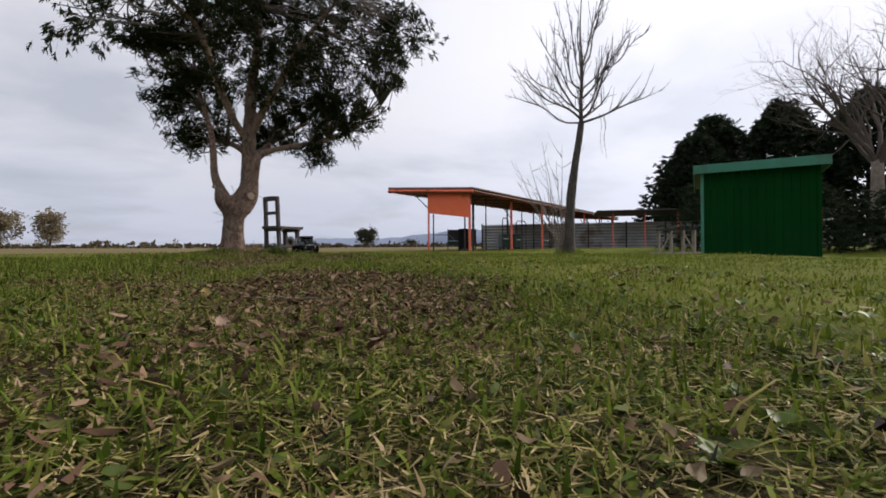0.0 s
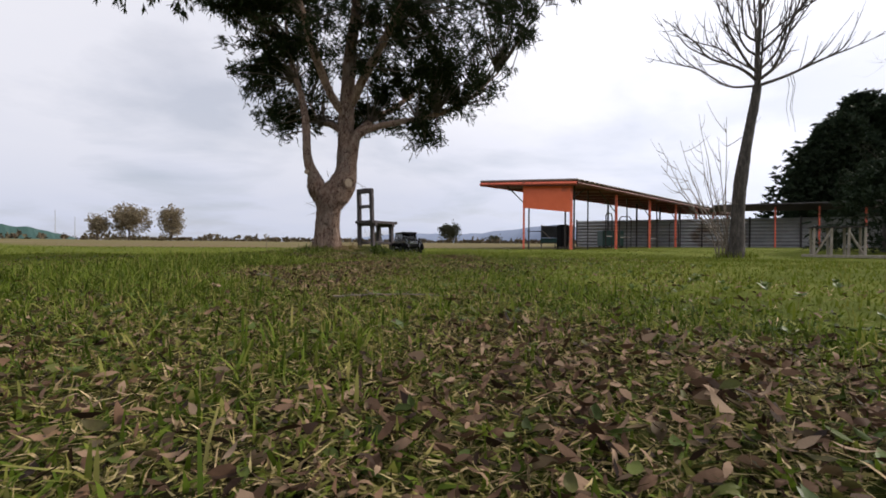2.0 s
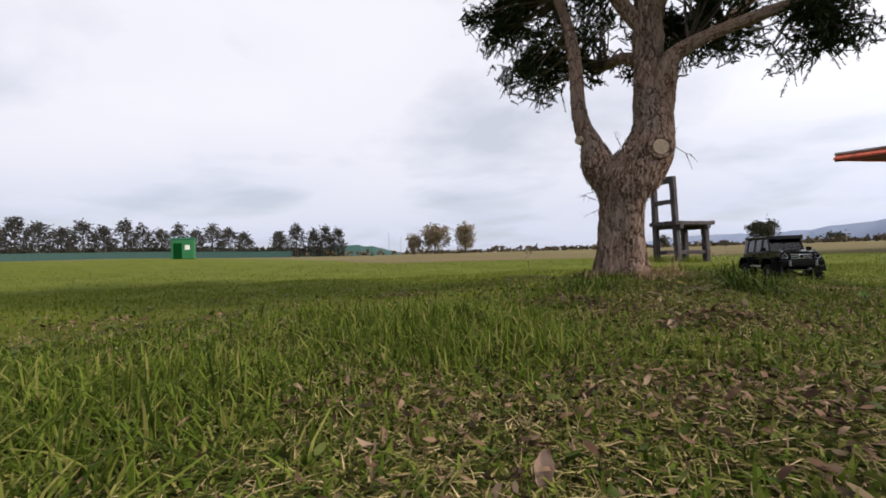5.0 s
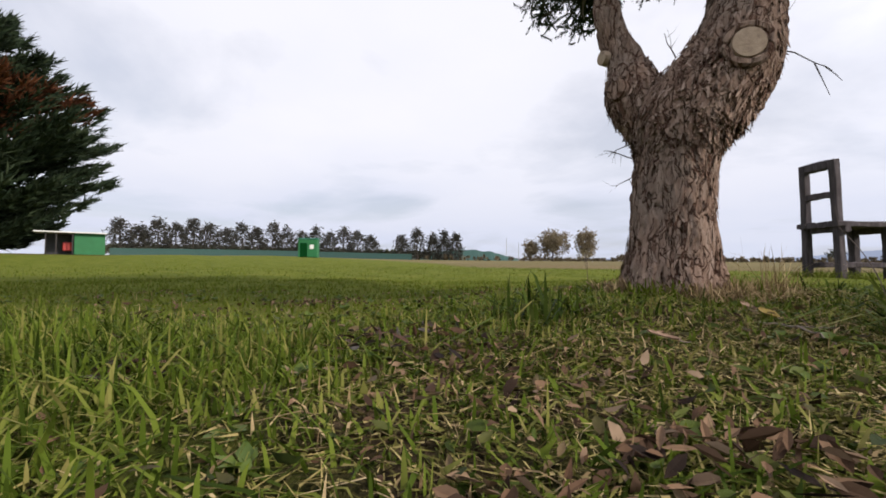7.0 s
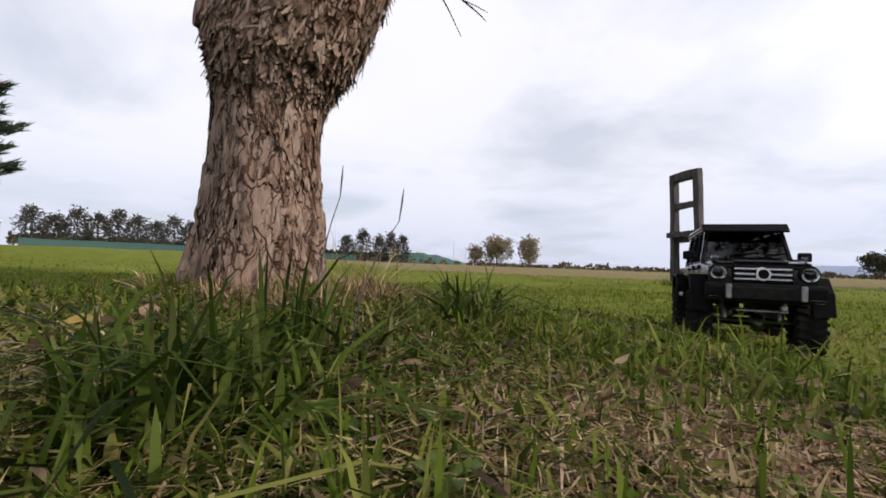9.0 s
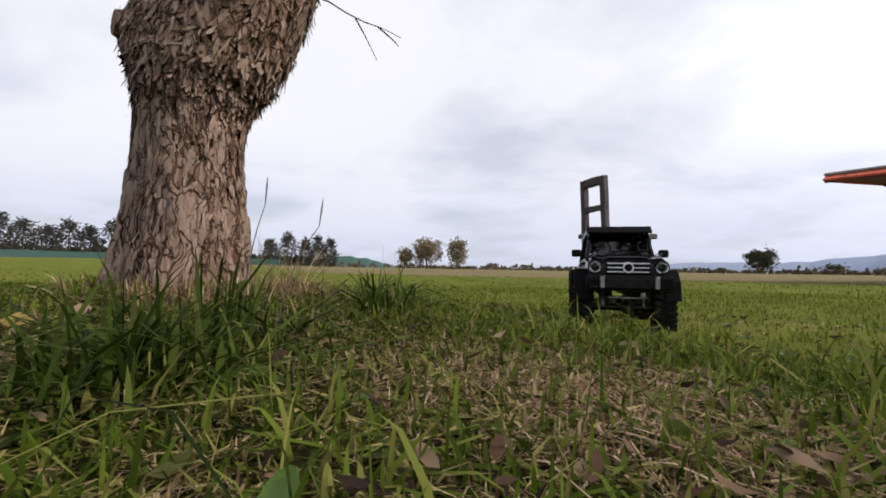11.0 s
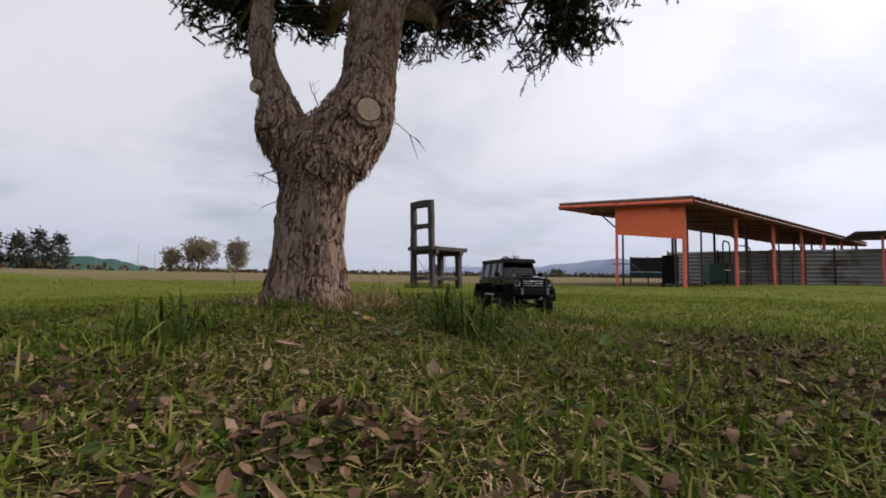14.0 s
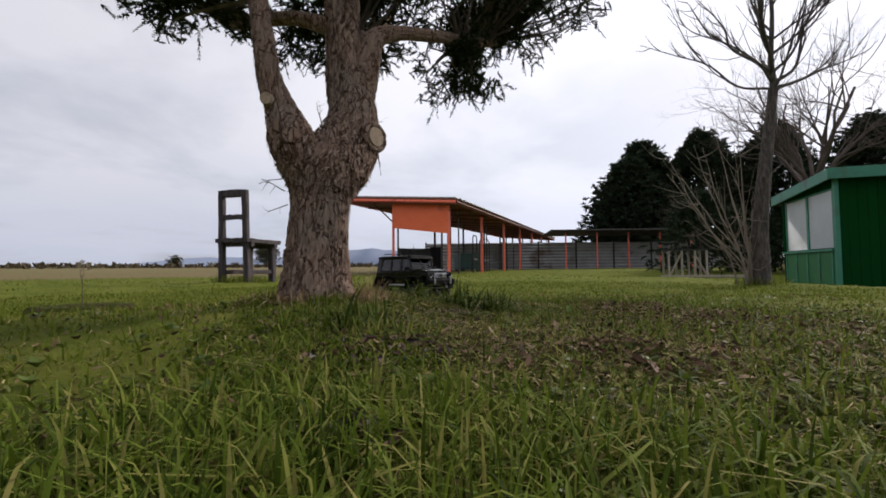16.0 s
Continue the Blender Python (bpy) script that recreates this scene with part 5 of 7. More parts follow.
    # orange board closing the front gable
    out = np.array((-e[1], e[0], 0)) * -0.08
    o2 = (out[0], out[1])
    A, B = a0 + o2, b0 + o2
    pts = [(A[0], A[1], 2.02), (B[0], B[1], 1.66), (B[0], B[1], under(B)), (A[0], A[1], under(A))]
    P = [np.array(p) for p in pts]
    nrm = np.array((-o2[0], -o2[1], 0)); nrm = nrm / np.linalg.norm(nrm) * 0.04
    raw_part("board", slab(P[0], P[1], P[2], P[3], nrm), M["orange"], t, "bright orange painted gable board")
    raw_part("brace", tube([(A[0], A[1], 2.3), FL + 0.62 * (np.array((A[0], A[1], under(A))) - FL)], [0.03, 0.03], 4), M["dark_steel"], t)
    raw_part("brace", tube([(B[0], B[1], 2.2), (B[0] + step[0] * 0.3, B[1] + step[1] * 0.3, under(B) - 0.05)], [0.03, 0.03], 4), M["dark_steel"], t)
    return a0, b0, step


A0, B0, STEP = build_pavilion()


def build_yard():
    # grey corrugated fence: each sheet's ribs are geometry
    t = thing("corrugated_fence", "grey horizontally corrugated metal fence behind the shelter", "fence")
    p0, p1 = np.array((3.4, 39.0)), np.array((28.5, 33.0))
    L = np.linalg.norm(p1 - p0); d = (p1 - p0) / L
    ang = math.degrees(math.atan2(d[1], d[0]))
    n = 9
    prof = []
    for i in range(19):
        z = 0.05 + 2.15 * i / 18
        prof.append((0.0 if i % 2 else 0.09, z))
    for k in range(n):
        q = p0 + d * L * (k + 0.5) / n
        m = pose(q[0], q[1], 0.0, 0, 0, ang)
        V, F = [], []
        w = L / n * 0.495
        for y, z in prof:
            V += [m @ Vector((-w, y, z)), m @ Vector((w, y, z)), m @ Vector((-w, y + 0.02, z)), m @ Vector((w, y + 0.02, z))]
        for i in range(len(prof) - 1):
            a = i * 4
            F += [(a, a + 1, a + 5, a + 4), (a + 2, a + 6, a + 7, a + 3)]
        raw_part("sheet", (V, F), M["corrugated"], t)
        part("fence_post", box((-L / n / 2, 0.0, 1.1), (0.09, 0.14, 2.35), 0, m), M["dark_steel"], t)
    # second dark lean-to roof
    t = thing("lean_to", "low dark lean-to roof on thin orange posts", "shelter")
    for k in range(7):
        q = np.array((13.0 + 2.2 * k, 35.0 - 0.55 * k))
        part("post", box((q[0], q[1], 1.35), (0.08, 0.08, 2.9), 0), M["orange_post"], t)
    m = pose(19.5, 34.2, 2.85, -3, 0, -14)
    part("roof", box((0, 0, 0), (15.5, 3.2, 0.09), 0.02, m), M["dark_steel"], t, "thin dark roof")
    # dark covered crate, teal crate, dark bin
    def crate(name, label, c, s, rz, mat):
        o = thing(name, label, "crate", pose(c[0], c[1], float(height(*c)) , 0, 0, rz))
        bm = box((0, 0, s[2] / 2 + 0.12), s, 0.04, seg=2)
        part("cover", bm, M[mat], o)
        for sx in (-1, 1):
            for sy in (-1, 1):
                part("foot", box((sx * s[0] * 0.42, sy * s[1] * 0.38, 0.06), (0.12, 0.12, 0.14), 0.01), M["dark_steel"], o)
        part("strap", box((0.1 * s[0], 0, s[2] / 2 + 0.12), (0.06, s[1] + 0.02, s[2] + 0.02), 0.005), M["black_plastic"], o)
    # low wind screen under the shelter: dark sheet on posts, with a rail to the next post
    x0, x1, y0 = 0.35, 2.25, 31.5
    z0 = float(height(1.3, y0))
    o = thing("wind_screen", "low dark screen of stretched sheeting on thin posts", "screen")
    for px in (x0, 1.2, x1):
        part("post", box((px, y0, z0 + 0.70), (0.06, 0.06, 1.44), 0.005), M["dark_steel"], o)
    sheet = [(x0 + (x1 - x0) * a / 16, y0 - 0.05 - 0.025 * math.sin(a * 0.9) * math.sin(math.pi * b / 6), z0 + 0.62 + 0.76 * b / 6 - 0.02 * math.sin(math.pi * a / 16) * b / 6) for a in range(17) for b in range(7)]
    ob = raw_part("sheet", (sheet, [(a * 7 + b, a * 7 + 7 + b, a * 7 + 8 + b, a * 7 + 1 + b) for a in range(16) for b in range(6)]), M["tarp"], o, smooth=True)
    so = ob.modifiers.new("thick", "SOLIDIFY")
    so.thickness = 0.012
    part("lower_board", box(((x0 + x1) / 2, y0 - 0.06, z0 + 0.44), (x1 - x0 + 0.1, 0.05, 0.30), 0.01), M["teal"], o, "dark teal lower board")
    raw_part("brace", tube([(x0 + 0.05, y0 - 0.10, z0 + 1.05), (x0 + 0.55, y0 - 0.10, z0 + 0.55)], [0.025, 0.025], 6), M["pale_wood"], o, "pale diagonal brace")
    part("rail", box((x0 - 0.45, y0, z0 + 1.02), (0.84, 0.05, 0.05), 0.004), M["dark_steel"], o)
    crate("teal_crate", "low crate under a teal tarpaulin beneath the shelter", (4.6, 31.9), (1.3, 1.0, 0.95), 10, "teal")
    crate("dark_bin", "narrow dark bin leaning by an orange post", (1.02, 24.2), (0.42, 0.42, 1.05), 30, "black_plastic")
    # tubular tether frames
    proto = thing("hitching_frame", "dark tubular steel frame standing in the shelter", "frame", pose(5.0, 29.6, 0, 0, 0, 35), "tubular frames")
    for sx in (-0.45, 0.45):
        raw_part("upright", tube([(sx, 0, -0.1), (sx, 0, 1.75)], [0.03, 0.03], 6), M["dark_steel"], proto)
    raw_part("top_bar", tube([(-0.45, 0, 1.75), (-0.3, 0, 1.9), (0.3, 0, 1.9), (0.45, 0, 1.75)], [0.03] * 4, 6), M["dark_steel"], proto)
    raw_part("cross_bar", tube([(-0.45, 0, 0.7), (0.45, 0, 0.7)], [0.025, 0.025], 6), M["dark_steel"], proto)
    for x, y, r in ((7.4, 33.0, 35), (9.6, 36.0, 35), (3.6, 26.9, 60), (12.2, 39.5, 30)):
        copy_thing(proto, pose(x, y, 0, 0, 0, r))
    # pale timber trestle by the dark shrubs
    t = thing("timber_trestle", "weathered pale timber trestle standing on the grass", "trestle", pose(9.8, 19.8, float(height(9.8, 19.8)), 0, 0, -24))
    for sx in (-0.66, -0.2, 0.25, 0.66):
        raw_part("leg", tube([(sx, -0.35, -0.04), (sx + 0.03, -0.25, 1.0)], [0.045, 0.04], 6), M["pale_wood"], t)
        raw_part("leg", tube([(sx, 0.35, -0.04), (sx - 0.03, 0.25, 1.0)], [0.045, 0.04], 6), M["pale_wood"], t)
    raw_part("brace", tube([(-0.62, -0.32, 0.05), (-0.2, -0.28, 0.9)], [0.035, 0.035], 5), M["pale_wood"], t)
    raw_part("brace", tube([(0.66, -0.32, 0.05), (0.25, -0.28, 0.9)], [0.035, 0.035], 5), M["pale_wood"], t)
    part("top_board", box((0, 0, 1.02), (1.55, 0.62, 0.035), 0.008), M["old_wood"], t)
    part("ground_beam", box((0.5, -0.5, 0.03), (3.0, 0.1, 0.1), 0.01), M["pale_wood"], t)


build_yard()


def build_shed():
    L, R = np.array((6.2, 11.7)), np.array((8.28, 10.5))
    ang = math.degrees(math.atan2(R[1] - L[1], R[0] - L[0]))
    z = float(height(6.8, 11.6)) - 0.05
    t = thing("garden_shed", "dark green timber shed with windowed side and pale-edged green roof trim", "shed", pose(L[0], L[1], z, 0, 0, ang))
    W, D, H0, H1 = 2.2, 2.35, 2.32, 2.12      # front width, depth, front and back height
    # front wall of upright boards
    n = 14
    for k in range(n):
        w = W / n
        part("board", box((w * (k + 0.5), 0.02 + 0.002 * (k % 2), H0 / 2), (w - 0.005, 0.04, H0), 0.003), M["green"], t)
    part("corner_post", box((-0.02, 0.02, H0 / 2), (0.07, 0.09, H0), 0.004), M["green_trim"], t)
    part("corner_post", box((W + 0.02, 0.02, H0 / 2), (0.07, 0.09, H0), 0.004), M["green"], t)
    # far and back walls
    part("back_wall", box((W / 2, D, 0.42), (W, 0.05, 0.84), 0), M["green"], t)
    part("back_header", box((W / 2, D, H1 - 0.13), (W, 0.05, 0.26), 0), M["green"], t)
    part("side_wall", box((W, D / 2 + 0.03, 0.42), (0.05, D - 0.06, 0.84), 0), M["green"], t)
    part("side_header", box((W, D / 2 + 0.03, H1 - 0.13), (0.05, D - 0.06, 0.26), 0), M["green"], t)
    for px, py in ((0.0, D), (W / 2, D), (W, D), (W, D / 2)):
        part("window_post", box((px, py, H1 / 2), (0.07, 0.07, H1), 0.004), M["green"], t)
    part("shed_floor", box((W / 2, D / 2, 0.05), (W - 0.1, D - 0.1, 0.06), 0), M["old_wood"], t)
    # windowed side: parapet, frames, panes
    # this side gets the lighter green, without the front's painted shade
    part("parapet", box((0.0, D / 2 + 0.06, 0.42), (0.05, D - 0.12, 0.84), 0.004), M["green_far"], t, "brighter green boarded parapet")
    for k in range(5):
        part("batten", box((-0.032, 0.2 + (D - 0.3) * k / 4, 0.42), (0.02, 0.05, 0.84), 0.002), M["green_trim"], t)
    part("sill", box((-0.02, D / 2 + 0.06, 0.875), (0.11, D - 0.1, 0.05), 0.004), M["green_trim"], t)
    for k in range(2):
        y0 = 0.12 + (D - 0.22) * k / 2
        y1 = y0 + (D - 0.22) / 2
        zt = H0 - 0.24
        f = thing("window", "", "")
        f.parent = t
        del_keys = [q for q in f.keys()]
        for q in del_keys:
            del f[q]
        bm = bmesh.new()
        add_box(bm, (0, y0 + 0.02, (0.9 + zt) / 2), (0.05, 0.04, zt - 0.9))
        add_box(bm, (0, y1 - 0.02, (0.9 + zt) / 2), (0.05, 0.04, zt - 0.9))
        add_box(bm, (0, (y0 + y1) / 2, zt - 0.02), (0.05, y1 - y0, 0.04))
        part("window_frame", bm, M["green_trim"], f)
        g = part("pane", box((0, (y0 + y1) / 2, (0.9 + zt) / 2), (0.008, y1 - y0 - 0.06, zt - 0.94)), M["shed_sky_pane"], f)
        g.visible_shadow = False
    part("header", box((0.0, D / 2 + 0.04, H0 - 0.13), (0.05, D - 0.08, 0.24), 0.003), M["green"], t)
    # roof with deep trim boards
    bm = bmesh.new()
    add_prism(bm, [(-0.16, H0 + 0.005), (D + 0.16, H1 + 0.03), (D + 0.16, H1 + 0.10), (-0.16, H0 + 0.09)], -0.16, W + 0.16, "x")
    part("roof", bm, M["roof_sheet"], t, "felted flat roof")
    part("roof_trim", box((W / 2, -0.18, H0 - 0.005), (W + 0.4, 0.03, 0.21), 0.004), M["green_trim"], t, "weathered teal-green trim board")
    bm = bmesh.new()
    add_prism(bm, [(-0.165, H0 - 0.11), (D + 0.18, H1 - 0.08), (D + 0.18, H1 + 0.13), (-0.165, H0 + 0.10)], -0.21, -0.18, "x")
    part("roof_trim", bm, M["green_trim"], t, "weathered teal-green trim board")
    bm = bmesh.new()
    add_prism(bm, [(-0.165, H0 - 0.11), (D + 0.18, H1 - 0.08), (D + 0.18, H1 + 0.13), (-0.165, H0 + 0.10)], W + 0.18, W + 0.21, "x")
    part("roof_trim", bm, M["green_trim"], t)
    # concrete edge beside it
    ob = part("concrete_kerb", box((10.6, 10.6, float(height(10.6, 10.6)) + 0.02), (5.0, 0.14, 0.12), 0.01, ), M["pale_wood"])
    tagged(ob, "pale concrete edging beyond the shed", "kerb")


build_shed()


# ---------------------------------------------------------------- the wooden chair
def build_chair():
    # its back runs along x, the seat reaches out along +y
    z = float(height(-4.6, 13.3))
    ang = math.degrees(math.atan2(-0.24, 0.45))
    t = thing("log_chair", "oversized rustic chair of weathered grey logs on the grass", "chair", pose(-4.80, 13.13, z, 0, 0, ang))
    rs = np.random.RandomState(4)

    def beam(name, a, b, w, d, label=""):
        """A rough-hewn, slightly bent and bevelled timber."""
        a, b = np.array(a, float), np.array(b, float)
        n = 7
        mid = rs.normal(0, 0.006, 3)
        pts = [a + (b - a) * i / (n - 1) + mid * math.sin(math.pi * i / (n - 1)) for i in range(n)]
        u, v = frame_of(b - a)
        V, F = [], []
        prof = [(0.5, 0.36), (0.36, 0.5), (-0.36, 0.5), (-0.5, 0.36), (-0.5, -0.36), (-0.36, -0.5), (0.36, -0.5), (0.5, -0.36)]
        for p in pts:
            s = rs.uniform(0.94, 1.05)
            for x, y in prof:
                V.append(p + u * x * w * s + v * y * d * s + rs.normal(0, 0.0025, 3))
        for i in range(n - 1):
            for k in range(8):
                q, r = i * 8 + k, i * 8 + (k + 1) % 8
                F.append((q, r, r + 8, q + 8))
        F += [tuple(range(8))[::-1], tuple(range((n - 1) * 8, n * 8))]
        return raw_part(name, (V, F), M["old_wood"], t, label)
    H = 1.53
    beam("back_post", (-0.25, 0, -0.03), (-0.225, -0.06, H), 0.095, 0.095)
    beam("back_post", (0.25, 0, -0.03), (0.225, -0.06, H), 0.095, 0.095)
    beam("front_leg", (-0.24, 0.66, -0.03), (-0.235, 0.64, 0.66), 0.105, 0.105)
    beam("front_leg", (0.24, 0.66, -0.03), (0.235, 0.64, 0.66), 0.105, 0.105)
    beam("back_rail", (-0.27, -0.055, H - 0.055), (0.27, -0.055, H - 0.055), 0.085, 0.12, "top rail of the back")
    beam("back_rail", (-0.23, -0.045, 1.08), (0.23, -0.045, 1.08), 0.06, 0.085)
    for k in range(4):
        x = -0.245 + 0.163 * k
        beam("seat_plank", (x, -0.10, 0.70), (x, 0.80, 0.70), 0.155, 0.075)
    beam("seat_rail", (-0.33, 0.02, 0.635), (0.33, 0.02, 0.635), 0.08, 0.08)
    beam("seat_rail", (-0.33, 0.64, 0.635), (0.33, 0.64, 0.635), 0.08, 0.08)
    beam("stretcher", (0.24, 0.0, 0.17), (0.24, 0.64, 0.17), 0.07, 0.07)
    beam("stretcher", (-0.24, 0.0, 0.17), (-0.24, 0.64, 0.17), 0.07, 0.07)


build_chair()


# ---------------------------------------------------------------- the model off-roader
def build_truck():
    cx, cy = -2.56, 8.52
    t = thing("model_offroader", "glossy black remote-controlled off-road truck model with big tyres", "toy car", pose(cx, cy, float(height(cx, cy)) - 0.010, 0.0, 0.0, -60) @ Matrix.Diagonal((1.25, 1.25, 1.25, 1)))
    BP, PL, CH = M["black_paint"], M["black_plastic"], M["chrome"]
    # lower body tub with a tapered profile
    bm = bmesh.new()
    add_prism(bm, [(-0.252, 0.112), (-0.256, 0.135), (-0.252, 0.186), (0.118, 0.190), (0.252, 0.180), (0.258, 0.165), (0.258, 0.128), (0.245, 0.112)], -0.094, 0.094, "y", bevel=0.004)
    part("body", bm, BP, t)
    # bonnet with a raised middle
    bm = bmesh.new()
    add_prism(bm, [(0.118, 0.188), (0.118, 0.198), (0.20, 0.1965), (0.245, 0.190), (0.252, 0.180)], -0.086, 0.086, "y", bevel=0.003)
    add_prism(bm, [(0.125, 0.196), (0.125, 0.2045), (0.20, 0.2025), (0.247, 0.194), (0.247, 0.188)], -0.048, 0.048, "y", bevel=0.003)
    part("bonnet", bm, BP, t)
    for s in (-1, 1):
        part("vent", box((0.165, s * 0.067, 0.1985), (0.06, 0.02, 0.003), 0.001), PL, t)
        part("turn_light", box((0.222, s * 0.078, 0.1985), (0.026, 0.014, 0.010), 0.003, seg=2), M["lamp_glass"], t, "clear turn-signal cap on the wing")

    # cabin: pillars, roof, panes
    def yw(z):
        return 0.092 - (z - 0.19) * 0.16      # half width narrows upwards

    def quad(name, pts, thick, mat, parent=t, label=""):
        P = [np.array(p, float) for p in pts]
        nrm = np.cross(P[1] - P[0], P[3] - P[0]); nrm /= np.linalg.norm(nrm)
        V = P + [p - nrm * thick for p in P]
        ob = raw_part(name, (V, [(0, 1, 2, 3), (7, 6, 5, 4), (0, 4, 5, 1), (1, 5, 6, 2), (2, 6, 7, 3), (3, 7, 4, 0)]), mat, parent, label)
        return ob
    Z0, Z1 = 0.188, 0.272
    bm = bmesh.new()
    add_prism(bm, [(-0.246, Z1 - 0.002), (-0.243, Z1 + 0.010), (-0.20, Z1 + 0.014), (0.055, Z1 + 0.013), (0.078, Z1 + 0.006), (0.078, Z1 - 0.002)], -0.083, 0.083, "y", bevel=0.005)
    part("roof", bm, BP, t)
    for s in (-1, 1):
        bm = bmesh.new()
        add_box(bm, (-0.085, s * 0.0815, Z1 + 0.006), (0.31, 0.004, 0.005))
        part("rain_gutter", bm, PL, t)
        # pillars front to back
        for xa, xb, w in ((0.112, 0.074, 0.010), (0.004, 0.002, 0.009), (-0.098, -0.098, 0.010), (-0.222, -0.218, 0.034)):
            V = []
            for z, x in ((Z0 - 0.002, xa), (Z1 + 0.002, xb)):
                for dx, dy in ((-w / 2, 0), (w / 2, 0), (w / 2, -0.007), (-w / 2, -0.007)):
                    V.append((x + dx, s * (yw(z) + dy), z))
            raw_part("pillar", (V, [(0, 1, 5, 4), (1, 2, 6, 5), (2, 3, 7, 6), (3, 0, 4, 7), (3, 2, 1, 0), (4, 5, 6, 7)]), BP, t)
        # side panes with seals
        for x0, x1, xt0, xt1 in ((0.010, 0.104, 0.008, 0.068), (-0.091, -0.003, -0.091, -0.004), (-0.203, -0.105, -0.2, -0.105)):
            za, zb = Z0 + 0.006, Z1 - 0.006
            g = quad("side_pane", [(x0, s * (yw(za) - 0.004), za), (x1, s * (yw(za) - 0.004), za), (xt1, s * (yw(zb) - 0.004), zb), (xt0, s * (yw(zb) - 0.004), zb)], 0.0015, M["car_glass"])
            g.visible_shadow = False
            edge = [(x0, za), (x1, za), (xt1, zb), (xt0, zb), (x0, za)]
            raw_part("window_seal", join([tube([(a[0], s * (yw(a[1]) - 0.001), a[1]), (b[0], s * (yw(b[1]) - 0.001), b[1])], [0.0016, 0.0016], 4) for a, b in zip(edge[:-1], edge[1:])]), PL, t)
        # beltline strip, door seams, handles, hinges
        part("side_strip", box((-0.06, s * 0.0955, 0.150), (0.30, 0.004, 0.008), 0.001), PL, t)
        for x in (0.108, 0.002, -0.102):
            part("door_seam", box((x, s * 0.0942, 0.152), (0.0016, 0.0014, 0.068)), PL, t)
        for x in (0.018, -0.086):
            part("door_handle", box((x, s * 0.0975, 0.176), (0.020, 0.007, 0.005), 0.0015), PL, t)
        for x in (0.104, -0.002):
            part("hinge", box((x, s * 0.096, 0.180), (0.006, 0.005, 0.010), 0.001), PL, t)
        # mirror
        mir = part("mirror", box((0.098, s * 0.115, 0.2085), (0.014, 0.026, 0.021), 0.005, seg=2), PL, t)
        raw_part("mirror_arm", tube([(0.104, s * 0.092, 0.196), (0.100, s * 0.108, 0.204)], [0.0035, 0.003], 5), PL, mir)
        # side step
        st = part("side_step", box((0.0, s * 0.108, 0.108), (0.165, 0.026, 0.010), 0.003), M["dull_metal"], t, "bare metal side step")
        part("step_tread", box((0.0, s * 0.108, 0.1140), (0.150, 0.016, 0.002)), PL, st)
        # flared arches
        for x in (0.162, -0.162):
            R, bm = 0.074, bmesh.new()
            prof = [(-1.12, -0.30), (-0.98, 0.34), (-0.60, 0.74), (0.60, 0.74), (0.98, 0.34), (1.12, -0.30)]
            ring = []
            for px, pz in prof:
                zc = 0.108
                row = []
                for sc, y in ((1.0, 0.088), (1.0, 0.124), (0.93, 0.127), (0.86, 0.122), (0.88, 0.088)):
                    row.append(bm.verts.new((x + px * R * sc, s * y, zc + pz * R * sc)))
                ring.append(row)
            for a, b in zip(ring[:-1], ring[1:]):
                for k in range(5):
                    bm.faces.new((a[k], a[(k + 1) % 5], b[(k + 1) % 5], b[k]))
            bm.faces.new(ring[0]); bm.faces.new(ring[-1][::-1])
            part("wheel_arch", bm, PL, t, "wide flared arch of matt black plastic")
    # front and rear glass, screens
    za, zb = Z0 + 0.010, Z1 - 0.004
    g = quad("windscreen", [(0.112, -0.080, za), (0.112, 0.080, za), (0.078, 0.070, zb), (0.078, -0.070, zb)], 0.0015, M["car_glass"])
    g.visible_shadow = False
    raw_part("screen_seal", join([tube([a, b], [0.0025, 0.0025], 4) for a, b in zip([(0.114, -0.083, za), (0.114, 0.083, za), (0.078, 0.074, zb), (0.078, -0.074, zb)], [(0.114, 0.083, za), (0.078, 0.074, zb), (0.078, -0.074, zb), (0.114, -0.083, za)])]), PL, t)
    part("cowl", box((0.118, 0, 0.1955), (0.022, 0.165, 0.010), 0.002), PL, t)
    for s in (-0.035, 0.03):
        raw_part("wiper", tube([(0.116, s, 0.203), (0.108, s + 0.012, 0.213), (0.1045, s + 0.055, 0.216)], [0.0017, 0.0015, 0.0012], 4), PL, t)
    # visor over the windscreen
    bm = bmesh.new()
    add_prism(bm, [(0.066, Z1 + 0.001), (0.066, Z1 + 0.016), (0.086, Z1 + 0.014), (0.108, Z1 - 0.004), (0.105, Z1 - 0.008), (0.082, Z1 + 0.002)], -0.086, 0.086, "y", bevel=0.002)
    part("sun_visor", bm, PL, t, "black visor over the windscreen")
    # rear door with recessed window
    quad("rear_panel", [(-0.250, 0.089, Z0 - 0.004), (-0.250, -0.089, Z0 - 0.004), (-0.240, -0.079, Z0 + 0.012), (-0.240, 0.079, Z0 + 0.012)], 0.003, BP)
    for s in (-1, 1):
        quad("rear_pillar", [(-0.249, s * 0.090, Z0), (-0.249, s * 0.060, Z0), (-0.240, s * 0.055, Z1), (-0.240, s * 0.079, Z1)][:: s], 0.004, BP)
    quad("rear_header", [(-0.2402, 0.078, Z1 - 0.012), (-0.2402, -0.078, Z1 - 0.012), (-0.2395, -0.078, Z1 + 0.004), (-0.2395, 0.078, Z1 + 0.004)], 0.004, BP)
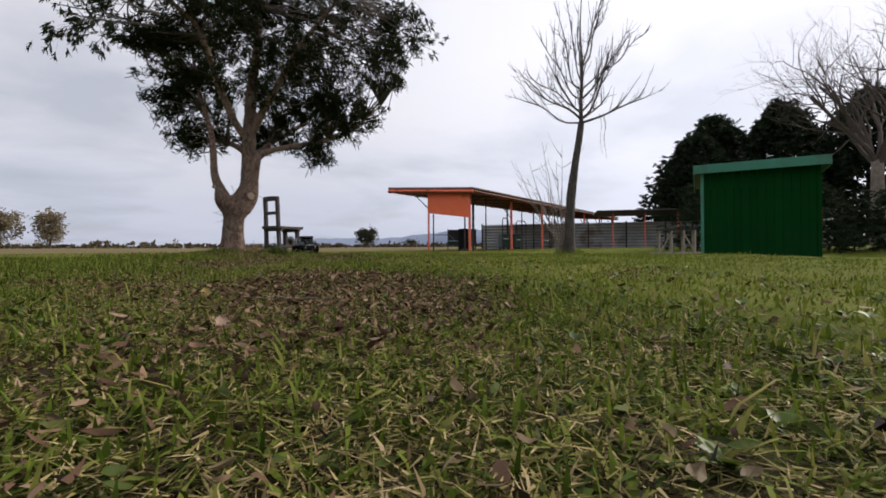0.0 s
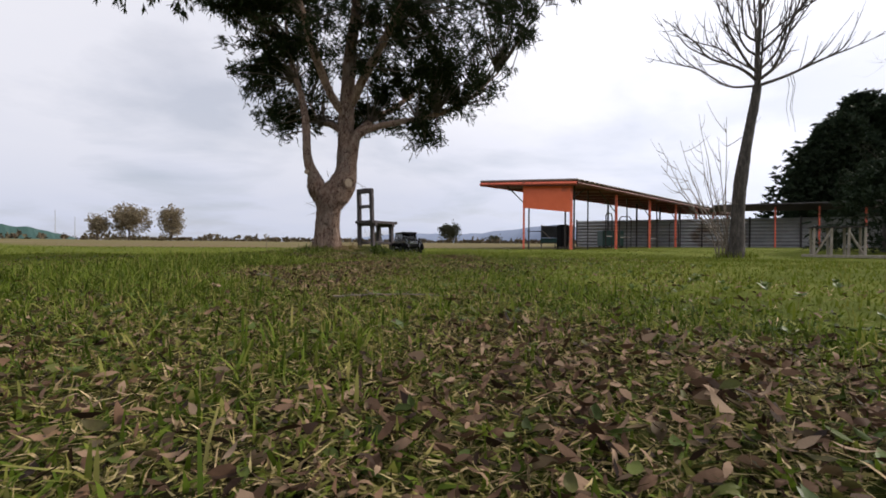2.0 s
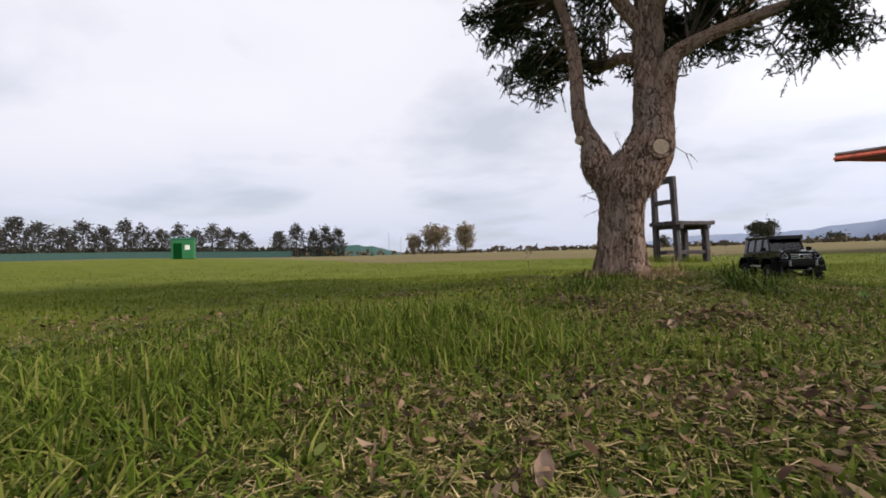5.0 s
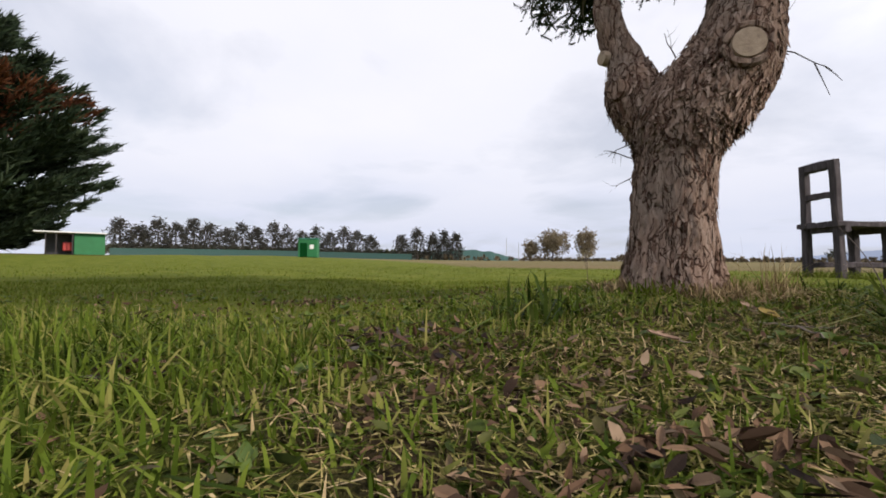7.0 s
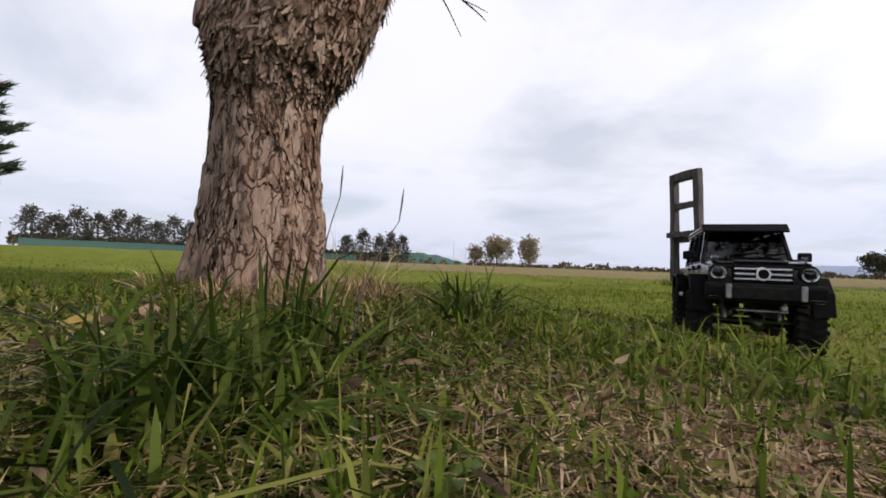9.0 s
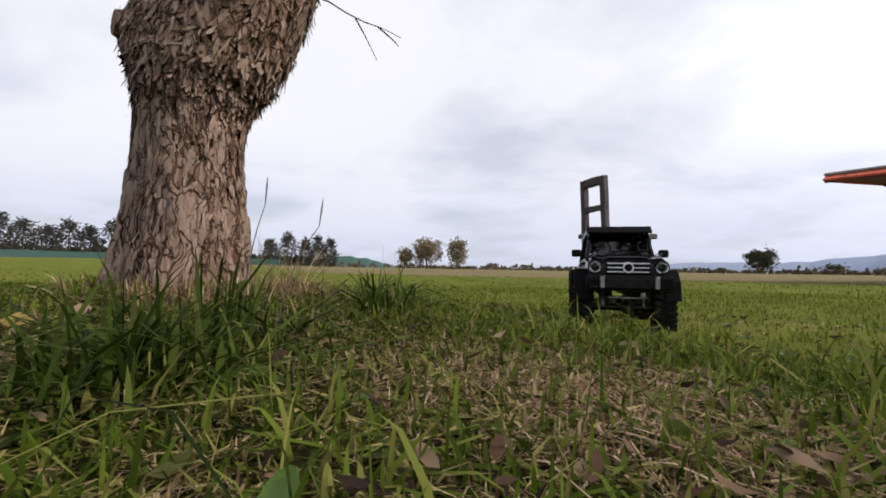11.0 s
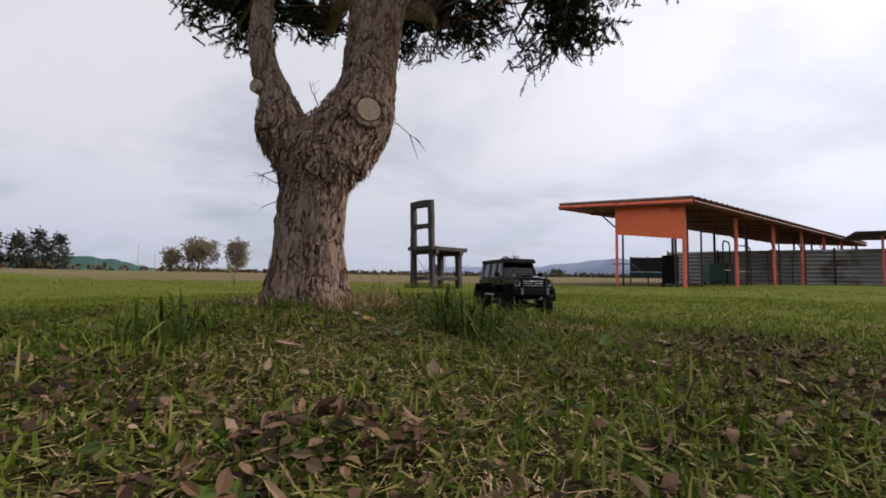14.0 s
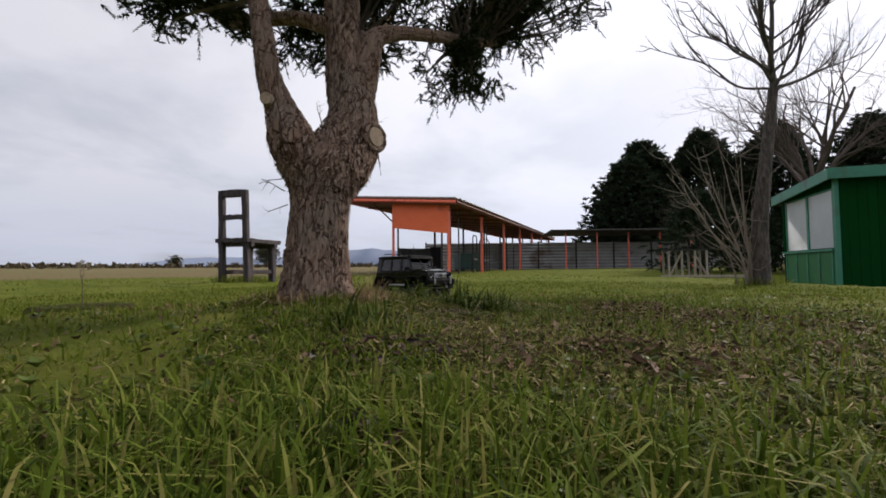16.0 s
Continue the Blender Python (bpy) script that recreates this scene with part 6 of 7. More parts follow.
    g = quad("rear_pane", [(-0.246, 0.060, Z0 + 0.012), (-0.246, -0.060, Z0 + 0.012), (-0.2405, -0.055, Z1 - 0.012), (-0.2405, 0.055, Z1 - 0.012)], 0.0015, M["car_glass"])
    g.visible_shadow = False
    rim = [(-0.2475, 0.060, Z0 + 0.012), (-0.2475, -0.060, Z0 + 0.012), (-0.242, -0.055, Z1 - 0.012), (-0.242, 0.055, Z1 - 0.012)]
    raw_part("rear_window_trim", join([tube([a, b], [0.002, 0.002], 4) for a, b in zip(rim, rim[1:] + rim[:1])]), CH, t, "bright trim round the rear window")
    part("rear_strip", box((-0.2575, 0, 0.148), (0.004, 0.150, 0.003)), CH, t)
    for s in (-1, 1):
        tl = part("tail_light", box((-0.2585, s * 0.077, 0.141), (0.010, 0.030, 0.015), 0.002), M["red_lens"], t)
        part("reverse_lens", box((-0.2638, s * 0.070, 0.141), (0.002, 0.010, 0.006)), M["lamp_glass"], tl)
    # bumpers
    bm = bmesh.new()
    add_prism(bm, [(-0.272, 0.104), (-0.276, 0.122), (-0.270, 0.128), (-0.246, 0.128), (-0.246, 0.104)], -0.104, 0.104, "y", bevel=0.002)
    rb = part("rear_bumper", bm, PL, t)
    part("bumper_trim", box((-0.270, 0, 0.1295), (0.008, 0.2, 0.002)), CH, rb)
    pl = part("number_plate", box((-0.2765, 0, 0.114), (0.002, 0.052, 0.017), 0.0005), M["plate"], rb, "blank pale plate with a dull bar")
    part("plate_bar", box((-0.2778, 0, 0.114), (0.0008, 0.038, 0.006)), M["plate_bar"], pl)
    for s in (-1, 1):
        part("reflector", box((-0.2765, s * 0.068, 0.109), (0.002, 0.014, 0.005)), M["red_lens"] if s > 0 else M["white_sheet"], rb)
    bm = bmesh.new()
    add_prism(bm, [(0.248, 0.108), (0.278, 0.110), (0.284, 0.120), (0.284, 0.140), (0.278, 0.146), (0.248, 0.146)], -0.100, 0.100, "y", bevel=0.003)
    fb = part("front_bumper", bm, PL, t)
    part("bumper_mesh", box((0.2845, 0, 0.128), (0.002, 0.118, 0.024), 0.001), M["rubber"], fb)
    for s in (-1, 1):
        part("bumper_guard", box((0.2868, s * 0.062, 0.130), (0.006, 0.011, 0.030), 0.002), M["dull_metal"], fb, "bright upright bumper guard")
        part("fog_light", box((0.2850, s * 0.084, 0.116), (0.003, 0.026, 0.007), 0.001), M["lamp_glass"], fb)
    # grille with bars and a plain round badge
    part("grille_back", box((0.2585, 0, 0.166), (0.006, 0.104, 0.036), 0.002), PL, t)
    for k in range(3):
        part("grille_bar", box((0.2640, 0, 0.1555 + 0.0105 * k), (0.005, 0.098, 0.0046), 0.0012), CH, t, "chrome grille bar")
    bm = bmesh.new()
    bmesh.ops.create_cone(bm, cap_ends=True, segments=24, radius1=0.0145, radius2=0.013, depth=0.005, matrix=Matrix.Translation((0.2685, 0, 0.166)) @ Matrix.Rotation(math.pi / 2, 4, "Y"))
    part("badge", bm, CH, t, "plain round chrome badge")
    bm = bmesh.new()
    bmesh.ops.create_cone(bm, cap_ends=True, segments=20, radius1=0.0095, radius2=0.009, depth=0.002, matrix=Matrix.Translation((0.2716, 0, 0.166)) @ Matrix.Rotation(math.pi / 2, 4, "Y"))
    part("badge_centre", bm, PL, t)
    bm = bmesh.new()
    bmesh.ops.create_cone(bm, cap_ends=True, segments=20, radius1=0.009, radius2=0.009, depth=0.002, matrix=Matrix.Translation((-0.2565, 0, 0.177)) @ Matrix.Rotation(math.pi / 2, 4, "Y"))
    part("badge", bm, CH, t, "plain round chrome badge")
    for s in (-1, 1):
        part("script_bar", box((-0.2562, s * 0.062, 0.172), (0.0015, 0.022, 0.003)), M["dull_metal"], t)
        m = Matrix.Translation((0.2595, s * 0.077, 0.168)) @ Matrix.Rotation(math.pi / 2, 4, "Y")
        bm = bmesh.new()
        bmesh.ops.create_cone(bm, cap_ends=True, segments=24, radius1=0.0175, radius2=0.0175, depth=0.006, matrix=m)
        hl = part("headlight", bm, PL, t)
        bm = bmesh.new()
        bmesh.ops.create_cone(bm, cap_ends=False, segments=24, radius1=0.005, radius2=0.0145, depth=0.007, matrix=Matrix.Translation((0.2625, s * 0.077, 0.168)) @ Matrix.Rotation(math.pi / 2, 4, "Y"))
        part("reflector", bm, CH, hl, smooth=True)
        bm = bmesh.new()
        bmesh.ops.create_uvsphere(bm, u_segments=20, v_segments=10, radius=0.015, matrix=Matrix.Translation((0.262, s * 0.077, 0.168)) @ Matrix.Diagonal((0.35, 1, 1, 1)))
        part("lens", bm, M["lamp_glass"], hl, smooth=True)
        bm = bmesh.new()
        bmesh.ops.create_cone(bm, cap_ends=True, segments=12, radius1=0.004, radius2=0.004, depth=0.003, matrix=Matrix.Translation((0.2605, s * 0.077, 0.143)) @ Matrix.Rotation(math.pi / 2, 4, "Y"))
        part("drive_light", bm, M["lamp_glass"], t)
    # cabin lining and seats seen through the glass
    part("dashboard", box((0.085, 0, 0.193), (0.04, 0.155, 0.016), 0.004), PL, t)
    for s in (-0.042, 0.042):
        part("seat", box((0.012, s, 0.212), (0.018, 0.048, 0.048), 0.006, seg=2), PL, t)
    part("rear_seat", box((-0.10, 0, 0.206), (0.02, 0.13, 0.036), 0.006, seg=2), PL, t)
    # chassis: rails, axles, links, dampers
    for s in (-1, 1):
        part("chassis_rail", box((0, s * 0.038, 0.098), (0.46, 0.010, 0.020), 0.002), PL, t)
        for x in (-0.162, 0.162):
            raw_part("damper", tube([(x + 0.012, s * 0.052, 0.062), (x + 0.004, s * 0.056, 0.125)], [0.007, 0.007], 8), M["dull_metal"], t)
            raw_part("link_rod", tube([(x, s * 0.045, 0.055), (x * 0.25, s * 0.03, 0.085)], [0.004, 0.004], 6), M["dull_metal"], t)
    for x in (-0.162, 0.162):
        ax = raw_part("axle", tube([(x, -0.088, 0.062), (x, 0.088, 0.062)], [0.009, 0.009], 8), PL, t)
        bm = bmesh.new()
        bmesh.ops.create_uvsphere(bm, u_segments=14, v_segments=8, radius=0.021, matrix=Matrix.Translation((x, 0.012, 0.062)) @ Matrix.Diagonal((1.1, 0.8, 0.9, 1)))
        part("differential", bm, M["dull_metal"], ax, smooth=True)
    raw_part("steering_rod", tube([(0.188, -0.075, 0.066), (0.188, 0.075, 0.066)], [0.0035, 0.0035], 6), M["dull_metal"], t)
    part("skid_plate", box((0.235, 0, 0.092), (0.05, 0.09, 0.004), 0.001, m=pose(0, 0, 0, 0, 0, 0)), M["dull_metal"], t)
    part("tow_eye", box((0.285, 0.03, 0.100), (0.012, 0.012, 0.012), 0.003), M["dull_metal"], t)

    # wheels: lugged tyre, split-spoke rim
    def tyre_mesh():
        bm = bmesh.new()
        n = 44
        prof = [(-0.022, 0.036), (-0.026, 0.045), (-0.025, 0.053), (-0.020, 0.0575), (0.0, 0.0585), (0.020, 0.0575), (0.025, 0.053), (0.026, 0.045), (0.022, 0.036)]
        rows = []
        for i in range(n):
            a = 2 * math.pi * i / n
            rows.append([bm.verts.new((r * math.cos(a), y, r * math.sin(a))) for y, r in prof])
        for i in range(n):
            a, b = rows[i], rows[(i + 1) % n]
            for k in range(len(prof) - 1):
                bm.faces.new((a[k], a[k + 1], b[k + 1], b[k]))
        return bm

    def lug_mesh():
        bm = bmesh.new()
        n = 22
        for i in range(n):
            for s in (-1, 1):
                a = 2 * math.pi * (i + (0.5 if s > 0 else 0)) / n
                m = Matrix.Rotation(-a, 4, "Y") @ Matrix.Translation((0.0592, s * 0.0135, 0)) @ Matrix.Rotation(s * 0.3, 4, "X")
                add_box(bm, (0, 0, 0), (0.006, 0.021, 0.0085), m=m)
                m = Matrix.Rotation(-a, 4, "Y") @ Matrix.Translation((0.055, s * 0.0255, 0))
                add_box(bm, (0, 0, 0), (0.010, 0.004, 0.007), m=m)
        return bm
    w0 = part("wheel", tyre_mesh(), M["rubber"], t, "chunky black off-road wheel", at=pose(0.162, 0.100, 0.0615))
    w0.name = "wheel"
    part("tread", lug_mesh(), M["rubber"], w0)
    bm = bmesh.new()
    bmesh.ops.create_cone(bm, cap_ends=False, segments=32, radius1=0.037, radius2=0.037, depth=0.040, matrix=Matrix.Rotation(math.pi / 2, 4, "X"))
    part("rim", bm, M["dull_metal"], w0)
    for k in range(5):
        bm = bmesh.new()
        for q in (-0.16, 0.16):
            m = Matrix.Rotation(2 * math.pi * k / 5 + q, 4, "Y")
            add_box(bm, (0.021, 0.015, 0), (0.032, 0.006, 0.0055), 0.001, m=m)
        part("spoke", bm, M["dull_metal"], w0)
    bm = bmesh.new()
    bmesh.ops.create_cone(bm, cap_ends=True, segments=18, radius1=0.010, radius2=0.008, depth=0.012, matrix=Matrix.Translation((0, 0.017, 0)) @ Matrix.Rotation(-math.pi / 2, 4, "X"))
    part("hub", bm, PL, w0)
    bm = bmesh.new()
    bmesh.ops.create_cone(bm, cap_ends=True, segments=24, radius1=0.0365, radius2=0.0365, depth=0.004, matrix=Matrix.Translation((0, -0.004, 0)) @ Matrix.Rotation(math.pi / 2, 4, "X"))
    part("brake_disc", bm, PL, w0)
    for x, s, steer in ((0.162, -1, -6), (-0.162, 1, 0), (-0.162, -1, 0)):
        m = pose(x, s * 0.100, 0.0615, 0, 0, 180 + steer if s < 0 else 0)
        copy_thing(w0, m)
    w0.matrix_basis = pose(0.162, 0.100, 0.0615, 0, 0, -6)


build_truck()


# ---------------------------------------------------------------- turf, straw, fallen leaves
# the trodden line across the meadow, past the tree and back
WAY = smooth_line([(-0.3, 0.7), (-0.6, 1.3), (-0.9, 2.2), (-1.3, 3.0), (-1.7, 3.6), (-2.0, 4.3), (-2.3, 6.6), (-1.9, 6.9), (-1.8, 6.5), (-1.9, 6.1), (-2.1, 5.5), (-2.4, 5.1), (-3.1, 4.9)], 160)


def near_way(x, y):
    """Distance from the trodden line across the meadow."""
    d = np.full(len(x), 1e9)
    for a in WAY:
        d = np.minimum(d, (x - a[0]) ** 2 + (y - a[1]) ** 2)
    return np.sqrt(d)


def patch(x, y, s, seed):
    """A smooth random field, about -1 to 1."""
    rs = np.random.RandomState(seed)
    f = np.zeros(len(x))
    for k in range(9):
        a, w, p = rs.uniform(0, 6.28), s * rs.uniform(0.6, 2.2), rs.uniform(0, 6.28)
        f += np.sin(w * (x * math.cos(a) + y * math.sin(a)) + p)
    return f / 4.0


def scatter(n, lo, hi, seed, box_=None):
    """Places at distances lo to hi from the way, n before thinning."""
    rs = np.random.RandomState(seed)
    x0, x1, y0, y1 = box_ or (-4.2 - hi, 1.0 + hi, -0.3 - hi, 8.0 + hi)
    x, y = rs.uniform(x0, x1, n), rs.uniform(y0, y1, n)
    d = near_way(x, y)
    k = (d >= lo) & (d < hi)
    r = np.hypot(x - TREE[0], y - TREE[1])
    k &= r > 0.17
    return x[k], y[k], d[k], rs


def blades(x, y, h, w, rs, lean=0.45, joints=3):
    """Curved grass blades of one to three joints, verts and triangles."""
    n = len(x)
    z = height(x, y) - 0.006
    a = rs.uniform(0, 2 * math.pi, n)
    q = a + rs.normal(0, 0.7, n) + math.pi / 2
    bend = np.abs(rs.normal(0, lean, n))
    sx, sy = np.cos(q) * w / 2, np.sin(q) * w / 2
    rows = {3: ((0, 1.0), (0.38, 0.95), (0.74, 0.62)), 2: ((0, 1.0), (0.5, 0.9)), 1: ((0, 1.0),)}[joints]
    m = 2 * joints + 1
    V = np.empty((n, m, 3))
    for k, (f, ww) in enumerate(rows):
        off = bend * h * f ** 1.7
        up = h * f * (1 - 0.22 * np.minimum(bend, 1.6) * f)
        px, py, pz = x + np.cos(a) * off, y + np.sin(a) * off, z + up
        V[:, 2 * k] = np.stack([px - sx * ww, py - sy * ww, pz], 1)
        V[:, 2 * k + 1] = np.stack([px + sx * ww, py + sy * ww, pz], 1)
    V[:, m - 1] = np.stack([x + np.cos(a) * bend * h, y + np.sin(a) * bend * h, z + h * np.maximum(0.12, 1 - 0.42 * np.minimum(bend, 2.0))], 1)
    tris = []
    for k in range(joints - 1):
        tris += [(2 * k, 2 * k + 1, 2 * k + 3), (2 * k, 2 * k + 3, 2 * k + 2)]
    tris.append((m - 3, m - 2, m - 1))
    i = np.arange(n)[:, None] * m
    T = np.concatenate([i + np.array(t) for t in tris])
    return V.reshape(-1, 3), T


# patches of the meadow: middle, reach along x and y, strength
LUSH = [(-2.25, 7.15, 0.35, 0.28, 0.28), (-3.05, 5.38, 0.6, 0.2, 0.9), (-2.2, 3.65, 0.35, 0.35, 0.45), (-1.5, 3.2, 0.35, 0.25, 0.15), (-3.2, 4.5, 0.5, 0.6, 0.7), (-3.3, 5.5, 0.5, 0.4, 0.5)]
LITTER = [(-2.55, 6.18, 0.35, 0.18, 0.20), (-2.75, 6.12, 0.2, 0.2, 0.12), (-0.95, 3.1, 0.4, 0.25, 0.35), (-0.75, 2.2, 0.55, 0.35, 0.6), (-0.8, 2.65, 0.5, 0.3, 0.6), (-0.2, 2.6, 0.5, 0.5, 0.55), (-2.0, 4.5, 0.3, 0.25, 0.20), (-2.1, 5.2, 0.35, 0.3, 0.20), (-2.4, 5.95, 0.45, 0.25, 0.38), (-0.3, 1.85, 0.3, 0.4, 0.4), (-3.05, 6.2, 0.3, 0.25, 0.12)]
DRY = [(-2.5, 6.3, 0.32, 0.22, 0.28), (-2.05, 7.38, 0.28, 0.18, 0.36), (-2.1, 7.25, 0.45, 0.35, 0.12), (-1.0, 1.95, 0.35, 0.3, 0.22), (-2.74, 6.5, 0.2, 0.2, 0.34), (-2.58, 6.78, 0.16, 0.16, 0.28)]


def patches(rows, x, y):
    return sum(k * np.exp(-((x - px) / sx) ** 2 - ((y - py) / sy) ** 2) for px, py, sx, sy, k in rows)


def green_amount(x, y):
    """How lush the turf is: fuller off the trodden line and in some hollows."""
    d = near_way(x, y) + 0.28 * patch(x, y, 1.3, 12)
    g = 0.52 + 0.30 * patch(x, y, 2.2, 5) + 0.20 * patch(x, y, 7.0, 6) + 0.70 * sstep(d, 0.45, 1.5)
    return np.clip(g + 0.9 * patches(LUSH, x, y) - 0.6 * patches(LITTER, x, y) - patches(DRY, x, y), 0.10, 1.2)


def dryness(x, y):
    """0 on the green meadow, 1 on the tan field round it, which comes nearer beyond the chair."""
    r = np.hypot(x + 2.0, y - 5.0)
    side = np.degrees(np.arctan2(-(x + 2.0), y - 5.0))
    start = 15.0 + 22.0 * sstep(side, 52, 66) + 14.0 * (1 - sstep(side, -22, -2))
    return sstep(r / start, 0.85, 1.7)


def mark_lawn():
    """Turf cover stored on the ground sheet: closed lawn off the trodden line, thin soil along it."""
    me = bpy.data.objects["ground"].data
    co = np.empty(len(me.vertices) * 3)
    me.vertices.foreach_get("co", co)
    co = co.reshape(-1, 3)
    v = sstep(near_way(co[:, 0], co[:, 1]) + 0.4 * patch(co[:, 0], co[:, 1], 1.3, 12), 0.45, 1.7) * 0.75 + 0.12 * patch(co[:, 0], co[:, 1], 2.2, 5) + 0.12 * patches(LUSH, co[:, 0], co[:, 1])
    at = me.attributes.new("lawn", "FLOAT", "POINT")
    at.data.foreach_set("value", np.clip(v, 0, 1).astype(np.float32))
    at = me.attributes.new("dry_field", "FLOAT", "POINT")
    at.data.foreach_set("value", dryness(co[:, 0], co[:, 1]).astype(np.float32))


def build_turf():
    mark_lawn()
    sets = []
    # close turf: upright blades and a matted under-layer
    x, y, d, rs = scatter(430000, 0.0, 1.0, 21, (-5.2, 1.2, -0.4, 9.0))
    g = green_amount(x, y)
    k = rs.rand(len(x)) < g * 0.9
    x, y, g = x[k], y[k], g[k]
    h = 0.025 * np.exp(rs.normal(0, 0.42, len(x))) * (0.65 + 0.85 * g) * (1 + 0.8 * patches(LUSH, x, y))
    sets.append(blades(x, y, np.minimum(h, 0.11), rs.uniform(0.0028, 0.0066, len(x)), rs, 1.05, 3))
    x, y, d, rs = scatter(270000, 0.0, 1.2, 31, (-5.2, 1.2, -0.4, 9.0))
    k = rs.rand(len(x)) < 0.8
    x, y = x[k], y[k]
    sets.append(blades(x, y, rs.uniform(0.014, 0.042, len(x)), rs.uniform(0.004, 0.011, len(x)), rs, 1.8, 2))
    V, T = merge_tris(sets)
    tagged(tri_mesh("thin_turf", V, T, M["turf"]), "thin trodden olive-green turf with brown blades", "grass", kind="stuff")
    sets = []
    # middle ground
    x, y, d, rs = scatter(380000, 1.0, 5.0, 22)
    g = green_amount(x, y)
    k = rs.rand(len(x)) < g * 0.85
    x, y, g = x[k], y[k], g[k]
    h = 0.020 * np.exp(rs.normal(0, 0.36, len(x))) * (0.7 + 0.5 * g)
    sets.append(blades(x, y, h, rs.uniform(0.004, 0.009, len(x)), rs, 0.8, 2))
    # beyond
    x, y, d, rs = scatter(200000, 5.0, 26.0, 23, (-30, 24, -12, 40))
    k = rs.rand(len(x)) < np.clip(1.3 - d / 30, 0.2, 1) * (1 - 0.85 * dryness(x, y))
    x, y = x[k], y[k]
    h = 0.026 * np.exp(rs.normal(0, 0.4, len(x)))
    sets.append(blades(x, y, h, rs.uniform(0.012, 0.026, len(x)), rs, 0.7, 1))
    V, T = merge_tris(sets)
    tagged(tri_mesh("meadow_grass", V, T, M["grass"]), "short green meadow grass mixed with yellowing blades", "grass", kind="stuff")
    # dry straw lying between the blades
    x, y, d, rs = scatter(680000, 0.0, 2.2, 24)
    g = green_amount(x, y)
    k = rs.rand(len(x)) < np.clip(0.74 - 0.75 * g + 0.9 * patches(DRY, x, y), 0.05, 1) * 0.7
    x, y = x[k], y[k]
    sets = [blades(x, y, rs.uniform(0.012, 0.045, len(x)), rs.uniform(0.002, 0.0046, len(x)), rs, 2.2, 2)]
    x, y = rs.normal(-2.05, 0.24, 20000), rs.normal(7.20, 0.20, 20000)
    sets.append(blades(x, y, rs.uniform(0.006, 0.024, len(x)), rs.uniform(0.0012, 0.0032, len(x)), rs, 2.4, 2))
    V, T = merge_tris(sets)
    tagged(tri_mesh("dry_straw", V, T, M["straw"]), "bleached dry straw lying in the turf", "straw", kind="stuff")
    # matted thatch: short dead slivers lying criss-cross over the soil
    x, y, d, rs = scatter(2300000, 0.0, 0.95, 27, (-4.2, 1.0, -0.3, 8.4))
    k = rs.rand(len(x)) < np.clip(1.25 - 1.15 * d, 0.1, 1) * np.clip(1.0 - 0.65 * green_amount(x, y), 0.2, 1) * 0.72
    x, y = x[k], y[k]
    n = len(x)
    a, e, L, w = rs.uniform(0, 6.28, n), rs.normal(0.05, 0.28, n), rs.uniform(0.008, 0.034, n), rs.uniform(0.0014, 0.0038, n)
    z = height(x, y) + 0.014 * rs.rand(n) ** 1.4
    u = np.stack([np.cos(a) * np.cos(e), np.sin(a) * np.cos(e), np.sin(e)], 1) * L[:, None]
    r = rs.normal(0, 0.6, n)
    s = np.stack([-np.sin(a) * np.cos(r), np.cos(a) * np.cos(r), np.sin(r)], 1) * (w / 2)[:, None]
    c = np.stack([x, y, z], 1)
    V = np.stack([c - s, c + s, c + u], 1).reshape(-1, 3)
    tagged(tri_mesh("thatch", V, np.arange(n * 3).reshape(-1, 3), M["thatch"]), "matted dead grass and leaf bits over the soil", "thatch", kind="stuff")
    # reddish dry debris on the bare patch past the tree
    rs = np.random.RandomState(41)
    n = 9500
    x, y = rs.normal(-2.06, 0.17, n), rs.normal(7.38, 0.11, n)
    k = np.hypot(x - TREE[0], y - TREE[1]) > 0.4
    x, y = x[k], y[k]
    V, T = blades(x, y, rs.uniform(0.007, 0.030, len(x)), rs.uniform(0.0014, 0.0042, len(x)), rs, 2.6, 2)
    tagged(tri_mesh("dry_debris", V, T, M["red_straw"]), "reddish dry needles and straw on a bare patch", "straw", kind="stuff")
    # fallen leaves: curled, cupped blades of four triangles
    x, y, d, rs = scatter(560000, 0.0, 2.2, 25)
    g = green_amount(x, y)
    k = rs.rand(len(x)) < np.clip(0.46 - 0.85 * g + 0.6 * patch(x, y, 3.0, 8) + 1.1 * patches(LITTER, x, y) - 1.2 * patches(DRY, x, y), 0.03, 1)
    x, y = x[k], y[k]
    n = len(x)
    L = np.minimum(0.017 * np.exp(rs.normal(0, 0.42, n)), 0.036)
    W = L * rs.uniform(0.09, 0.24, n)
    a, tilt, roll = rs.uniform(0, 6.28, n), rs.normal(0.1, 0.42, n), rs.normal(0, 0.75, n)
    ux = np.stack([np.cos(a) * np.cos(tilt), np.sin(a) * np.cos(tilt), np.sin(tilt)], 1)
    sd = np.stack([-np.sin(a) * np.cos(roll), np.cos(a) * np.cos(roll), np.sin(roll)], 1)
    nr = np.cross(ux, sd)
    c = np.stack([x, y, height(x, y) + rs.uniform(0.008, 0.026, n)], 1)
    cup = (rs.uniform(-0.5, 1.2, n) * W)[:, None]
    lu, lw = ux * L[:, None], sd * W[:, None]
    curl = (rs.uniform(-0.12, 0.28, n) * L)[:, None] * nr
    V = np.stack([c - lu * 0.5 + curl, c - lu * 0.18 + lw + nr * cup, c + lu * 0.2 + lw * 0.85 + nr * cup, c + lu * 0.55 + curl, c + lu * 0.2 - lw * 0.85 + nr * cup, c - lu * 0.18 - lw + nr * cup], 1).reshape(-1, 3)
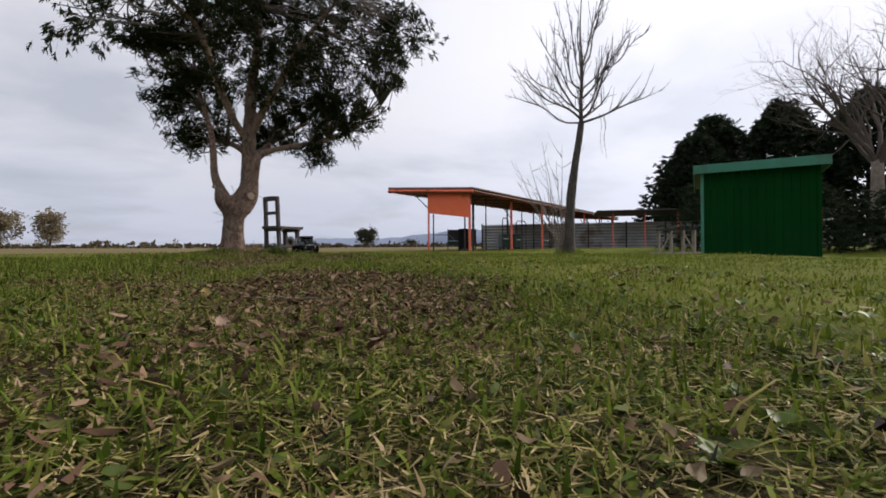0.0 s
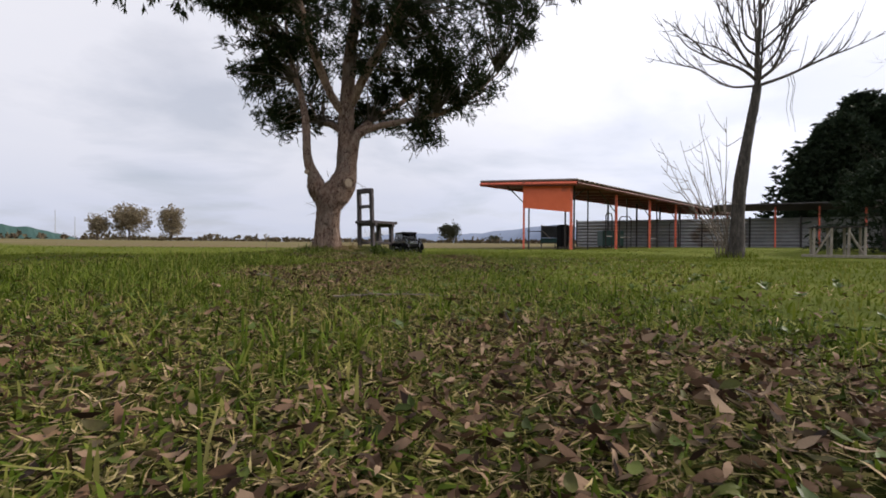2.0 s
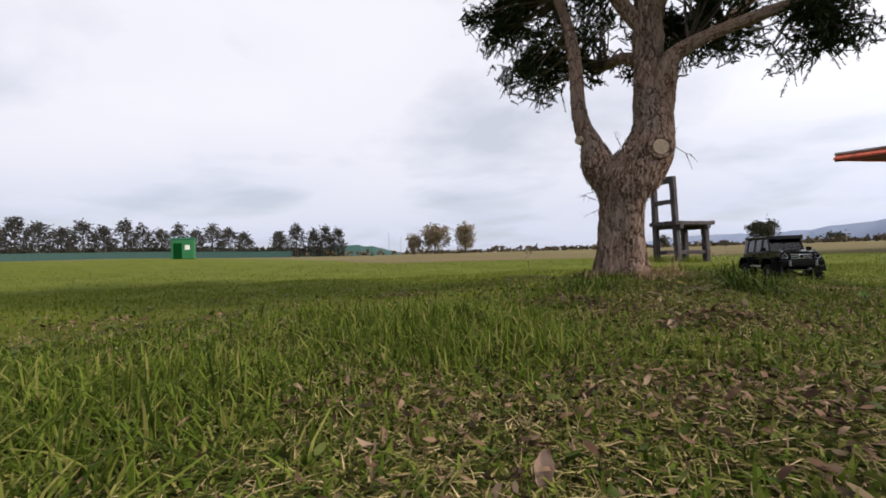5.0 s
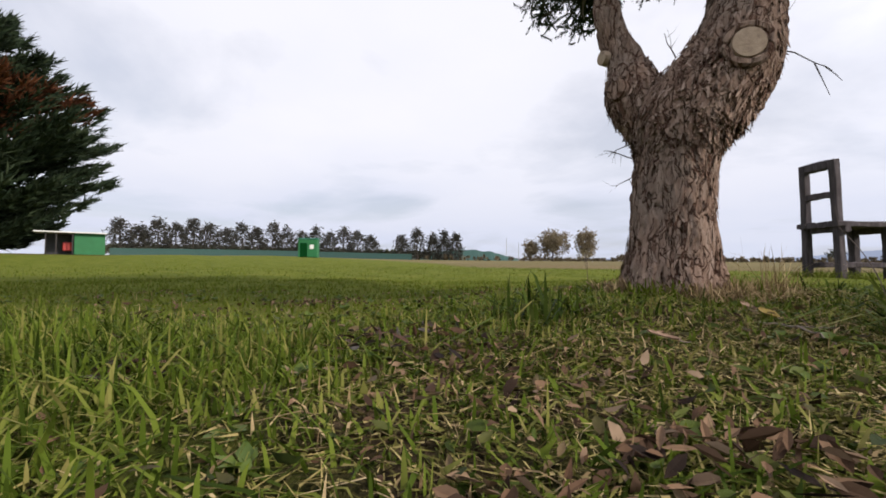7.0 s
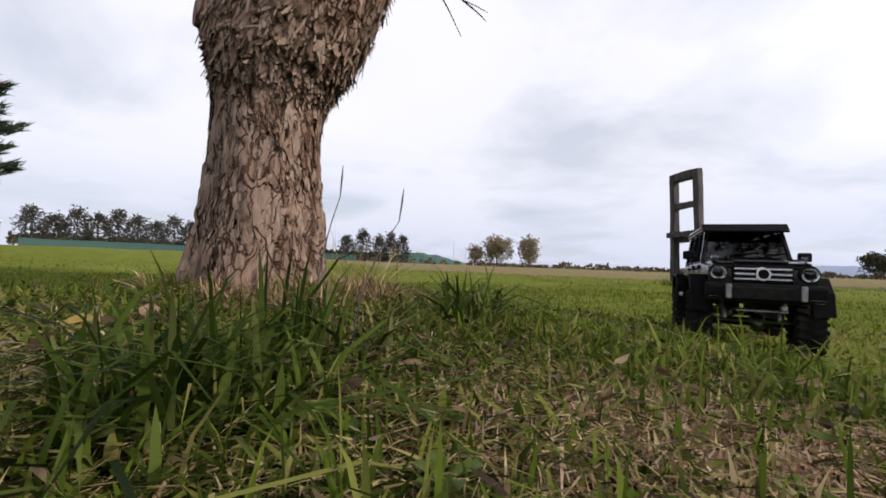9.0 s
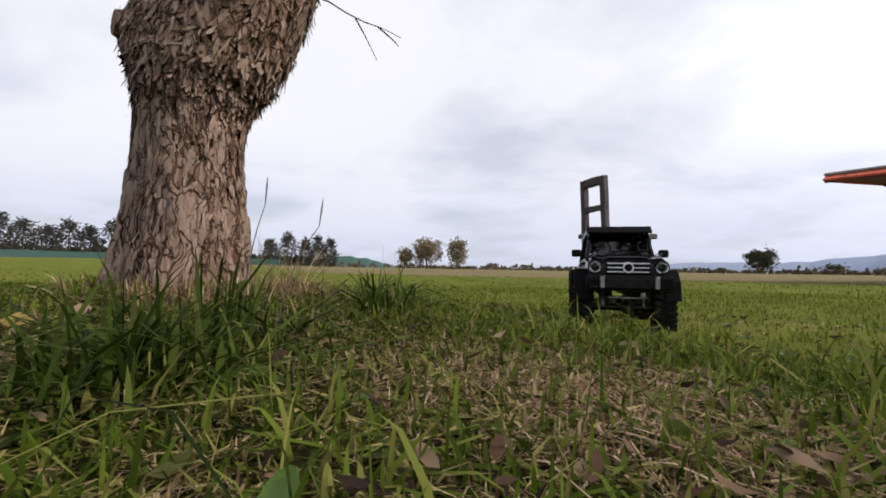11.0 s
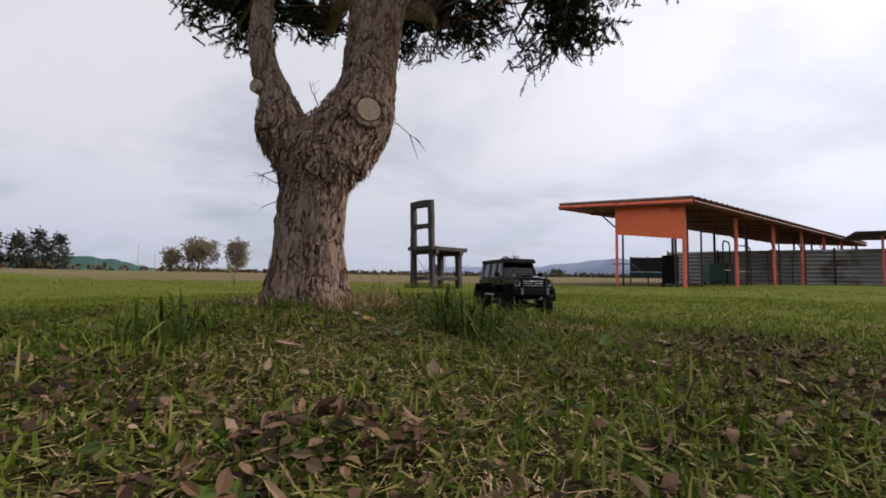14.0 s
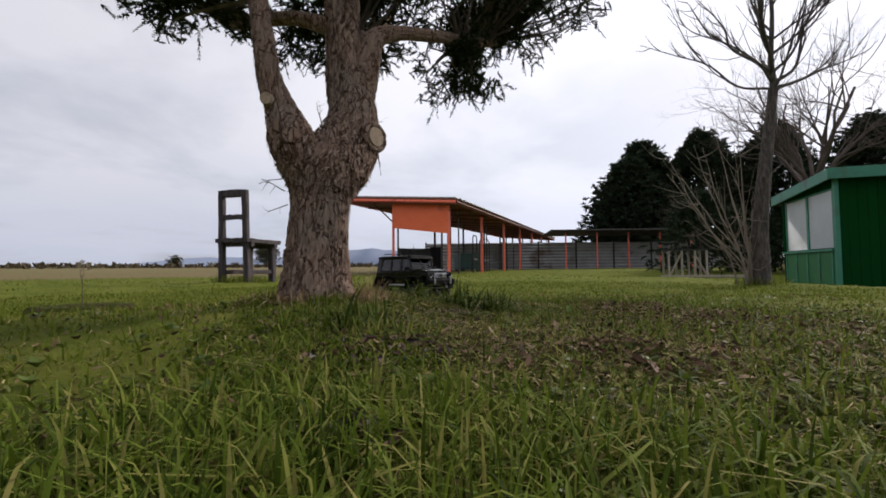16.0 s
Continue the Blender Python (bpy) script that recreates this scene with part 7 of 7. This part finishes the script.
    i = np.arange(n)[:, None] * 6
    T = np.concatenate([i + np.array(q) for q in ((0, 1, 5), (1, 2, 4), (1, 4, 5), (2, 3, 4))])
    tagged(tri_mesh("fallen_leaves", V, T, M["litter"]), "curled brown fallen leaves scattered over the turf", "leaf litter", kind="stuff")
    # broad leaves, olive to brown, lying flat or on edge between the blades
    x, y, d, rs = scatter(60000, 0.0, 1.3, 29, (-4.6, 1.0, 0.2, 8.4))
    k = rs.rand(len(x)) < np.clip(0.30 + 0.35 * patch(x, y, 2.4, 8) + 0.6 * patches(LITTER, x, y) - 0.8 * patches(LUSH, x, y), 0.04, 1) * 0.62
    x, y = x[k], y[k]
    n = len(x)
    L = rs.uniform(0.012, 0.030, n)
    W = L * rs.uniform(0.12, 0.30, n)
    a, tilt, roll = rs.uniform(0, 6.28, n), rs.normal(0.05, 0.30, n), rs.normal(0, 0.55, n)
    ux = np.stack([np.cos(a) * np.cos(tilt), np.sin(a) * np.cos(tilt), np.sin(tilt)], 1)
    sd = np.stack([-np.sin(a) * np.cos(roll), np.cos(a) * np.cos(roll), np.sin(roll)], 1)
    nr = np.cross(ux, sd)
    c = np.stack([x, y, height(x, y) + rs.uniform(0.010, 0.024, n)], 1)
    cup, lu, lw = (rs.uniform(-0.3, 0.9, n) * W)[:, None], ux * L[:, None], sd * W[:, None]
    curl = (rs.uniform(-0.15, 0.3, n) * L)[:, None] * nr
    V = np.stack([c - lu * 0.5 + curl, c - lu * 0.22 + lw * 0.8 + nr * cup, c + lu * 0.12 + lw + nr * cup, c + lu * 0.36 + lw * 0.55 + nr * cup, c + lu * 0.55 + curl, c + lu * 0.36 - lw * 0.55 + nr * cup, c + lu * 0.12 - lw + nr * cup, c - lu * 0.22 - lw * 0.8 + nr * cup, c - lu * 0.2, c + lu * 0.2], 1).reshape(-1, 3)
    i = np.arange(n)[:, None] * 10
    T = np.concatenate([i + np.array(q) for q in ((0, 1, 8), (1, 2, 8), (2, 9, 8), (2, 3, 9), (3, 4, 9), (4, 5, 9), (5, 6, 9), (6, 8, 9), (6, 7, 8), (7, 0, 8))])
    tagged(tri_mesh("broad_leaves", V, T, M["broad_leaf"]), "broad olive and brown leaves lying in the turf", "leaf litter", kind="stuff")
    # broad-leaved weeds: little rosettes
    x, y, d, rs = scatter(9000, 0.12, 2.4, 26)
    k = rs.rand(len(x)) < 0.32
    x, y = x[k], y[k]
    sets = []
    for px, py in zip(x, y):
        z0 = float(height(px, py))
        m = rs.randint(4, 8)
        s = rs.uniform(0.012, 0.032)
        for q in range(m):
            an = rs.uniform(0, 6.28); e = rs.uniform(0.2, 0.9)
            dd = np.array((math.cos(an) * math.cos(e), math.sin(an) * math.cos(e), math.sin(e)))
            sdv = np.array((-math.sin(an), math.cos(an), 0))
            b = np.array((px, py, z0 + 0.004))
            up = np.array((0, 0, 1))
            sets.append([b, b + dd * s * 0.5 + sdv * s * 0.32 + up * s * 0.12, b + dd * s * 1.25 - up * s * 0.15, b + dd * s * 0.5 - sdv * s * 0.32 + up * s * 0.12, b + dd * s * 0.55])
    V = np.array(sets).reshape(-1, 3)
    i = np.arange(len(sets))[:, None] * 5
    T = np.concatenate([i + np.array(q) for q in ((0, 1, 4), (1, 2, 4), (2, 3, 4), (3, 0, 4))])
    tagged(tri_mesh("broadleaf_weeds", V, T, M["weed"]), "small broad-leaved green weeds in the turf", "weeds", kind="stuff")


build_turf()


def tussock(x, y, r, h, n, seed, label="dark green tussock of long arching grass", mat="grass_tall", lean=0.9, w=(0.004, 0.009)):
    rs = np.random.RandomState(seed)
    a, q = rs.uniform(0, 6.28, n), r * np.sqrt(rs.rand(n))
    V, T = blades(x + np.cos(a) * q, y + np.sin(a) * q, h * rs.uniform(0.45, 1.15, n), rs.uniform(w[0], w[1], n), rs, lean)
    tagged(tri_mesh("grass_tussock", V, T, M[mat]), label, "grass", "grass tussocks", "stuff")


tussock(-2.68, 7.51, 0.06, 0.14, 70, 201, lean=1.7, w=(0.004, 0.010))
tussock(-2.48, 7.00, 0.12, 0.15, 125, 212, lean=1.7, w=(0.004, 0.010))
tussock(-2.42, 6.95, 0.10, 0.11, 70, 202, lean=1.9, w=(0.005, 0.011))
tussock(-2.57, 7.18, 0.08, 0.11, 45, 216, lean=1.8, w=(0.004, 0.010))
tussock(-2.87, 7.66, 0.12, 0.11, 90, 203, lean=1.7, w=(0.005, 0.011))
tussock(-2.98, 7.40, 0.08, 0.20, 80, 213, "wispy bleached straw arching from the trunk's foot", "straw", 1.1, (0.0015, 0.003))
tussock(-3.06, 6.43, 0.07, 0.15, 13, 204, "few tall upright broad grass blades", lean=0.35, w=(0.007, 0.013))
tussock(-3.08, 6.46, 0.12, 0.11, 55, 214, lean=1.9, w=(0.005, 0.010))
tussock(-2.56, 7.12, 0.06, 0.17, 14, 215, "few tall upright broad grass blades", lean=0.4, w=(0.006, 0.011))
tussock(-4.72, 13.2, 0.45, 0.16, 420, 207, "longer grass grown up round the chair's feet", "grass")
tussock(2.42, 9.98, 0.32, 0.14, 300, 208, "longer grass grown up round the bare tree's foot", "grass")
for k in range(10):
    an = k * 0.63
    tussock(TREE[0] + math.cos(an) * 0.25, TREE[1] + math.sin(an) * 0.25, 0.09, 0.075, 130, 220 + k, "dry and green grass at the trunk's foot", "straw" if k % 2 else "grass", 0.9)
def build_sapling():
    x, y = -4.86, 8.68
    z = float(height(x, y))
    t = thing("sapling", "tiny bare sapling standing in a dug-over ring", "sapling")
    rs = np.random.RandomState(6)
    a, tips = branchy((x, y, z - 0.02), (0, 0, 1), 0.24, 0.005, 2, rs, 0.3, (2, 4), 0.5, 4, 0.5, 0.05)
    raw_part("stem", join(a), M["twig"], t)
    P = np.array([p for p, _ in tips])
    V, T = tufts(np.repeat(P, 2, 0), np.repeat([[0, 0, 1.0]], len(P) * 2, 0), 3, 0.03, 0.006, 5, 0.8, 0.1)
    tri_mesh("leaves", V, T, M["leaves_tan"], t)
    V, F = [], []
    n = 28
    for i in range(n):
        an = 2 * math.pi * i / n
        for q, dz in ((0.33, -0.02), (0.27, 0.035), (0.20, 0.028), (0.14, 0.0)):
            j = 1 + 0.12 * noise.noise(Vector((i * 0.7, q * 9, 0)))
            V.append((x + math.cos(an) * q * j, y + math.sin(an) * q * j, float(height(x, y)) + dz * j))
    for i in range(n):
        for k in range(3):
            a0, b0 = i * 4 + k, ((i + 1) % n) * 4 + k
            F.append((a0, b0, b0 + 1, a0 + 1))
    raw_part("earth_ring", (V, F), M["ground"], t, "low ring of turned earth", True)


build_sapling()


# ---------------------------------------------------------------- single leaves, twigs and stalks
def big_leaf(x, y, length, wide, turn, tilt, mat, label, up=0.02):
    """One cupped leaf with a raised midrib, notched outline and a stem."""
    t = thing("fallen_leaf", label, "leaf", pose(x, y, float(height(x, y)) + up, tilt, 0, turn), "large fallen leaves")
    V, F = [], []
    n, m = 9, 5
    rs = np.random.RandomState(int(abs(x * 1000)) % 9999)
    for i in range(n):
        f = i / (n - 1)
        w = wide * math.sin(math.pi * min(1, f * 0.92 + 0.06)) ** 0.75 * (1 + 0.10 * rs.normal())
        for k in range(m):
            s = (k / (m - 1) - 0.5) * 2
            V.append((s * w / 2, (f - 0.5) * length, 0.16 * wide * s * s + 0.10 * length * (f - 0.4) ** 2 + (0.0012 if k == 2 else 0)))
    for i in range(n - 1):
        for k in range(m - 1):
            a = i * m + k
            F.append((a, a + 1, a + 1 + m, a + m))
    raw_part("blade", (V, F), M[mat], t, smooth=True)
    raw_part("stem", tube([(0, -0.5 * length, 0.025 * length), (0.003, -0.62 * length, 0.0), (0.006, -0.78 * length, 0.002)], [0.0011, 0.0009, 0.0007], 4), M["twig_pale"], t)


for x, y, ln, wd, tu, ti, mt, lb in (
        (-1.046, 2.266, 0.042, 0.032, 30, 48, "yellow_leaf", "upright round yellow-green leaf on the turf"),
        (-2.021, 3.633, 0.050, 0.030, 80, 12, "tan_leaf", "curled orange-tan fallen leaf on the turf"),
        (-2.065, 6.957, 0.046, 0.034, 10, 55, "green_leaf", "upright bright green leaf in the turf"),
        (-1.910, 7.034, 0.036, 0.030, 60, 20, "tan_leaf", "round pale tan fallen leaf on the turf"),
        (-2.76, 6.89, 0.050, 0.036, 75, 18, "yellow_leaf", "orange-yellow fallen leaf near the trunk"),
        (-2.000, 6.90, 0.044, 0.032, 120, 25, "tan_leaf", "tan fallen leaf on the dry patch"),
        (-1.973, 6.685, 0.052, 0.034, 85, 10, "tan_leaf", "broad tan fallen leaf on the dry patch"),
        (-2.398, 6.437, 0.040, 0.024, 15, 60, "tan_leaf", "curled pale leaf standing in the grass"),
        (-2.482, 5.837, 0.040, 0.028, 35, 50, "tan_leaf", "pale tan leaf standing in the litter"),
        (-1.984, 5.841, 0.038, 0.028, 150, 20, "tan_leaf", "pale tan fallen leaf in the litter"),
        (-2.308, 4.806, 0.044, 0.026, 20, 55, "tan_leaf", "tan leaf standing on edge in the grass"),
        (-0.997, 1.781, 0.046, 0.030, 100, 15, "tan_leaf", "brown curled fallen leaf in the straw"),
        (-0.720, 1.70, 0.040, 0.028, 40, 45, "tan_leaf", "pinkish-brown leaf standing in the grass"),
        (-2.753, 6.479, 0.060, 0.028, 100, 8, "tan_leaf", "long tan fallen leaf in the grass"),
        (-2.843, 6.975, 0.044, 0.030, 80, 20, "tan_leaf", "orange-tan leaf beside the tussock")):
    big_leaf(x, y, ln, wd, tu, ti, mt, lb)


def twig(points, r, label, seed):
    rs = np.random.RandomState(seed)
    P = [(x, y, float(height(x, y)) + z) for x, y, z in points]
    line = smooth_line(P, 12) + rs.normal(0, 0.0015, (12, 3))
    t = thing("fallen_twig", label, "twig", group="fallen twigs")
    raw_part("stick", tube(line, np.linspace(r, r * 0.5, 12), 6), M["twig_pale"], t)
    for k in (4, 7):
        d = rs.normal(0, 1, 3); d[2] = abs(d[2]) * 0.4
        raw_part("side_shoot", tube([line[k], line[k] + d * 0.018, line[k] + d * 0.032], [r * 0.5, r * 0.4, r * 0.2], 4), M["twig_pale"], t)


twig([(-1.53, 3.52, 0.022), (-1.36, 3.56, 0.024), (-1.16, 3.60, 0.018)], 0.0032, "long thin pale twig lying across the turf", 1)
twig([(-2.10, 4.02, 0.03), (-2.02, 3.99, 0.026), (-1.92, 3.97, 0.015)], 0.0036, "bent pale twig lying in the litter", 2)
twig([(-1.9, 7.12, 0.02), (-1.85, 7.05, 0.02), (-1.82, 6.98, 0.018)], 0.0022, "short pale twig on the dry patch", 3)
twig([(-2.75, 6.83, 0.012), (-2.66, 6.80, 0.02), (-2.58, 6.74, 0.012)], 0.0026, "dry pale stalk lying in the grass", 4)
twig([(-0.86, 2.13, 0.02), (-0.74, 2.16, 0.024), (-0.6, 2.2, 0.018)], 0.0024, "thin twig among fallen leaves", 5)


def stalk(x, y, h, lean, turn):
    z = float(height(x, y))
    a = radians(turn)
    pts = [(x + math.cos(a) * lean * f * f, y + math.sin(a) * lean * f * f, z + h * f) for f in (0, 0.35, 0.7, 1)]
    t = thing("dry_stalk", "tall thin dry grass stalk rising from a tussock", "grass stalk", group="dry stalks")
    raw_part("stem", tube(smooth_line(pts, 9), np.linspace(0.0016, 0.0008, 9), 4), M["twig"], t)
    raw_part("seed_head", tube([pts[-1], (pts[-1][0] + math.cos(a) * 0.008, pts[-1][1] + math.sin(a) * 0.008, pts[-1][2] + 0.035), (pts[-1][0] + math.cos(a) * 0.013, pts[-1][1] + math.sin(a) * 0.013, pts[-1][2] + 0.06)], [0.001, 0.0018, 0.0006], 5), M["twig"], t)


stalk(-2.62, 7.16, 0.24, 0.15, 144)
stalk(-2.57, 7.20, 0.20, 0.135, 122)
tussock(-2.163, 5.99, 0.055, 0.035, 260, 301, "small tuft of reddish dry straw", "red_straw", 2.2, (0.0018, 0.0035))
for k in range(7):
    an = -0.7 + k * 0.3
    tussock(TREE[0] + math.cos(an) * 0.27, TREE[1] + math.sin(an) * 0.27, 0.10, 0.085, 170, 320 + k, "bleached straw lying round the trunk's foot", "straw", 1.6, (0.002, 0.004))


def leaf_pile(x, y, r, n, seed, mat, label):
    """A low heap of overlapping dark curled leaves."""
    rs = np.random.RandomState(seed)
    z = float(height(x, y))
    V, F = [], []
    for k in range(n):
        q, an = r * math.sqrt(rs.rand()), rs.uniform(0, 6.28)
        c = Vector((x + math.cos(an) * q, y + math.sin(an) * q, z + 0.01 + 0.04 * (1 - q / r) * rs.rand()))
        m = Matrix.Translation(c) @ Matrix.Rotation(rs.uniform(0, 6.28), 4, "Z") @ Matrix.Rotation(rs.normal(0, 0.6), 4, "X") @ Matrix.Rotation(rs.normal(0, 0.5), 4, "Y")
        ln, wd = rs.uniform(0.018, 0.036), rs.uniform(0.003, 0.007)
        o = len(V)
        for f, w in ((-0.5, 0.05), (-0.2, 0.9), (0.15, 1.0), (0.5, 0.05)):
            for sd, up in ((-1, 0.5), (0, 0.0), (1, 0.5)):
                V.append(tuple(m @ Vector((f * ln, sd * wd * w, up * wd * w + 0.15 * ln * f * f))))
        for i in range(3):
            for j in range(2):
                a = o + i * 3 + j
                F.append((a, a + 1, a + 4, a + 3))
    tagged(raw_part("leaf_pile", (V, F), M[mat]), label, "leaf litter", kind="stuff")


leaf_pile(-3.09, 5.64, 0.06, 60, 1, "wet_shade_leaf", "small heap of dark wet fallen leaves in the grass")
# dark leaves added here to imitate shade over the grass
leaf_pile(-3.02, 6.12, 0.19, 95, 3, "wet_shade_leaf", "scattered dark leaves standing in for shade on the turf")
leaf_pile(-2.40, 6.10, 0.12, 110, 4, "litter", "loose drift of curled brown leaves among grass")
leaf_pile(-2.42, 5.90, 0.13, 60, 2, "litter", "loose heap of curled brown leaves in the turf")


def broad_weed(x, y, n, s, seed):
    """A rosette of broad soft leaves, each with a folded midrib."""
    rs = np.random.RandomState(seed)
    z = float(height(x, y))
    t = thing("weed_rosette", "low rosette of broad fresh green leaves in the turf", "weed", group="weed rosettes")
    for k in range(n):
        an = 2 * math.pi * (k + rs.uniform(-0.3, 0.3)) / n
        e = rs.uniform(0.2, 0.8)
        m = pose(x, y, z + 0.004, 0, 0, math.degrees(an)) @ Matrix.Rotation(-e, 4, "Y")
        L = s * rs.uniform(0.7, 1.15)
        V, F = [], []
        for f, w in ((0.0, 0.05), (0.3, 0.12), (0.5, 0.26), (0.7, 0.31), (0.88, 0.2), (1.0, 0.02)):
            for sd in (-1, 0, 1):
                V.append(tuple(m @ Vector((f * L, sd * w * L, abs(sd) * w * L * 0.35 - 0.35 * L * f * f * e))))
        for i in range(5):
            for j in range(2):
                a = i * 3 + j
                F.append((a, a + 1, a + 4, a + 3))
        raw_part("leaf", (V, F), M["weed"], t, smooth=True)


for k, (x, y, n, s) in enumerate(((-2.60, 6.775, 8, 0.045), (-2.53, 6.80, 6, 0.04), (-2.67, 6.74, 6, 0.035), (-2.22, 7.10, 7, 0.03), (-2.36, 7.06, 7, 0.035), (-2.30, 7.16, 6, 0.03), (-2.30, 6.52, 6, 0.025), (-1.62, 4.05, 7, 0.03), (-1.35, 3.05, 7, 0.028), (-2.75, 5.75, 6, 0.025), (-2.05, 4.75, 6, 0.03))):
    broad_weed(x, y, n, s, 500 + k)
tussock(-3.13, 5.58, 0.05, 0.07, 90, 302, "small dark tuft of grass", "grass_tall", 0.8)
